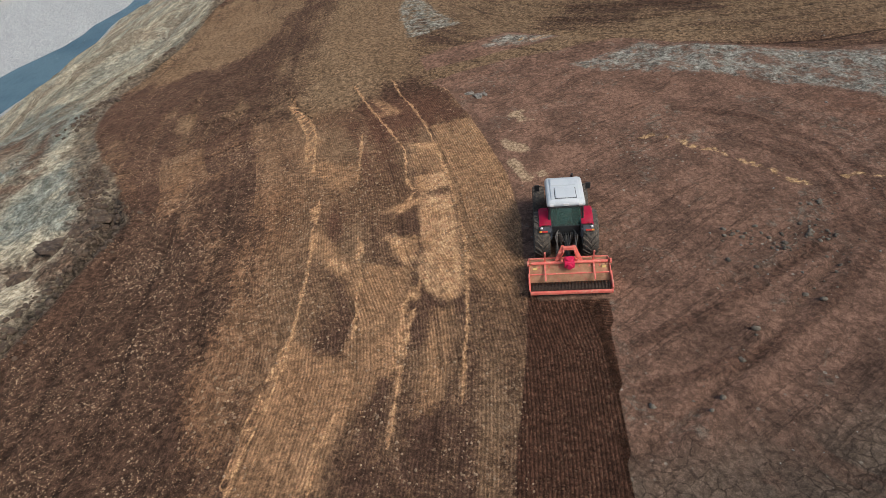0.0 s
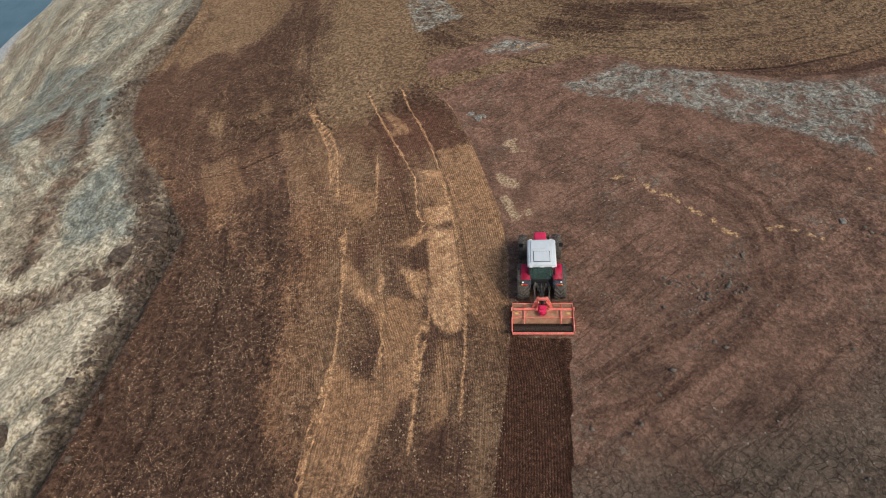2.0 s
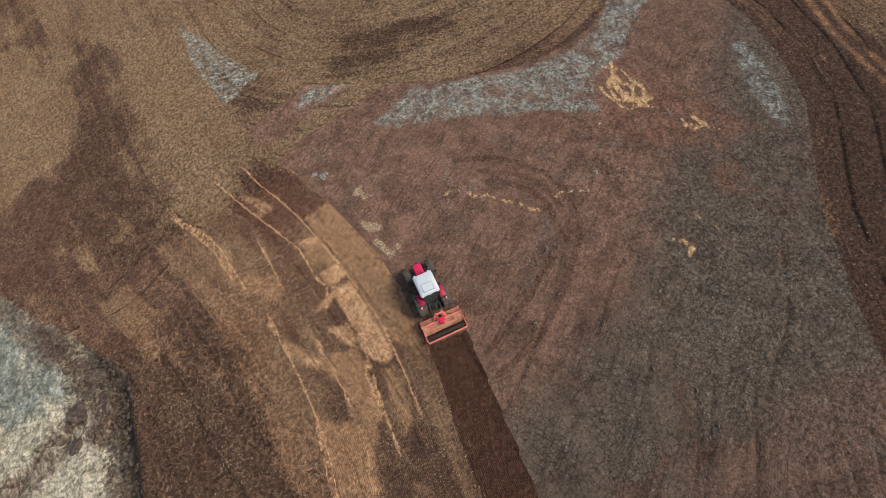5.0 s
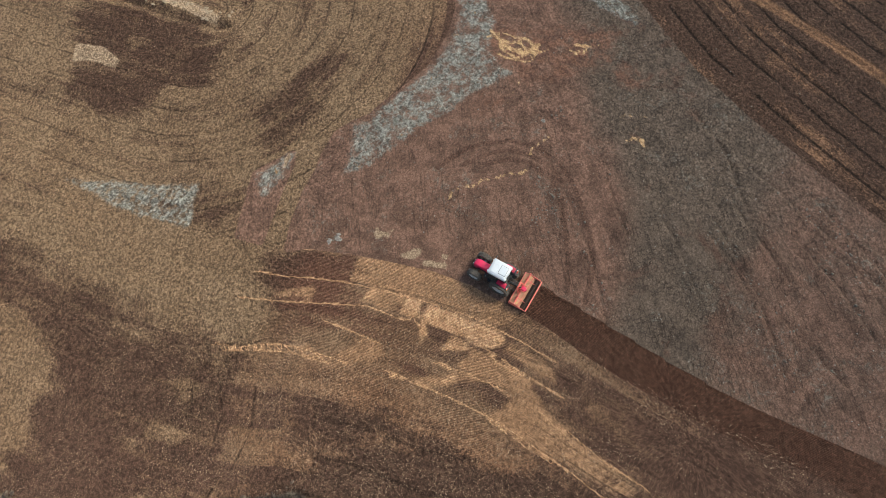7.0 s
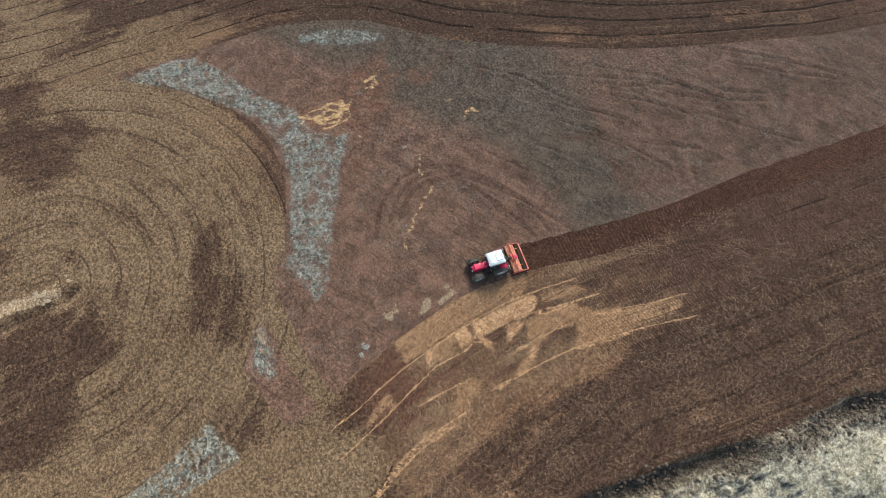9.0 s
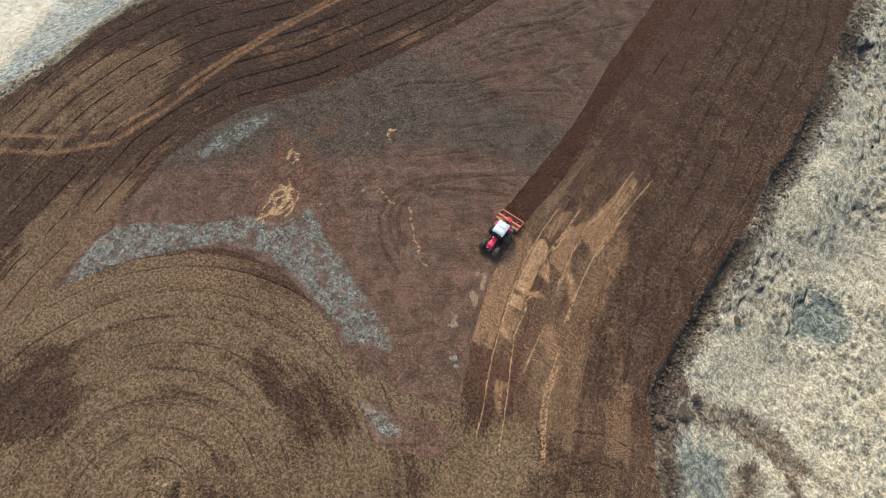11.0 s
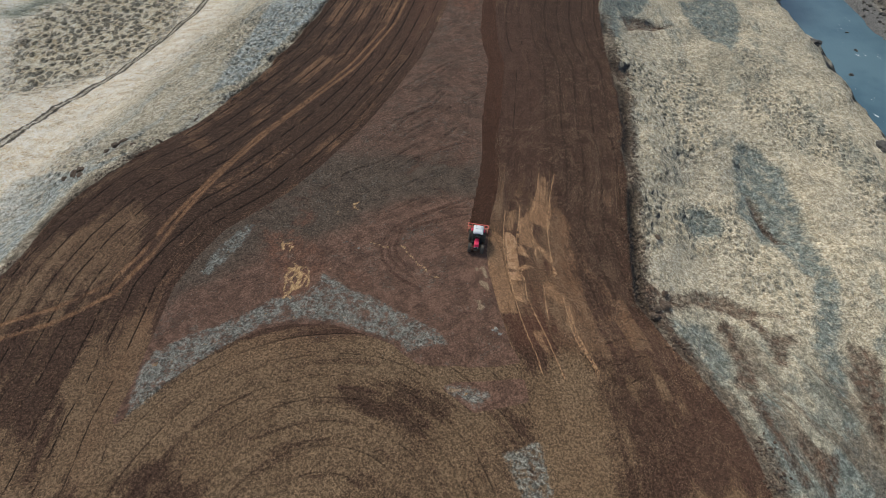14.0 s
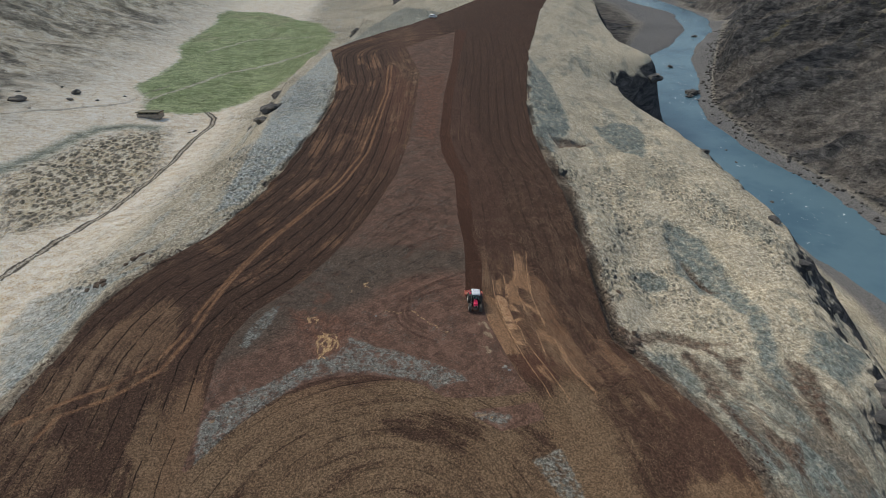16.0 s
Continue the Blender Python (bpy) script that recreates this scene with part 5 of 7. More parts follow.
def patches(shapes, x, y, reach=8.0, widths=None):
    """Signed distance to the nearest of several patches (below 0 inside), or of streaks with half-widths."""
    total = np.full(x.shape, reach)
    for k, shape in enumerate(shapes):
        px, py = zip(*shape)
        near = np.flatnonzero((x > min(px) - reach) & (x < max(px) + reach) & (y > min(py) - reach) & (y < max(py) + reach))
        d, _, within = line_distance(shape, x[near], y[near], widths is None)
        d = np.where(within, -d, d) if widths is None else d - widths[k]
        total[near] = np.minimum(total[near], d)
    return total


def signed_distance(line, x, y):
    """Distance to an open line, and the same with a sign that tells its two sides apart."""
    best, side = np.full(x.shape, 1e9), np.zeros(x.shape)
    for (ax, ay), (bx, by) in zip(line, line[1:]):
        dx, dy = bx - ax, by - ay
        long = math.hypot(dx, dy) + 1e-9
        s = np.clip(((x - ax) * dx + (y - ay) * dy) / long**2, 0, 1)
        d = np.hypot(x - ax - s * dx, y - ay - s * dy)
        nearer = d < best
        best, side = np.where(nearer, d, best), np.where(nearer, np.sign((x - ax) * dy - (y - ay) * dx) * d, side)
    return best, side


def steps(*spans):
    """Grid lines: (start, end, step) one after another; a step that grows is given as (start, end, first, factor)."""
    lines = []
    for start, end, step, *grow in spans:
        if grow:
            v, out = start, []
            while abs(v - start) < abs(end - start):
                out.append(v)
                v += step * (1 if end > start else -1)
                step *= grow[0]
            lines += out
        else:
            lines += list(np.arange(start, end - 1e-6, step))
    return sorted(set(round(float(v), 3) for v in lines))


def smooth(v, lo, hi):
    t = np.clip((v - lo) / (hi - lo), 0, 1)
    return t * t * (3 - 2 * t)


GRID_X = np.array(steps((-262, -2600, 4, 1.12), (-260, -130, 2.0), (-130, -90, 1.2), (-90, -66, 0.5), (-66, 78, 0.3), (78, 135, 0.8), (135, 262, 2.5), (262, 2600, 4, 1.12)))
GRID_Y = np.array(steps((-705, -2600, 8, 1.15), (-700, -350, 5.0), (-350, -200, 2.0), (-200, -75, 1.0), (-75, -45, 0.45), (-45, 75, 0.3), (75, 112, 0.6), (112, 262, 2.5), (262, 2600, 5, 1.15)))
def wobble(y):
    """Ragged run of the gorge's lip, in metres."""
    at = np.array([float(y)])
    return 5.0 * (float(lumps(at, at * 0 + 3.0, 15.0, 81, 3)[0]) - 0.5)


BASE = np.array([section(GRID_X + wobble(y) * smooth(-GRID_X, 40, 50) * smooth(GRID_X, -118, -105), y) for y in GRID_Y])
GX, GY = np.meshgrid(GRID_X, GRID_Y)
SLOPE = np.hypot(np.gradient(BASE, GRID_X, axis=1), np.gradient(BASE, GRID_Y, axis=0))
px_, py_, base_, slope_ = GX.ravel(), GY.ravel(), BASE.ravel(), SLOPE.ravel()
WEST_EDGE, EAST_EDGE = LINE_X[13], LINE_X[18]
field = np.maximum(np.interp(py_, STATIONS, WEST_EDGE) - px_, px_ - np.interp(py_, STATIONS, EAST_EDGE))
field = field + 1.6 * (lumps(px_, py_, 7.0, 3, 3) - 0.5)
wedge_d, _, wedge_in = line_distance(WEDGE[0], px_, py_, True)
wedge = np.minimum(np.where(wedge_in, -wedge_d, wedge_d), patches(HEATH, px_, py_, 6.0))
wedge_in = wedge < 0
# machine passes: along the west strips, along the east side, and in rings north of the arrowhead
WEST_LINE = [(-14, -190), (-7.3, -136), (0.2, -91), (4.6, -58), (4.9, -46), (4.4, -40), (3.1, -33), (3.4, -27), (3.9, -19.4), (4.4, -12), (4.2, -5), (4.5, 0), (4.9, 4.5), (5.4, 9.8), (5.6, 13), (5.2, 17), (3.9, 20.8), (3.5, 24.5), (2.8, 27.6), (2.1, 30.9), (1.3, 33.7), (0.6, 36.3), (-0.5, 38.1), (-1.6, 43.5), (-2.8, 49), (-4, 66), (-8, 100), (-12, 140)]
EAST_LINE = [(9.9, -162), (6.2, -118), (9.4, -86), (12.5, -59), (14.5, -47), (17, -33), (21.5, -19.5), (25.8, -8), (31, 3.5), (35, 10.9), (38.4, 15.1), (42.2, 19.7), (44.5, 25.6), (45.6, 30.9), (45.3, 38), (45, 45.5), (45.2, 50.2), (44.6, 58), (45.5, 75), (49, 100), (54, 140)]
west_d, west_run, _ = line_distance(WEST_LINE, px_, py_, False)
east_d, east_run, _ = line_distance(EAST_LINE, px_, py_, False)
RING = [(20.5, 62.0), (17.0, 110.0)]
ring_r, _, _ = line_distance(RING, px_, py_, False)
ring_d, ring_run = 25.2 - ring_r, np.arctan2(py_ - 61.0, px_ - 20.5) * 14.0
on_west = px_ < np.interp(py_, [q[1] for q in WEST_LINE], [q[0] for q in WEST_LINE])
on_east = px_ > np.interp(py_, [q[1] for q in EAST_LINE], [q[0] for q in EAST_LINE])
turning = np.where(on_west, west_d, np.where(on_east, east_d, ring_d))
run = np.where(on_west, west_run, np.where(on_east, east_run, ring_run))
turning = turning + 0.35 * (lumps(px_, py_, 13.0, 5, 2) - 0.5)
PASS = 2.95
lane = np.where(wedge_in, 1.0, np.abs((turning / PASS + 0.5) % 1.0 - 0.5) * PASS)
north = smooth(py_ - 0.05 * px_, 34.5, 38) * smooth(px_, -34, -8)
north = np.maximum(north, smooth(py_, 44, 56) * 0.8) * smooth(-px_, -52, -42)
east = smooth(px_ - 0.35 * np.clip(py_ - 20, 0, 60), 14, 24) * smooth(-py_, -50, -20)
south_west = smooth(-py_, -12, 14) * smooth(-px_, -8, -2)
core = smooth(px_, -12, -7) * smooth(-px_, -6, -2) * smooth(py_, 2, 9) * smooth(-py_, -36, -30)
outer_east = smooth(px_ + 0.15 * py_, 51, 58) * smooth(py_, -14, 2)
dry = 0.14 * north - 0.09 * east - 0.09 * smooth(py_, 32, 42) * smooth(-px_, 10, 16) - 0.14 * south_west - 0.17 * smooth(-py_, -8, 4) * smooth(-px_, -3, 1) * smooth(py_, -50, -25) + 0.07 * core + 0.07 * smooth(py_, 24, 36) * smooth(-px_, 2, 10) - 0.20 * smooth(-px_, 7, 10) * smooth(-py_, -28, -20) + 0.06 * outer_east - 0.02
pressed = smooth(-py_, -40, -34) * smooth(-px_, -9, -6) * smooth(px_, -12, -7) * smooth(py_, -25, -5)

wild_ground = smooth(field, -0.2, 1.0)
gorge = smooth(-px_, 150, 165) * smooth(base_, -44.4, -43.0) * smooth(-base_ + 0.02 * px_, -3.5, 2.0)
cliff = smooth(slope_, 0.45, 1.0)
shingle = smooth(-base_, 42.9, 43.6)
gorge = gorge * (1 - shingle)
humped = np.where(px_ > -20, smooth(lumps(px_, py_, 26.0, 12, 4), 0.42, 0.60), smooth(-patches(HUMMOCKS, px_, py_, 8.0) + 5.0 * (lumps(px_, py_, 7.0, 12, 3) - 0.5), -2.5, 2.0) * 0.6 + 0.4 * smooth(lumps(px_, py_, 15.0, 14, 3), 0.26, 0.46))
mound = mounds(px_ + 1.5 * lumps(px_, py_, 3.0, 61, 2), 0.8 * py_ + 1.5 * lumps(px_, py_, 3.0, 63, 2), 1.3, 65)
big_mound = mounds(px_ + 2.5 * lumps(px_, py_, 5.0, 71, 2), 0.8 * py_ + 2.5 * lumps(px_, py_, 5.0, 73, 2), 2.7, 75)
tussock = patches(TUSSOCKS, px_, py_, 20.0)
hill = smooth(np.abs(px_), 150, 260)

height = base_.copy()
bank = wild_ground * (1 - shingle)
height += bank * (0.75 * humped * (0.4 - mound) + 0.5 * (lumps(px_, py_, 3.4, 15, 2) - 0.5) + 0.20 * (lumps(px_, py_, 1.5, 11, 2) - 0.5) + 1.2 * (lumps(px_, py_, 9.0, 13, 3) - 0.5))
west_bank = bank * smooth(-px_, 20, 27) * smooth(px_, -95, -85) * smooth(py_, -140, -90) * smooth(-py_, -30, -12)
height += west_bank * (0.9 * np.abs(lumps(px_, py_, 7.0, 97, 3) - 0.5) * 2 + 4.2 * (lumps(px_, py_, 17.0, 95, 3) - 0.5) - 1.5 * smooth(-patches(MOSS[:1], px_, py_, 8.0), -4.0, 5.0) - 0.9 * smooth(-patches(MOSS[1:2], px_, py_, 8.0), -1.5, 2.5) - 1.1 * smooth(-patches(BARE, px_, py_, 8.0), -1.0, 1.6))
height += wild_ground * smooth(-tussock, -4, 4) * 1.2 * (0.4 - big_mound)
crag = np.abs(lumps(px_, py_, 26.0, 17, 4) - 0.5) * 2 + 0.6 * np.abs(lumps(px_, py_, 7.0, 19, 3) - 0.5) * 2
height += cliff * (1 - shingle) * wild_ground * (crag - 0.45) * np.where(px_ < -140, 20.0, 3.2)
slant = px_ * 0.55 + 0.75 * py_ + 9 * lumps(px_, py_, 30.0, 45, 2)
ribs = 1 - np.abs(lumps(slant, px_ * 0.45, 40.0, 47, 3) - 0.5) * 2
small_ribs = 1 - np.abs(lumps(slant * 1.1, px_ * 0.6, 13.0, 49, 3) - 0.5) * 2
buttress = 0.75 * (1 - ribs) + 0.25 * (1 - small_ribs)
wall = smooth(-px_, 152, 178) * smooth(base_, -43.5, -35) * smooth(-base_, -14, 2)
height += wall * ((ribs**2 - 0.5) * 26 + (small_ribs**2 - 0.5) * 9)
height += hill * ((lumps(px_, py_, 70.0, 23, 4) - 0.5) * 18 + (np.abs(lumps(px_ * 0.35, py_, 22.0, 43, 3) - 0.5) - 0.15) * 9 * (px_ > 0))
in_field = 1 - wild_ground
height += in_field * (0.14 * (lumps(px_, py_, 2.4, 25, 3) - 0.5) + 0.05 * (lumps(px_, py_, 0.6, 27) - 0.5))
height -= in_field * smooth(patches(FRESH, px_, py_, 4.0), 0.3, 0.8) * 0.12 * np.exp(-((lane / 0.22) ** 2)) * smooth(lumps(px_, py_, 4.0, 29, 2), 0.35, 0.55)
ridge_d, ridge_side = np.full(px_.shape, 4.0), np.full(px_.shape, 4.0)
for line in RIDGES:
    d, side = signed_distance(line, px_, py_)
    nearer = d < ridge_d
    ridge_d, ridge_side = np.where(nearer, d, ridge_d), np.where(nearer, side, ridge_side)
height += in_field * 0.07 * np.exp(-((ridge_d / 0.22) ** 2))
ridge_d = ridge_d - 0.45
grey_d = patches(GREY, px_, py_, 5.0)
height += in_field * smooth(-grey_d, -0.4, 0.6) * 0.30 * (lumps(px_, py_, 1.0, 33, 3) - 0.3)
height += in_field * smooth(-wedge, -0.1, 0.3) * 0.22 * (lumps(px_, py_, 1.6, 35, 3) - 0.45)
fresh_d = patches(FRESH, px_, py_, 4.0)
berm_d, berm_side = signed_distance(BERM[0], px_, py_)
berm_at = smooth(-berm_d, -3.0, -1.5) * (0.4 + 0.6 * lumps(px_, py_, 1.6, 91, 2))
height += berm_at * (0.55 * np.exp(-(((berm_side + 0.7) / 0.6) ** 2)) - 0.45 * np.exp(-(((berm_side - 0.5) / 0.4) ** 2)))
groove_d = patches(GROOVES, px_, py_, 4.0, [0.0] * len(GROOVES))
height += in_field * smooth(-wedge, -0.2, 0.3) * (0.20 * np.exp(-(((groove_d - 0.45) / 0.28) ** 2)) * lumps(px_, py_, 0.9, 93, 2) - 0.12 * np.exp(-((groove_d / 0.22) ** 2)))
swirl_d = patches(SWIRLS, px_, py_, 4.0, [0.0] * len(SWIRLS))
height += in_field * (0.10 * np.exp(-(((swirl_d - 0.3) / 0.16) ** 2)) - 0.12 * np.exp(-((swirl_d / 0.14) ** 2)))
tread_d, tread_run = np.full(px_.shape, 4.0), np.zeros(px_.shape)
for line in TREADS:
    d, r, _ = line_distance(line, px_, py_, False)
    nearer = d < tread_d
    tread_d, tread_run = np.where(nearer, d, tread_d), np.where(nearer, r, tread_run)
height += in_field * (0.05 * smooth(-fresh_d, -0.15, 0.15) + 0.06 * np.exp(-(((fresh_d - 0.1) / 0.16) ** 2)))
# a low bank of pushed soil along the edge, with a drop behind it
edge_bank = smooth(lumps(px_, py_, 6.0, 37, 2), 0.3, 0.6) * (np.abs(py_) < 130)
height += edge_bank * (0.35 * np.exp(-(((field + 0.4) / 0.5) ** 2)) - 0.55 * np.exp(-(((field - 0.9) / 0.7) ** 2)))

# the river's bed lies open all the way, and its gravel bars stay dry
RIVER_WEST = [(-60, 600), (-99, 152), (-112, 110), (-135, 60), (-150, 0), (-155.7, -64.7), (-160, -99), (-152, -147), (-153, -193), (-162, -222), (-189, -275), (-205, -321), (-230, -365), (-272, -421), (-294, -474), (-302, -526), (-297, -604), (-300, -900)]
RIVER_EAST = [(-50, 600), (-94, 150), (-94, 128), (-97, 112), (-105, 80), (-118, 20), (-127, -27), (-122, -53), (-121, -91), (-119, -131), (-123, -170), (-137, -221), (-156, -281), (-174, -335), (-208, -369), (-251, -433), (-280, -520), (-263, -612), (-262, -900)]
river_w = np.interp(-py_, [-b for a, b in RIVER_WEST], [a for a, b in RIVER_WEST])
river_e = np.interp(-py_, [-b for a, b in RIVER_EAST], [a for a, b in RIVER_EAST])
channel = np.maximum(river_w - px_, px_ - river_e) + 3.0 * (lumps(px_, py_, 9.0, 83, 3) - 0.5)
low_land = (px_ < -88) & (py_ < 95) & (base_ < -40)
height = np.where(low_land & (channel < 6), np.where(channel < 0, np.minimum(height, -45.0 - np.clip(-channel * 0.3, 0, 1.5)), np.maximum(height, -45.0 + np.clip(channel * 0.25, 0, 0.8))), height)
height = np.where(low_land & (channel >= 6), np.maximum(height, -44.2), height)

SHEET = {
    "wedge": np.where(fresh_d > 0.0, wedge - 0.4, wedge), "field": field, "turning": turning, "run": run, "dry": dry, "pressed": pressed, "ruddy": patches(RUDDY, px_, py_),
    "dark": patches(DARK, px_, py_), "tan": patches(TAN, px_, py_), "dried": patches(DRIED, px_, py_), "ridge": ridge_d, "ridge_side": ridge_side, "along": py_ * 1.0, "verge": smooth(py_, -70, -45) * smooth(-px_, 5, 15) + 0.8 * smooth(px_, 60, 68) * smooth(py_, -8, 4), "east": np.maximum(east * (1 - 0.6 * outer_east), 0.85 * smooth(-py_, -34, -24) * smooth(-px_, 5.5, 9)), "pale_water": smooth(py_, 10, 60), "lined": (1 - 0.85 * smooth(py_, 23, 30) * smooth(-px_, 1, 5)) * smooth(fresh_d, 0.3, 0.8) * (1 - 0.4 * north) * (1 - 0.45 * smooth(-px_, 4, 7) * smooth(-py_, -34, -24)), "track_side": signed_distance(TRACK[0], px_, py_)[1], "heathy": smooth(-px_, -92, -78) * np.clip(1 - 0.7 * smooth(-tussock, -20, -2) * smooth(px_, 60, 80), 0, 1), "olive": np.maximum(north, 0.85 * outer_east),
    "wheeling": patches(WHEELINGS, px_, py_, 6.0, [0.30] * len(WHEELINGS)), "fresh": fresh_d,
    "strewn": np.clip(smooth(-px_, 4, 9) * smooth(py_, -60, -10) * smooth(-py_, -60, -40) + 0.25, 0, 1),
    "reddish": np.clip(smooth(py_ - 0.9 * px_, -14, 4) * smooth(py_, 3, 14) + 0.25 * smooth(px_, 28, 36) + 0.6 * smooth(-py_, -8, 4), 0, 1),
    "arc": patches(ARCS, px_, py_, 4.0, [0.26] * len(ARCS)), "valley": smooth(px_, 72, 92), "rust": patches(RUST, px_, py_), "grey": grey_d,
    "clay": patches(CLAY, px_, py_, 4.0), "sand": patches(SAND_STREAKS, px_, py_, 4.0, SAND_WIDTHS),
    "light": patches(LIGHT, px_, py_, 6.0), "cream": patches(CREAM, px_, py_, 8.0), "hummocky": humped, "tread": tread_d, "tread_run": tread_run, "swirl": swirl_d, "groove": groove_d, "rim": smooth(px_, 30, 45),
    "moss": patches(MOSS, px_, py_, 10.0), "bare": patches(BARE, px_, py_, 10.0), "tussock": tussock,
    "mossy": np.clip(0.75 + 0.25 * smooth(-px_, 0, 40) + 0.4 * smooth(px_, 30, 60) * smooth(-px_, -84, -72) - 0.8 * smooth(px_, 84, 100), 0, 1),
    "brook": patches(BROOK, px_, py_, 12.0, [3.4]), "green": patches(GREEN, px_, py_, 25.0),
    "track": patches(TRACK[:2], px_, py_, 8.0, [1.3, 1.0]), "dyke": patches(TRACK[2:], px_, py_, 8.0, [1.2, 1.0]), "gorge": gorge, "buttress": buttress, "shaded_bank": smooth(py_ + 0.25 * px_, 10, 26) * smooth(-px_, 17, 30), "hill": smooth(px_, 150, 200), "shingle": shingle, "scarp": edge_bank,
}
nx, ny = len(GRID_X), len(GRID_Y)
land = bpy.data.meshes.new("ground")
land.vertices.add(nx * ny)
land.vertices.foreach_set("co", np.stack([px_, py_, height], 1).astype(np.float32).ravel())
corner = (np.arange(ny - 1)[:, None] * nx + np.arange(nx - 1)[None]).ravel()
quads = np.stack([corner, corner + 1, corner + nx + 1, corner + nx], 1).astype(np.int32)
land.loops.add(quads.size)
land.loops.foreach_set("vertex_index", quads.ravel())
land.polygons.add(len(quads))
land.polygons.foreach_set("loop_start", np.arange(0, quads.size, 4, dtype=np.int32))
land.polygons.foreach_set("use_smooth", np.ones(len(quads), bool))
land.update(calc_edges=True)
for key, values in SHEET.items():
    land.attributes.new(key, "FLOAT", "POINT").data.foreach_set("value", np.asarray(values, np.float32).ravel())
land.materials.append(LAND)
ground = tagged(new("ground", land), "tilled brown plateau between straw-coloured banks, gorge and valley", "ground", kind="structure")
HEIGHT = height.reshape(ny, nx)


def ground_at(x, y):
    """Height of the land at a place."""
    i, j = np.searchsorted(GRID_X, x) - 1, np.searchsorted(GRID_Y, y) - 1
    a, b = (x - GRID_X[i]) / (GRID_X[i + 1] - GRID_X[i]), (y - GRID_Y[j]) / (GRID_Y[j + 1] - GRID_Y[j])
    low = HEIGHT[j, i] * (1 - a) + HEIGHT[j, i + 1] * a
    return float(low * (1 - b) + (HEIGHT[j + 1, i] * (1 - a) + HEIGHT[j + 1, i + 1] * a) * b)


def sheet_mesh(name, xs, ys, z):
    bm = bmesh.new()
    rows = [[bm.verts.new((x, y, z)) for x in xs] for y in ys]
    for r, s in zip(rows, rows[1:]):
        for k in range(len(r) - 1):
            bm.faces.new((r[k], r[k + 1], s[k + 1], s[k]))
    mesh = bpy.data.meshes.new(name)
    bm.to_mesh(mesh)
    bm.free()
    return mesh


river = new("river", sheet_mesh("river", [-400, -300, -200, -100, -60], [-900, -600, -300, 0, 300, 600], -45.0))
river.data.materials.append(WATER)
tagged(river, "blue-green glacial river with broken white water", "river", kind="structure")


# ---- making things ----
RED = simple("tractor_red", (0.60, 0.014, 0.075), (0.70, 0.026, 0.105), 3.0, 0.4, wear=(0.52, 0.06, 0.09))
WHITE = simple("roof_white", (0.55, 0.595, 0.63), (0.60, 0.64, 0.67), 2.0, 0.4, wear=(0.52, 0.565, 0.60))
BLACK = simple("black_plastic", (0.016, 0.017, 0.019), (0.034, 0.035, 0.037), 8.0, 0.55)
NAVY = simple("dark_fender", (0.020, 0.026, 0.038), (0.045, 0.052, 0.068), 5.0, 0.5, wear=(0.075, 0.070, 0.065))
IRON = simple("linkage_iron", (0.055, 0.056, 0.058), (0.17, 0.165, 0.155), 12.0, 0.5, 0.3, 0.004, wear=(0.24, 0.19, 0.15))
RUBBER = simple("tyre_rubber", (0.046, 0.042, 0.037), (0.105, 0.092, 0.078), 9.0, 0.85, 0.0, 0.004, wear=(0.205, 0.158, 0.118))
RIM = simple("rim_grey", (0.42, 0.42, 0.41), (0.62, 0.62, 0.60), 7.0, 0.5, 0.3, wear=(0.22, 0.17, 0.13))
CORAL = simple("tiller_red", (0.70, 0.135, 0.105), (0.80, 0.215, 0.170), 4.0, 0.55, wear=(0.74, 0.36, 0.25))
DUSTY = simple("tiller_deck", (0.50, 0.285, 0.165), (0.68, 0.40, 0.255), 3.0, 0.75, 0.0, 0.004, wear=(0.66, 0.27, 0.19))
EARTHY = simple("soiled_steel", (0.040, 0.026, 0.020), (0.105, 0.070, 0.052), 10.0, 0.8, 0.2, 0.006)
LAMP_RED = simple("lamp_red", (0.45, 0.02, 0.015), (0.55, 0.04, 0.02), 5.0, 0.25)
LAMP_AMBER = simple("lamp_amber", (0.70, 0.22, 0.02), (0.80, 0.30, 0.04), 5.0, 0.25)
LAMP_CLEAR = simple("lamp_clear", (0.70, 0.72, 0.72), (0.85, 0.86, 0.86), 5.0, 0.2)
YELLOW = simple("warning_sticker", (0.58, 0.40, 0.12), (0.68, 0.50, 0.18), 6.0, 0.5)
SEAT = simple("seat_cloth", (0.10, 0.17, 0.165), (0.16, 0.26, 0.25), 8.0, 0.9)
STONE = simple("weathered_stone", (0.10, 0.092, 0.082), (0.30, 0.28, 0.25), 1.6, 0.9, 0.0, 0.05, wear=(0.36, 0.33, 0.27))
BASALT = simple("dark_basalt", (0.030, 0.029, 0.029), (0.10, 0.095, 0.090), 0.8, 0.9, 0.0, 0.12, wear=(0.17, 0.155, 0.125))
PALE_STONE = simple("pale_clayey_stone", (0.24, 0.18, 0.115), (0.44, 0.35, 0.245), 2.5, 0.9, 0.0, 0.03, wear=(0.25, 0.17, 0.10))
CLOD = simple("dry_clod", (0.22, 0.145, 0.095), (0.48, 0.35, 0.235), 5.0, 0.95, 0.0, 0.02)
EARTH_LUMP = simple("turned_earth", (0.040, 0.028, 0.022), (0.135, 0.092, 0.066), 2.2, 0.95, 0.0, 0.06, wear=(0.20, 0.165, 0.115))
TURF_LUMP = simple("torn_turf", (0.070, 0.060, 0.048), (0.210, 0.185, 0.150), 3.0, 0.95, 0.0, 0.05, wear=(0.15, 0.10, 0.07))
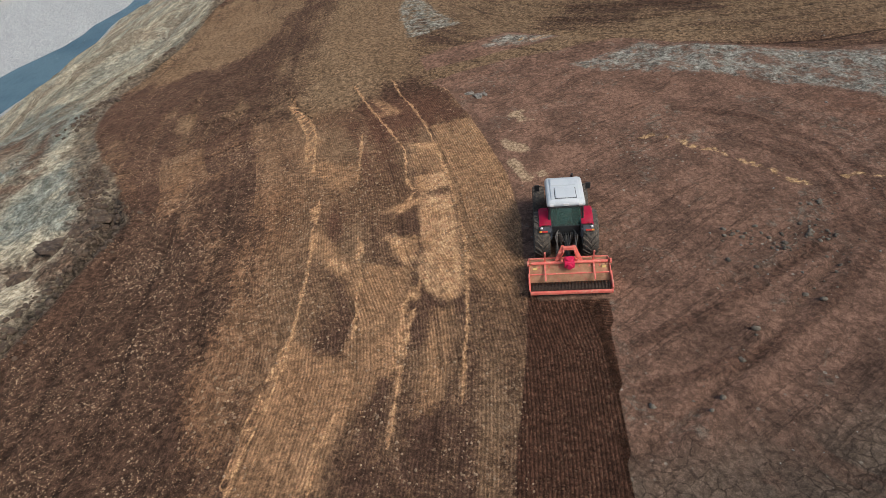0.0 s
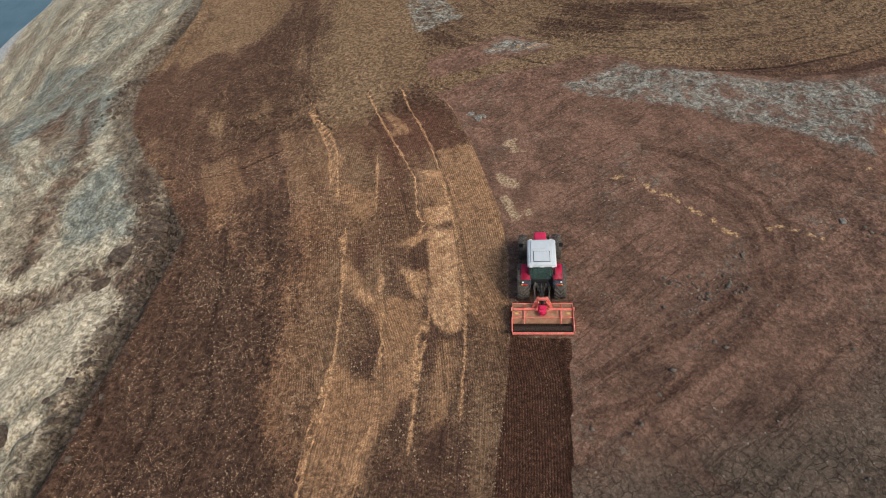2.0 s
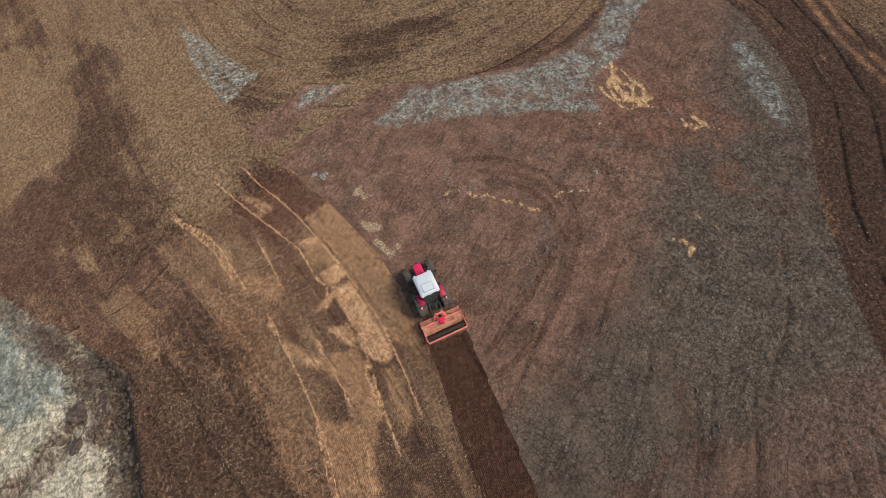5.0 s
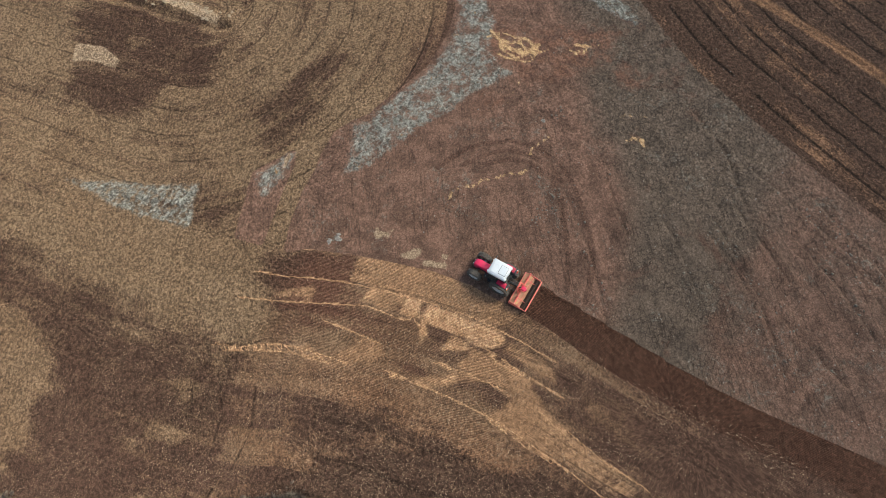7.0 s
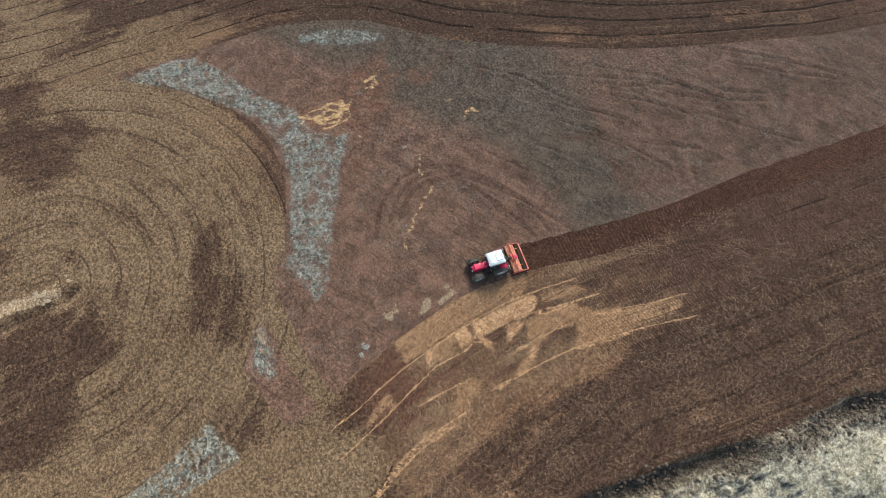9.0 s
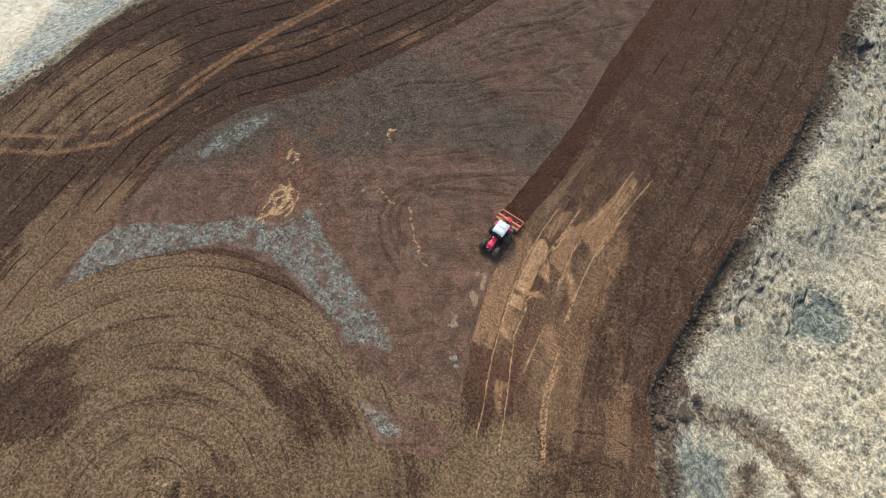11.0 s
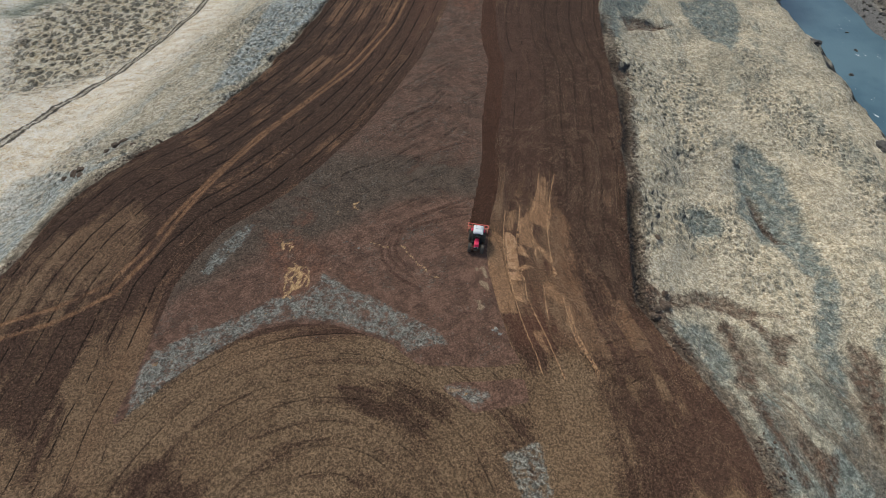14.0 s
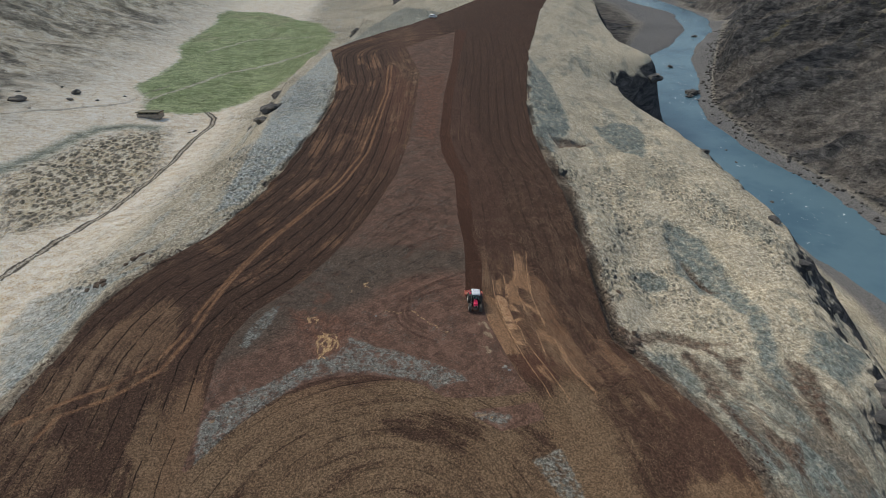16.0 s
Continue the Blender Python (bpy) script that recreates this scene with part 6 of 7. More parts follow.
TURF = simple("shed_turf_roof", (0.085, 0.085, 0.060), (0.165, 0.155, 0.110), 1.2, 0.95, 0.0, 0.06)
PLANK = simple("shed_boards", (0.35, 0.33, 0.30), (0.55, 0.52, 0.47), 3.0, 0.85, 0.0, 0.01)
DOORWAY_SHADE = simple("doorway_shade", (0.010, 0.010, 0.010), (0.022, 0.020, 0.018), 2.0, 0.9)


def glass_material():
    n = Nodes("cab_glass")
    return n.done(n.mix(n.noise(3.0), (0.44, 0.60, 0.57), (0.52, 0.68, 0.64)), 0.05, Transmission_Weight=0.92, IOR=1.12, Specular_IOR_Level=0.6)


GLASS = glass_material()


def part(name, bm, material, parent, label="", smooth_faces=False):
    """One mesh object under a thing or a part; the bmesh is in the parent thing's own space."""
    mesh = bpy.data.meshes.new(name)
    bmesh.ops.recalc_face_normals(bm, faces=bm.faces)
    bm.to_mesh(mesh)
    bm.free()
    if smooth_faces:
        mesh.polygons.foreach_set("use_smooth", [True] * len(mesh.polygons))
    mesh.materials.append(material)
    ob = new(name, mesh)
    ob.parent = parent
    if label:
        tagged(ob, label)
    return ob


def thing(name, label, category, group="", at=None):
    ob = new(name)
    ob.empty_display_size = 0.2
    if at is not None:
        ob.matrix_world = at
    return tagged(ob, label, category, group)


def box(bm, size, at, turn=(0, 0, 0), bevel=0.02, taper=None):
    """A bevelled box; taper: how far the top shrinks in x and y."""
    made = bmesh.ops.create_cube(bm, size=1.0)["verts"]
    for v in made:
        if taper and v.co.z > 0:
            v.co.x *= taper[0]
            v.co.y *= taper[1]
        v.co = Vector((v.co.x * size[0], v.co.y * size[1], v.co.z * size[2]))
    if bevel:
        edges = list({e for v in made for e in v.link_edges})
        done = bmesh.ops.bevel(bm, geom=edges, offset=min(bevel, 0.45 * min(size)), segments=2, affect="EDGES", profile=0.6)
        made = list({v for f in done["faces"] for v in f.verts} | {v for v in made if v.is_valid})
    bmesh.ops.transform(bm, matrix=pose(*at, *turn), verts=made)
    return bm


def rod(bm, a, b, r, sides=12, r2=None):
    a, b = Vector(a), Vector(b)
    m = Matrix.Translation((a + b) / 2) @ (b - a).to_track_quat("Z", "Y").to_matrix().to_4x4()
    bmesh.ops.create_cone(bm, cap_ends=True, segments=sides, radius1=r, radius2=r if r2 is None else r2, depth=(b - a).length, matrix=m)
    return bm


def hose(bm, points, r, sides=8):
    """A bent tube through points, eased."""
    path = []
    for k in range(len(points) - 1):
        p = [Vector(points[max(0, min(len(points) - 1, k + j))]) for j in (-1, 0, 1, 2)]
        for s in np.linspace(0, 1, 6, endpoint=k == len(points) - 2):
            path.append(0.5 * (2 * p[1] + (p[2] - p[0]) * s + (2 * p[0] - 5 * p[1] + 4 * p[2] - p[3]) * s * s + (3 * p[1] - p[0] - 3 * p[2] + p[3]) * s**3))
    rings = []
    for k, c in enumerate(path):
        way = (path[min(k + 1, len(path) - 1)] - path[max(k - 1, 0)]).normalized()
        side = way.cross(Vector((0.13, 0.31, 0.94))).normalized()
        up = side.cross(way)
        rings.append([bm.verts.new(c + r * (math.cos(a) * side + math.sin(a) * up)) for a in np.linspace(0, 2 * math.pi, sides, endpoint=False)])
    for q, w in zip(rings, rings[1:]):
        for k in range(sides):
            bm.faces.new((q[k], q[(k + 1) % sides], w[(k + 1) % sides], w[k]))
    return bm


def lathe(bm, profile, sides, at=(0, 0, 0)):
    """A body turned about the x axis from (x, radius) pairs."""
    rings = [[bm.verts.new((at[0] + x, at[1] + r * math.cos(a), at[2] + r * math.sin(a))) for a in np.linspace(0, 2 * math.pi, sides, endpoint=False)] for x, r in profile]
    for q, w in zip(rings, rings[1:]):
        for k in range(sides):
            bm.faces.new((q[k], q[(k + 1) % sides], w[(k + 1) % sides], w[k]))
    return bm


def slab(bm, outline, thick, m):
    """A flat plate with an outline in its own x, y, put in place by m."""
    low = [bm.verts.new(m @ Vector((x, y, -thick / 2))) for x, y in outline]
    top = [bm.verts.new(m @ Vector((x, y, thick / 2))) for x, y in outline]
    bm.faces.new(low[::-1])
    bm.faces.new(top)
    for k in range(len(outline)):
        j = (k + 1) % len(outline)
        bm.faces.new((low[k], low[j], top[j], top[k]))
    return bm


# ---- the tractor ----
def wheel(parent, x, y, radius, width, lugs, front):
    """Hub with rim and lugged tyre; x is the wheel's middle."""
    side = 1 if x > 0 else -1
    hub = part("wheel", rod(bmesh.new(), (x - 0.20 * side, y, radius), (x + 0.14 * side, y, radius), 0.17 * radius, 16), IRON, parent, "dusty wheel hub")
    bm, h = bmesh.new(), width / 2
    rim = radius * 0.60
    lathe(bm, [(-h * 0.75, rim * 1.02), (-h * 0.70, rim * 0.94), (-h * 0.1, rim * 0.80), (0.12 * h * side, rim * 0.75), (0.15 * h * side, rim * 0.25), (0.35 * h * side, rim * 0.10)], 28, (x, y, radius))
    lathe(bm, [(h * 0.75, rim * 1.02), (h * 0.70, rim * 0.94), (h * 0.1, rim * 0.80)], 28, (x, y, radius))
    part("rim", bm, RIM, hub, "pale grey steel rim", True)
    bm = bmesh.new()
    lathe(bm, [(-h * 0.78, rim), (-h * 0.98, rim * 1.12), (-h, radius * 0.80), (-h * 0.93, radius * 0.90), (-h * 0.55, radius * 0.945), (0, radius * 0.955), (h * 0.55, radius * 0.945), (h * 0.93, radius * 0.90), (h, radius * 0.80), (h * 0.98, rim * 1.12), (h * 0.78, rim)], 44, (x, y, radius))
    # chevron lugs
    step = 2 * math.pi / lugs
    for k in range(lugs):
        for s in (-1, 1):
            a0 = (k + (0.25 if s > 0 else -0.25)) * step
            rows = []
            for u, turn in ((0.02, 0.0), (0.40, -0.55), (0.80, -0.95), (1.0, -1.05)):
                a, edge = a0 + turn * step, u * h * s
                rad = radius * (0.955 - 0.05 * u**3)
                rows.append([(edge, a - 0.15 * step, rad - 0.01), (edge, a - 0.12 * step, radius * (1.0 - 0.05 * u**3)), (edge, a + 0.12 * step, radius * (1.0 - 0.05 * u**3)), (edge, a + 0.15 * step, rad - 0.01)])
            vs = [[bm.verts.new((x + e, y + r * math.cos(a), radius + r * math.sin(a))) for e, a, r in row] for row in rows]
            for q, w in zip(vs, vs[1:]):
                for j in range(3):
                    bm.faces.new((q[j], q[j + 1], w[j + 1], w[j]))
            bm.faces.new(vs[0])
            bm.faces.new(vs[-1][::-1])
    part("tyre", bm, RUBBER, hub, "lugged tyre caked with soil")


def tractor(at):
    t = thing("tractor", "red tractor with white cab roof and soil-caked tyres", "tractor", at=at)
    for s in (-1, 1):
        wheel(t, 0.94 * s, -0.20, 0.95, 0.62, 20, False)
        wheel(t, 0.92 * s, 2.32, 0.70, 0.48, 18, True)
    bm = bmesh.new()
    box(bm, (0.52, 2.9, 0.46), (0, 1.10, 0.85), bevel=0.05)
    box(bm, (0.70, 0.8, 0.55), (0, -0.05, 0.92), bevel=0.06)
    rod(bm, (-0.64, -0.12, 0.92), (0.64, -0.12, 0.92), 0.17, 16)
    rod(bm, (-0.66, 2.32, 0.70), (0.66, 2.32, 0.70), 0.11, 14)
    box(bm, (0.55, 0.34, 0.42), (0, 2.62, 0.80), bevel=0.04)
    part("chassis", bm, IRON, t, "dark iron chassis and axles")
    for s in (-1, 1):
        tank = part("fuel_tank", box(bmesh.new(), (0.30, 0.95, 0.42), (0.50 * s, 1.05, 0.92), bevel=0.06), BLACK, t, "black fuel tank")
        bm = bmesh.new()
        for k in range(3):
            box(bm, (0.26, 0.26, 0.03), (0.66 * s, 0.98, 0.44 + 0.24 * k), bevel=0.008)
        box(bm, (0.02, 0.26, 0.56), (0.54 * s, 0.98, 0.66), bevel=0.004)
        part("cab_step", bm, BLACK, tank, "black cab steps")
    bm = bmesh.new()
    box(bm, (0.74, 1.40, 0.66), (0, 1.90, 1.36), bevel=0.09, taper=(0.86, 0.97))
    box(bm, (0.66, 0.26, 0.42), (0, 2.65, 1.26), bevel=0.08, taper=(0.86, 0.75))
    hood = part("hood", bm, RED, t, "long red engine hood", True)
    part("grille", box(bmesh.new(), (0.56, 0.04, 0.40), (0, 2.795, 1.22), bevel=0.02), BLACK, hood, "black front grille")
    for s in (-1, 1):
        part("side_vent", box(bmesh.new(), (0.012, 0.9, 0.24), (0.372 * s, 1.85, 1.26), bevel=0.004), BLACK, hood, "black side vent")
    for s in (-1, 1):
        part("headlamp", box(bmesh.new(), (0.17, 0.03, 0.10), (0.20 * s, 2.82, 1.34), bevel=0.012), LAMP_CLEAR, hood, "clear headlamp")
    bm = bmesh.new()
    rod(bm, (0.40, 1.55, 1.30), (0.40, 1.55, 2.50), 0.055, 14)
    rod(bm, (0.40, 1.55, 1.70), (0.40, 1.55, 2.15), 0.085, 14)
    rod(bm, (0.40, 1.55, 2.50), (0.40, 1.47, 2.66), 0.05, 12)
    part("exhaust", bm, BLACK, t, "black upright exhaust pipe")
    # cab: posts, roof, glass
    posts = {"a": (0.62, 1.22, 0.58, 1.05), "b": (0.72, 0.42, 0.70, 0.35), "c": (0.68, -0.52, 0.62, -0.48)}
    bm = bmesh.new()
    for s in (-1, 1):
        for bx, by, tx, ty in posts.values():
            rod(bm, (bx * s, by, 1.15), (tx * s, ty, 2.52), 0.042, 8)
        rod(bm, (0.62 * s, 1.22, 1.18), (0.68 * s, -0.52, 1.18), 0.045, 8)
        rod(bm, (0.58 * s, 1.05, 2.50), (0.62 * s, -0.48, 2.50), 0.04, 8)
    for y0, w0, z0 in ((1.22, 0.62, 1.18), (-0.52, 0.68, 1.18), (1.05, 0.58, 2.50), (-0.48, 0.62, 2.50), (-0.52, 0.67, 1.58)):
        rod(bm, (-w0, y0, z0), (w0, y0, z0), 0.035, 8)
    box(bm, (1.30, 1.70, 0.10), (0, 0.35, 1.10), bevel=0.02)
    box(bm, (1.28, 0.05, 0.40), (0, -0.50, 1.38), bevel=0.02)
    cab = part("cab_frame", bm, BLACK, t, "dark cab posts and floor")
    bm = bmesh.new()
    box(bm, (1.52, 1.76, 0.22), (0, 0.36, 2.64), bevel=0.09, taper=(0.90, 0.92))
    box(bm, (1.16, 1.42, 0.06), (0, 0.36, 2.755), bevel=0.03, taper=(0.96, 0.96))
    roof = part("roof", bm, WHITE, t, "white moulded cab roof", True)
    bm = bmesh.new()
    box(bm, (0.78, 0.62, 0.05), (0, 0.02, 2.795), bevel=0.03)
    part("roof_hatch", bm, WHITE, roof, "white roof hatch")
    part("hatch_seal", box(bmesh.new(), (0.83, 0.67, 0.03), (0, 0.02, 2.782), bevel=0.01), NAVY, roof, "dark seal round the hatch")
    part("front_panel", box(bmesh.new(), (0.98, 0.42, 0.035), (-0.04, 0.74, 2.79), bevel=0.015), WHITE, roof, "raised white front panel")
    part("roof_sign", box(bmesh.new(), (0.22, 0.03, 0.10), (0, -0.53, 2.64), bevel=0.01), LAMP_CLEAR, roof, "small pale plate over the rear window")
    for s in (-1, 1):
        part("work_lamp", box(bmesh.new(), (0.15, 0.05, 0.09), (0.55 * s, -0.525, 2.62), bevel=0.015), LAMP_CLEAR, roof, "clear work lamp")
        part("front_lamp", box(bmesh.new(), (0.15, 0.05, 0.09), (0.52 * s, 1.245, 2.62), bevel=0.015), LAMP_CLEAR, roof, "clear front lamp")
    def pane(a, b, c, d):
        bm = bmesh.new()
        low = [bm.verts.new(p) for p in (a, b, c, d)]
        f = bm.faces.new(low)
        bmesh.ops.solidify(bm, geom=[f], thickness=0.008)
        return part("window", bm, GLASS, t, "greenish cab glass")
    pane((-0.62, -0.528, 1.60), (0.62, -0.528, 1.60), (0.56, -0.495, 2.46), (-0.56, -0.495, 2.46))
    pane((-0.56, 1.21, 1.74), (0.56, 1.21, 1.74), (0.53, 1.065, 2.46), (-0.53, 1.065, 2.46))
    for s in (-1, 1):
        pane((0.63 * s, 1.15, 1.24), (0.725 * s, 0.47, 1.24), (0.70 * s, 0.40, 2.46), (0.585 * s, 1.00, 2.46))
        pane((0.725 * s, 0.37, 1.24), (0.69 * s, -0.47, 1.24), (0.63 * s, -0.43, 2.46), (0.705 * s, 0.30, 2.46))
    bm = bmesh.new()
    box(bm, (0.52, 0.50, 0.16), (0, 0.10, 1.52), bevel=0.05)
    box(bm, (0.50, 0.14, 0.62), (0, -0.17, 1.86), (8, 0, 0), bevel=0.06)
    box(bm, (0.30, 0.30, 0.36), (0, 0.10, 1.30), bevel=0.03)
    part("seat", bm, SEAT, t, "empty green-grey driver seat")
    bm = bmesh.new()
    bmesh.ops.create_circle(bm, segments=20, radius=0.20, matrix=pose(0, 0.72, 1.92, 55, 0, 0))
    rim_edge = [v.co.copy() for v in bm.verts]
    bm.free()
    bm = bmesh.new()
    for a, b in zip(rim_edge, rim_edge[1:] + rim_edge[:1]):
        rod(bm, a, b, 0.015, 6)
    rod(bm, (0, 0.72, 1.92), (0, 0.95, 1.45), 0.03, 8)
    box(bm, (0.60, 0.22, 0.40), (0, 1.02, 1.40), bevel=0.04)
    part("steering_wheel", bm, BLACK, t, "black steering wheel and console")
    # fenders
    for s in (-1, 1):
        bm = bmesh.new()
        rows = []
        for a in np.radians(np.arange(80, 133, 6)):
            y, z = 1.08 * math.cos(a) - 0.06, 0.95 + 1.08 * math.sin(a)
            rows.append([bm.verts.new((e * s, y, z - d)) for e, d in ((0.58, 0.0), (0.64, -0.015), (0.96, -0.015), (1.04, 0.05))])
        for q, w in zip(rows, rows[1:]):
            for j in range(3):
                bm.faces.new((q[j], q[j + 1], w[j + 1], w[j]))
        bmesh.ops.solidify(bm, geom=bm.faces[:], thickness=0.03)
        fender = part("fender", bm, RED, t, "crimson rear fender", True)
        bm = bmesh.new()
        box(bm, (0.42, 0.10, 0.24), (0.83 * s, -0.84, 1.68), (-42, 0, 0), bevel=0.03)
        box(bm, (0.10, 0.80, 0.50), (0.60 * s, -0.50, 1.46), bevel=0.04)
        part("fender_panel", bm, NAVY, fender, "dark blue-black fender panel")
        part("tail_lamp", box(bmesh.new(), (0.22, 0.03, 0.07), (0.84 * s, -0.925, 1.66), (-42, 0, 0), bevel=0.01), LAMP_RED, fender, "red tail lamp")
        part("indicator", box(bmesh.new(), (0.10, 0.03, 0.07), (1.00 * s, -0.925, 1.66), (-42, 0, 0), bevel=0.01), LAMP_AMBER, fender, "amber indicator")
        part("reversing_lamp", rod(bmesh.new(), (0.96 * s, -0.84, 1.80), (0.96 * s, -0.90, 1.77), 0.05, 12), LAMP_CLEAR, fender, "round clear lamp")
    # mirrors
    for s in (-1, 1):
        bm = bmesh.new()
        rod(bm, (0.60 * s, 1.12, 2.30), (1.00 * s, 1.20, 2.34), 0.016, 6)
        box(bm, (0.20, 0.06, 0.30), (1.03 * s, 1.20, 2.24), bevel=0.02)
        part("mirror", bm, BLACK, t, "black wing mirror on an arm")
    # rear linkage
    for s in (-1, 1):
        bm = bmesh.new()
        rod(bm, (0.30 * s, -0.20, 0.62), (0.44 * s, -1.58, 0.56), 0.035, 8)
        rod(bm, (0.40 * s, -1.05, 0.57), (0.34 * s, -0.58, 1.34), 0.036, 8)
        rod(bm, (0.22 * s, -0.30, 1.16), (0.30 * s, -0.55, 1.22), 0.04, 8)
        part("lift_arm", bm, IRON, t, "dark lift arm")
        bm = rod(bmesh.new(), (0.16 * s, -0.55, 0.60), (0.26 * s, -0.62, 1.30), 0.05, 10)
        rod(bm, (0.18 * s, -0.57, 0.85), (0.25 * s, -0.61, 1.22), 0.062, 10)
        part("lift_cylinder", bm, IRON, t, "grey lift cylinder")
        bm = hose(bmesh.new(), [(0.30 * s, -0.58, 1.42), (0.42 * s, -0.85, 1.30), (0.34 * s, -1.15, 0.95), (0.42 * s, -1.50, 0.85)], 0.018)
        part("stay_chain", bm, IRON, t, "grey stay chain")
    bm = rod(bmesh.new(), (0, -0.40, 1.10), (0, -1.50, 1.30), 0.030, 8)
    rod(bm, (0, -0.70, 1.155), (0, -1.15, 1.235), 0.045, 10)
    part("top_link", bm, IRON, t, "threaded top link")
    bm = bmesh.new()
    box(bm, (0.44, 0.14, 0.40), (0, -0.38, 1.00), bevel=0.03)
    part("drawbar", box(bmesh.new(), (0.10, 0.60, 0.06), (0, -0.55, 0.48), bevel=0.01), IRON, t, "short iron drawbar")
    for k in range(4):
        rod(bm, (-0.12 + 0.08 * k, -0.42, 1.18), (-0.12 + 0.08 * k, -0.52, 1.18), 0.028, 8)
    part("valve_block", bm, IRON, t, "hydraulic valve block")
    for k in range(5):
        x = -0.18 + 0.085 * k
        part("hose", hose(bmesh.new(), [(x, -0.50, 1.18), (x * 1.1, -0.72, 1.34), (x * 0.6, -1.15, 1.30), (x * 0.4, -1.50, 1.34)], 0.014), BLACK if k % 2 else IRON, t, "hydraulic hose")
    return t


def rotary_tiller(at):
    t = thing("rotary_tiller", "coral-red rotary tiller with soil-clogged packer roller", "rotary tiller", at=at)
    half = 1.50
    bm = bmesh.new()
    profile = [(-1.02, 0.46), (-1.08, 0.74), (-1.52, 0.82), (-1.86, 0.66), (-2.06, 0.40)]
    rows = [[bm.verts.new((x, y, z)) for y, z in profile] for x in np.linspace(-half, half, 13)]
    for q, w in zip(rows, rows[1:]):
        for j in range(len(profile) - 1):
            bm.faces.new((q[j], q[j + 1], w[j + 1], w[j]))
    bmesh.ops.solidify(bm, geom=bm.faces[:], thickness=0.035)
    part("deck", bm, DUSTY, t, "dusty tan-red deck over the tines")
    for x in np.linspace(-half + 0.36, half - 0.36, 7):
        part("deck_rib", box(bmesh.new(), (0.04, 0.30, 0.05), (x, -1.50, 0.795), (15, 0, 0), bevel=0.01), CORAL, t)
    part("deck_edge", rod(rod(bmesh.new(), (-half, -1.06, 0.74), (half, -1.06, 0.74), 0.03, 8), (-half, -1.88, 0.665), (half, -1.88, 0.665), 0.028, 8), CORAL, t, "bright red deck edge")
    part("cross_tube", rod(bmesh.new(), (-half + 0.05, -1.52, 0.92), (half - 0.05, -1.52, 0.92), 0.062, 14), CORAL, t, "red tube along the top")
    bm = bmesh.new()
    for s in (-1, 1):
        box(bm, (0.06, 0.10, 0.86), (0.30 * s, -1.30, 1.02), (18, -14 * s, 0), bevel=0.015)
        box(bm, (0.07, 0.62, 0.07), (0.26 * s, -1.55, 1.08), (-32, 0, 10 * s), bevel=0.015)
    box(bm, (0.42, 0.10, 0.16), (0, -1.20, 1.36), bevel=0.02)
    box(bm, (1.02, 0.09, 0.10), (0, -1.30, 0.62), bevel=0.015)
    for s in (-1, 1):
        slab(bm, [(0.16 * s, 1.42), (0.27 * s, 1.42), (0.58 * s, 0.74), (0.40 * s, 0.74)], 0.05, Matrix(((1, 0, 0, 0), (0, 0.35, 1, -1.62), (0, 1, 0, 0), (0, 0, 0, 1))))
    part("headstock", bm, CORAL, t, "coral-red headstock")
    bm = bmesh.new()
    box(bm, (0.40, 0.42, 0.30), (0, -1.62, 1.00), bevel=0.07)
    rod(bm, (0, -1.80, 1.00), (0, -1.92, 1.00), 0.10, 14)
    rod(bm, (0, -1.62, 1.12), (0, -1.62, 1.20), 0.13, 16)
    for a in range(6):
        rod(bm, (0.105 * math.cos(a), -1.62 + 0.105 * math.sin(a), 1.19), (0.105 * math.cos(a), -1.62 + 0.105 * math.sin(a), 1.22), 0.014, 6)
    part("gearbox", bm, RED, t, "bright red gearbox")
    part("drive_shaft", rod(rod(bmesh.new(), (0, -0.20, 0.70), (0, -1.45, 0.98), 0.055, 12), (0, -0.30, 0.72), (0, -1.30, 0.94), 0.078, 12), BLACK, t, "black guarded drive shaft")
    for s in (-1, 1):
        bm = slab(bmesh.new(), [(-0.98, 0.16), (-0.98, 0.70), (-1.30, 0.88), (-1.75, 0.84), (-2.10, 0.62), (-2.62, 0.50), (-2.62, 0.36), (-2.05, 0.16)], 0.03, Matrix(((0, 0, 1, (half + 0.02) * s), (1, 0, 0, 0), (0, 1, 0, 0), (0, 0, 0, 1))))
        rod(bm, ((half + 0.02) * s, -1.52, 0.92), ((half + 0.09) * s, -1.52, 0.92), 0.10, 12)
        part("end_plate", bm, CORAL, t, "red end plate")
        bm = bmesh.new()
        box(bm, (0.07, 0.07, 1.02), (0.92 * s, -1.44, 1.02), (16, 0, 0), bevel=0.012)
        box(bm, (0.06, 0.80, 0.06), (0.92 * s, -1.86, 0.78), (18, 0, 0), bevel=0.012)
        part("roller_brace", bm, CORAL, t, "red adjusting brace")
        bm = box(bmesh.new(), (0.05, 0.74, 0.11), ((half + 0.045) * s, -2.22, 0.60), (14, 0, 0), bevel=0.012)
        part("roller_arm", bm, CORAL, t, "red roller arm")
        part("sticker", box(bmesh.new(), (0.15, 0.09, 0.006), (1.30 * s, -1.70, 0.795), (30, 0, 0), bevel=0.002), YELLOW, t, "yellow warning sticker")
    part("roller_core", rod(bmesh.new(), (-half + 0.02, -2.30, 0.27), (half - 0.02, -2.30, 0.27), 0.185, 22), EARTHY, t, "soil-caked roller drum")
    ring = bmesh.new()
    for k in range(14):
        a = 2 * math.pi * k / 14
        box(ring, (0.03, 0.085, 0.055), (0, 0.225 * math.cos(a), 0.225 * math.sin(a)), (math.degrees(a), 0, 0), bevel=0)
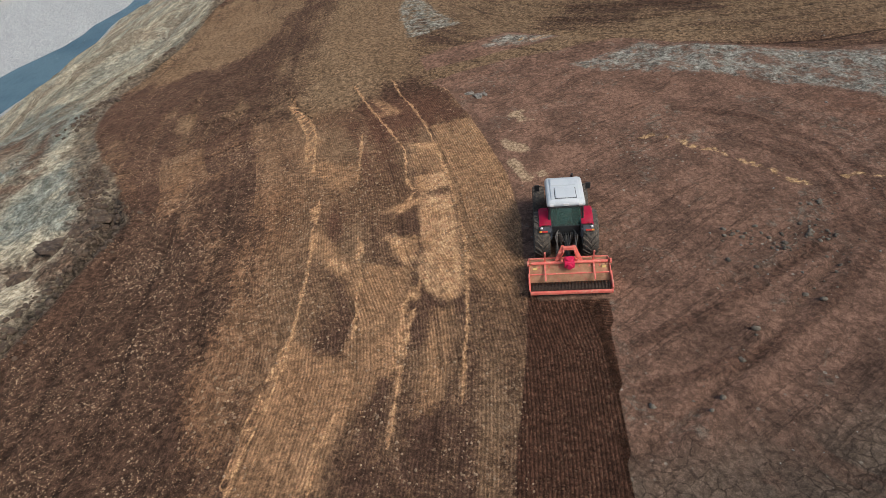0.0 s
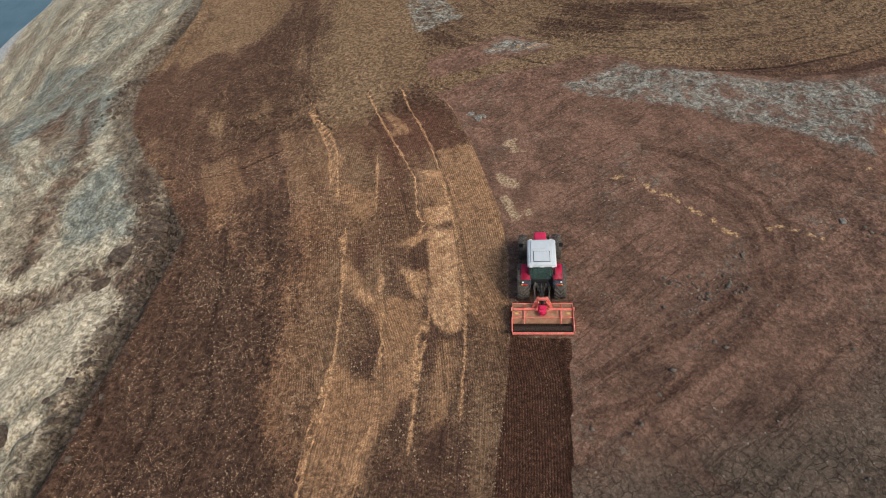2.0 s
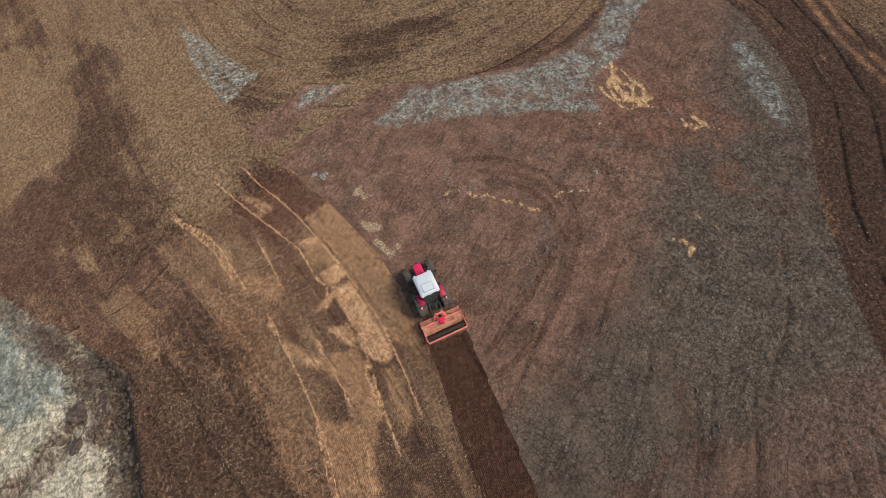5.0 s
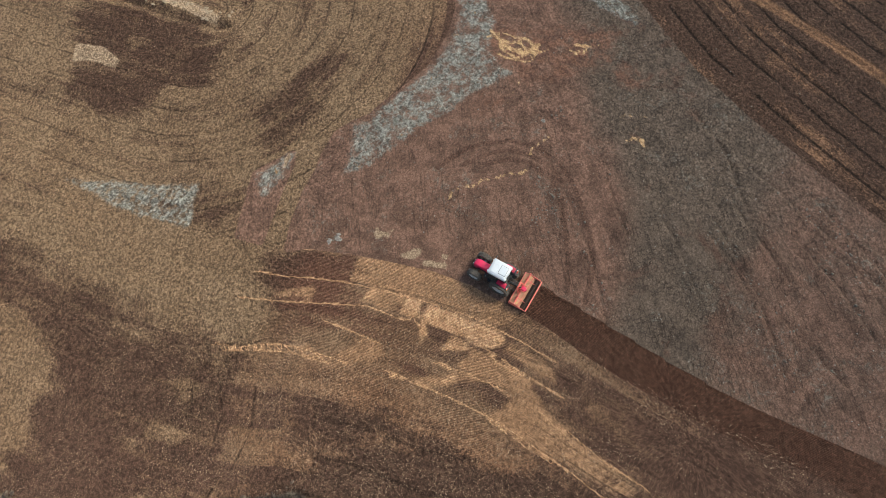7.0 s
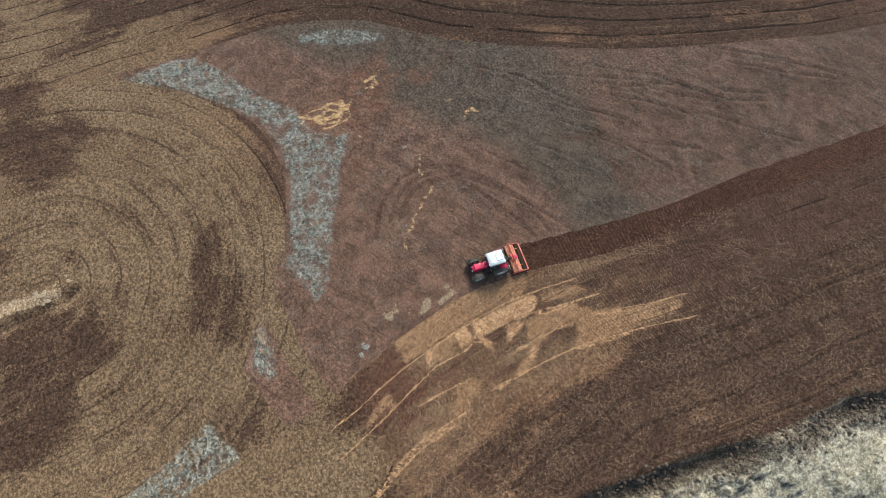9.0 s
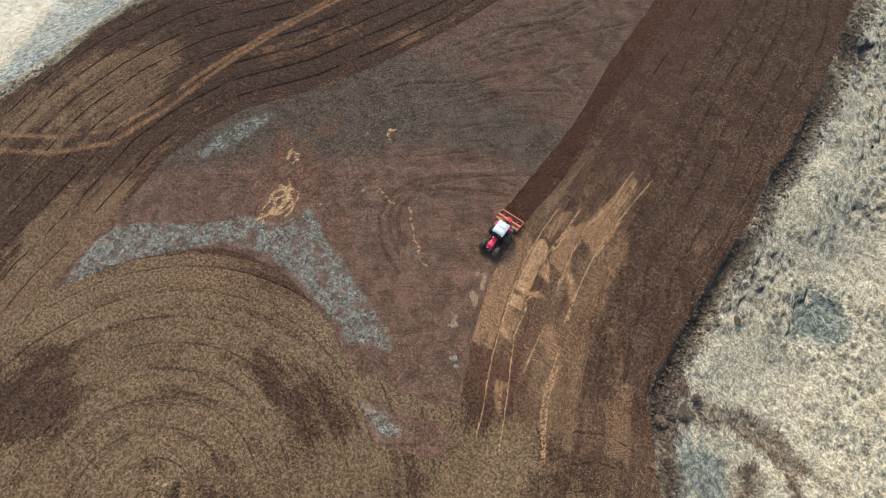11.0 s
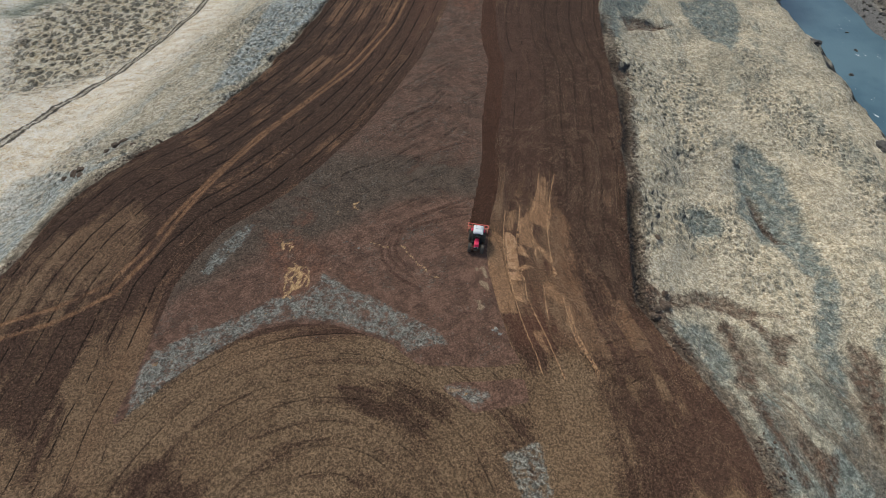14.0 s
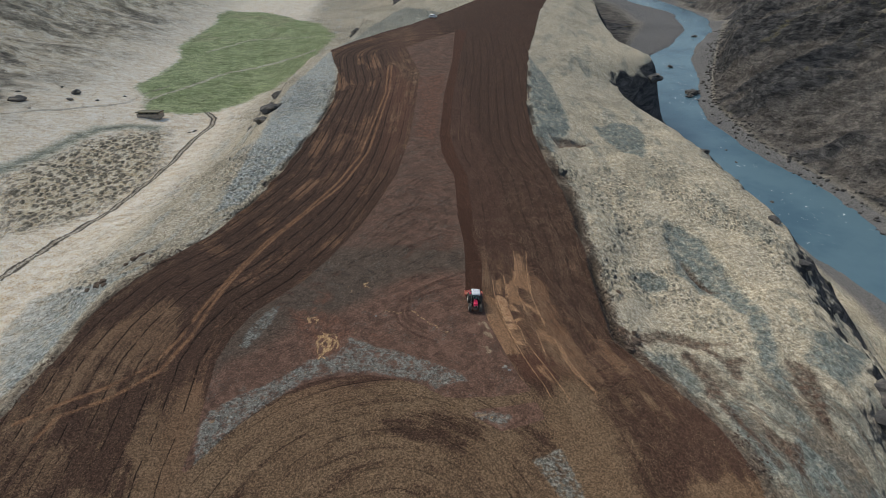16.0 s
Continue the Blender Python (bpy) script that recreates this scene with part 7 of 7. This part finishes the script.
    lathe(ring, [(-0.012, 0.18), (-0.012, 0.225), (0.012, 0.225), (0.012, 0.18)], 22)
    first = part("packer_ring", ring, EARTHY, t, "toothed packer ring")
    first.location = (-half + 0.08, -2.30, 0.27)
    count = 24
    for k in range(1, count):
        again = first.copy()
        scene.collection.objects.link(again)
        again.location = (-half + 0.08 + k * (2 * half - 0.16) / (count - 1), -2.30, 0.27)
        again.rotation_euler = (0.22 * (k % 2), 0, 0)
    part("rear_bar", box(bmesh.new(), (2 * half + 0.06, 0.10, 0.12), (0, -2.66, 0.44), bevel=0.02), CORAL, t, "coral-red rear levelling bar")
    scraper = box(bmesh.new(), (0.05, 0.16, 0.03), (0, 0, 0), (-35, 0, 0), bevel=0.004)
    first = part("scraper", scraper, EARTHY, t, "scraper between the rings")
    first.location = (-half + 0.14, -2.60, 0.36)
    for k in range(1, 23):
        again = first.copy()
        scene.collection.objects.link(again)
        again.location = (-half + 0.14 + k * 0.1236, -2.60, 0.36)
    return t


STAND = (4.96, 18.45)
stand_z = 0.5 * (ground_at(4.1, 19.3) + ground_at(5.9, 19.3)) - 0.03
lean_x = math.degrees(math.atan2(ground_at(5.9, 19.3) - ground_at(4.1, 19.3), 1.8))
place = pose(STAND[0], STAND[1], stand_z, 0, -lean_x * 0.8, -4.0)
tractor(place)
rotary_tiller(place @ pose(0, -0.42, 0.02))


# ---- loose stones, boulders and clods ----
def stone_mesh(name, seed, flat=0.7, rough=0.35, level=2):
    bm = bmesh.new()
    bmesh.ops.create_icosphere(bm, subdivisions=level, radius=1.0)
    rng = random.Random(seed)
    cuts = [(Vector((rng.uniform(-1, 1), rng.uniform(-1, 1), rng.uniform(-0.6, 1))).normalized(), rng.uniform(0.55, 0.9)) for _ in range(9)]
    for v in bm.verts:
        p = v.co.normalized()
        r = 1.0
        for way, far in cuts:
            d = p.dot(way)
            if d > 1e-3:
                r = min(r, far / d)
        r *= 1 + rough * (noise.noise(p * 1.7 + Vector((seed, 0, 0))) + 0.4 * noise.noise(p * 4.1))
        v.co = p * r
        v.co.z *= flat
    mesh = bpy.data.meshes.new(name)
    bm.to_mesh(mesh)
    bm.free()
    return mesh


def boulder(name, material, x, y, size, seed, label, category="boulder", group="", stretch=(1, 1, 1), z=None, sink=0.3):
    mesh = stone_mesh(name, seed, 0.75, 0.4, 3)
    mesh.materials.append(material)
    ob = new(name, mesh)
    ob.scale = (size * stretch[0], size * stretch[1], size * stretch[2])
    ob.rotation_euler = (0, 0, seed * 1.3)
    ob.location = (x, y, (ground_at(x, y) if z is None else z) + size * stretch[2] * (0.75 - sink) * 0.6)
    return tagged(ob, label, category, group)


def scatter(name, material, spots, seed, label, category, level=1):
    """Many small stones joined into one mesh of kind stuff: spots of x, y, size, sink."""
    kinds = [stone_mesh("pebble", seed + k, 0.62, 0.3, level) for k in range(5)]
    shapes = []
    for mesh in kinds:
        co = np.zeros(len(mesh.vertices) * 3)
        mesh.vertices.foreach_get("co", co)
        tri = np.zeros(len(mesh.polygons) * 3, np.int32)
        mesh.polygons.foreach_get("vertices", tri)
        shapes.append((co.reshape(-1, 3), tri.reshape(-1, 3)))
        bpy.data.meshes.remove(mesh)
    rng = random.Random(seed)
    verts, faces, base = [], [], 0
    for x, y, size in spots:
        co, tri = shapes[rng.randrange(5)]
        a = rng.uniform(0, 6.283)
        c, s = math.cos(a), math.sin(a)
        sx, sy = size * rng.uniform(0.7, 1.4), size * rng.uniform(0.7, 1.2)
        q = co * (sx, sy, size)
        verts.append(np.stack([x + c * q[:, 0] - s * q[:, 1], y + s * q[:, 0] + c * q[:, 1], ground_at(x, y) + size * 0.22 + q[:, 2]], 1))
        faces.append(tri + base)
        base += len(co)
    verts, faces = np.concatenate(verts), np.concatenate(faces)
    mesh = bpy.data.meshes.new(name)
    mesh.vertices.add(len(verts))
    mesh.vertices.foreach_set("co", verts.astype(np.float32).ravel())
    mesh.loops.add(faces.size)
    mesh.loops.foreach_set("vertex_index", faces.astype(np.int32).ravel())
    mesh.polygons.add(len(faces))
    mesh.polygons.foreach_set("loop_start", np.arange(0, faces.size, 3, dtype=np.int32))
    mesh.update(calc_edges=True)
    mesh.materials.append(material)
    return tagged(new(name, mesh), label, category, kind="stuff")


rng = random.Random(4)
spots = []
while len(spots) < 15000:
    x, y = rng.uniform(-23, 3), rng.uniform(-12, 48)
    if x > 2.5 - 0.02 * (y - 10) ** 2 * 0.1 or noise.noise(Vector((x * 0.35, y * 0.22, 3))) + 0.35 * noise.noise(Vector((x, y, 8))) < rng.uniform(-0.15, 0.5):
        continue
    if x < float(np.interp(y, STATIONS, WEST_EDGE)) + 1.5 or rng.random() < (y - 22) / 16:
        continue
    spots.append((x, y, 0.013 + 0.055 * rng.random() ** 4))
scatter("soil_clods", CLOD, spots, 11, "pale dry clods strewn over tilled soil", "clods")

spots = []
for k in range(5600):
    y = rng.uniform(-60, 75)
    side = rng.random()
    x = float(np.interp(y, STATIONS, WEST_EDGE)) + rng.gauss(-1.1, 0.9)
    if side > 0.72:
        y = rng.uniform(-30, 60)
        x = float(np.interp(y, STATIONS, EAST_EDGE)) + rng.gauss(0.8, 0.8)
    if noise.noise(Vector((x * 0.12, y * 0.12, 5))) < -0.12:
        continue
    spots.append((x, y, 0.06 + 0.24 * rng.random() ** 2.5))
scatter("earth_lumps", EARTH_LUMP, spots, 23, "dark lumps of earth pushed over the field edge", "earth lumps")

spots = []
for k in range(1500):
    x, y = rng.uniform(6, 44), rng.uniform(-25, 42)
    if noise.noise(Vector((x * 0.2, y * 0.2, 1))) < 0.05:
        continue
    spots.append((x, y, 0.02 + 0.07 * rng.random() ** 3))
scatter("heath_stones", STONE, spots, 31, "small grey stones on the untilled heath", "stones")

spots = []
for line in GROOVES:
    for (ax, ay), (bx, by) in zip(line, line[1:]):
        for k in range(int(math.hypot(bx - ax, by - ay) * 5)):
            u = rng.random()
            x, y = ax + u * (bx - ax) + rng.gauss(0.35, 0.35), ay + u * (by - ay) + rng.gauss(0.35, 0.35)
            if noise.noise(Vector((x * 0.5, y * 0.5, 2))) > -0.15:
                spots.append((x, y, 0.03 + 0.13 * rng.random() ** 3))
for cx, cy in ((12.1, 18.0), (13.4, 17.2), (14.6, 17.9), (15.9, 19.6), (2.1, 34.6), (23.2, 21.0)):
    for k in range(26):
        spots.append((cx + rng.gauss(0, 0.5), cy + rng.gauss(0, 0.3), 0.03 + 0.11 * rng.random() ** 2))
scatter("turf_lumps", TURF_LUMP, spots, 37, "grey-brown lumps of torn turf on the heath", "turf lumps")

for k in range(60):
    y = 59.6 + 19 * rng.random()
    x = float(np.interp(y, [q[1] for q in BERM[0][::-1]], [q[0] for q in BERM[0][::-1]])) + rng.uniform(0.1, 2.0)
    boulder("stone", PALE_STONE, x, y, rng.uniform(0.10, 0.34), 40 + k, "pale clayey stone among tilled strips", "stone", "stones in the field", (1.2, 0.9, 0.6))
for k, (x, y, size) in enumerate([(1.7, 34.7, 0.26), (2.2, 34.0, 0.30), (2.6, 34.2, 0.22), (22.0, 22.0, 0.22)]):
    boulder("stone", STONE, x, y, size, 80 + k, "grey stone half sunk in the heath", "stone", "stones on the heath", (1.3, 0.9, 0.55))
for k, (x, y, size) in enumerate([(75.6, 3.4, 0.9), (73.4, 4.6, 0.7), (74.6, 2.4, 0.8), (70.8, -3.6, 0.9), (69.6, -4.6, 0.7), (66.8, -2.9, 0.6), (72.2, -2.6, 0.6), (77.0, 4.2, 0.7), (-20.8, 27.6, 0.8), (-21.4, 26.2, 0.7), (-22.6, 25.2, 0.9), (-23.2, 22.8, 0.6), (-24.2, 12.0, 0.5)]):
    boulder("earth_block", EARTH_LUMP, x, y, size, 120 + k, "dark slumped block of turf and earth", "earth block", "slumped earth at the field edge", (1.2, 0.9, 0.7))
for k, (x, y, size, tall) in enumerate([(177, -158.5, 2.9, 0.75), (161, -176.5, 1.9, 1.0), (159.5, -166, 1.2, 0.7), (150, -170, 0.8, 0.7), (168, -150, 0.7, 0.8), (182, -170, 0.9, 0.7), (171, -185, 0.8, 0.8), (143, -182, 0.7, 0.7), (100, -138, 0.8, 0.6), (101.5, -136, 0.6, 0.6)]):
    boulder("boulder", BASALT, x, y, size, 150 + k, "dark basalt boulder on pale valley grass", "boulder", "boulders in the valley", (1.4, 0.9, tall))
for k, (x, y, size) in enumerate([(-166.5, -241, 4.0), (-163.5, -236, 2.4), (-182, -307, 2.3), (-246.6, -403, 2.2), (-232, -352, 3.0), (-228, -356, 2.0), (-165, -170, 1.2), (-160, -158, 1.6), (-156, -150, 1.3), (-157, -139, 1.4), (-159, -126, 1.2), (-158, -118, 1.5), (-161, -104, 1.1), (-128, -116, 1.0), (-138, -135, 0.9), (-141, -150, 0.8), (-131, -95, 0.9)]):
    boulder("river_rock", BASALT, x, y, size, 200 + k, "dark wet rock in the river", "rock", "rocks in the river", (1.2, 1.0, 0.8), z=-45.2)
for k, (x, y, size, tall) in enumerate([(-66, 37, 4.2, 0.9), (-69, 31, 3.0, 0.9), (-63, 43, 2.6, 0.8), (-110, -176, 3.5, 0.9), (-81, -26, 1.6, 0.8), (-78, -8, 1.8, 0.8), (-85, -74, 1.8, 0.8), (62, -96, 2.6, 0.8), (60, -104, 3.0, 0.9), (62, -130, 2.4, 0.8), (57, -186, 2.2, 1.3), (36, -242, 3.0, 0.9), (35, -232, 2.6, 0.9), (62, -112, 2.4, 0.8)] ):
    boulder("crag", BASALT, x, y, size, 240 + k, "weathered dark crag breaking through the turf", "crag", "crags along the edge", (1.1, 1.4, tall), sink=0.55)

# rubble at the foot of the gorge walls
spots = []
for k in range(1500):
    y = rng.uniform(-420, 60)
    x = float(np.interp(y, STATIONS, LINE_X[4])) + rng.gauss(1, 5)
    spots.append((x, y, 0.25 + 1.1 * rng.random() ** 3))
scatter("bank_rubble", BASALT, spots, 51, "dark rubble along the foot of the gorge wall", "rubble")


# ---- shed and parked car in the distance ----
def shed(x, y, turn):
    t = thing("shed", "low stone shed with turf roof and pale front", "shed", at=pose(x, y, ground_at(x, y) - 0.2, 0, 0, turn))
    bm = bmesh.new()
    box(bm, (9.5, 0.5, 2.3), (0, 2.3, 1.15), bevel=0.05)
    for s in (-1, 1):
        box(bm, (0.5, 4.6, 2.3), (4.5 * s, 0, 1.15), bevel=0.05)
    part("wall", bm, STONE, t, "stacked stone walls")
    bm = bmesh.new()
    for x0, x1 in ((-4.6, -2.9), (-1.9, -0.3), (0.7, 2.3), (3.3, 4.6)):
        box(bm, (x1 - x0, 0.3, 2.3), ((x0 + x1) / 2, -2.2, 1.15), bevel=0.03)
    box(bm, (9.2, 0.3, 0.45), (0, -2.2, 2.25), bevel=0.03)
    part("front", bm, PLANK, t, "weathered pale front")
    # near-black panels close the openings in place of the shade indoors
    for x0 in (-2.4, 0.2, 2.8):
        part("doorway", box(bmesh.new(), (0.9, 0.1, 1.95), (x0, -2.1, 1.0), bevel=0.01), DOORWAY_SHADE, t, "near-black panel for the shade inside the doorway")
    bm = bmesh.new()
    slab(bm, [(-5.0, -2.8), (5.0, -2.8), (5.0, 2.8), (-5.0, 2.8)], 0.35, pose(0, 0, 2.75, 7, 0, 0))
    part("roof", bm, TURF, t, "dark turf roof")
    return t


shed(121.5, -152.5, -8)


def parked_car(x, y, turn):
    t = thing("parked_car", "white off-road car parked beside the tilled field", "car", at=pose(x, y, ground_at(x, y) - 0.05, 0, 0, turn))
    bm = bmesh.new()
    box(bm, (1.8, 4.5, 0.75), (0, 0, 0.85), bevel=0.14)
    box(bm, (1.62, 2.7, 0.72), (0, -0.45, 1.52), bevel=0.12, taper=(0.86, 0.80))
    part("body", bm, WHITE, t, "white car body", True)
    for s in (-1, 1):
        part("side_window", slab(bmesh.new(), [(-1.55, 1.32), (0.65, 1.32), (0.45, 1.72), (-1.40, 1.72)], 0.02, Matrix(((0, 0, 1, 0.775 * s), (1, 0, 0, 0), (0, 1, 0, 0), (0, 0, 0, 1)))), BLACK, t, "dark side window")
        for y0 in (-1.4, 1.4):
            hub = part("wheel", rod(bmesh.new(), (0.72 * s, y0, 0.38), (0.92 * s, y0, 0.38), 0.20, 14), RIM, t)
            part("tyre", lathe(bmesh.new(), [(0.70 * s, 0.22), (0.70 * s, 0.38), (0.91 * s, 0.38), (0.91 * s, 0.22)], 20, (0, y0, 0.38)), RUBBER, hub)
    part("windscreen", slab(bmesh.new(), [(-0.66, 0), (0.66, 0), (0.60, 0.5), (-0.60, 0.5)], 0.02, pose(0, 0.87, 1.28, 62, 0, 0)), BLACK, t, "dark windscreen")
    return t


parked_car(-7.3, -237.3, 62)
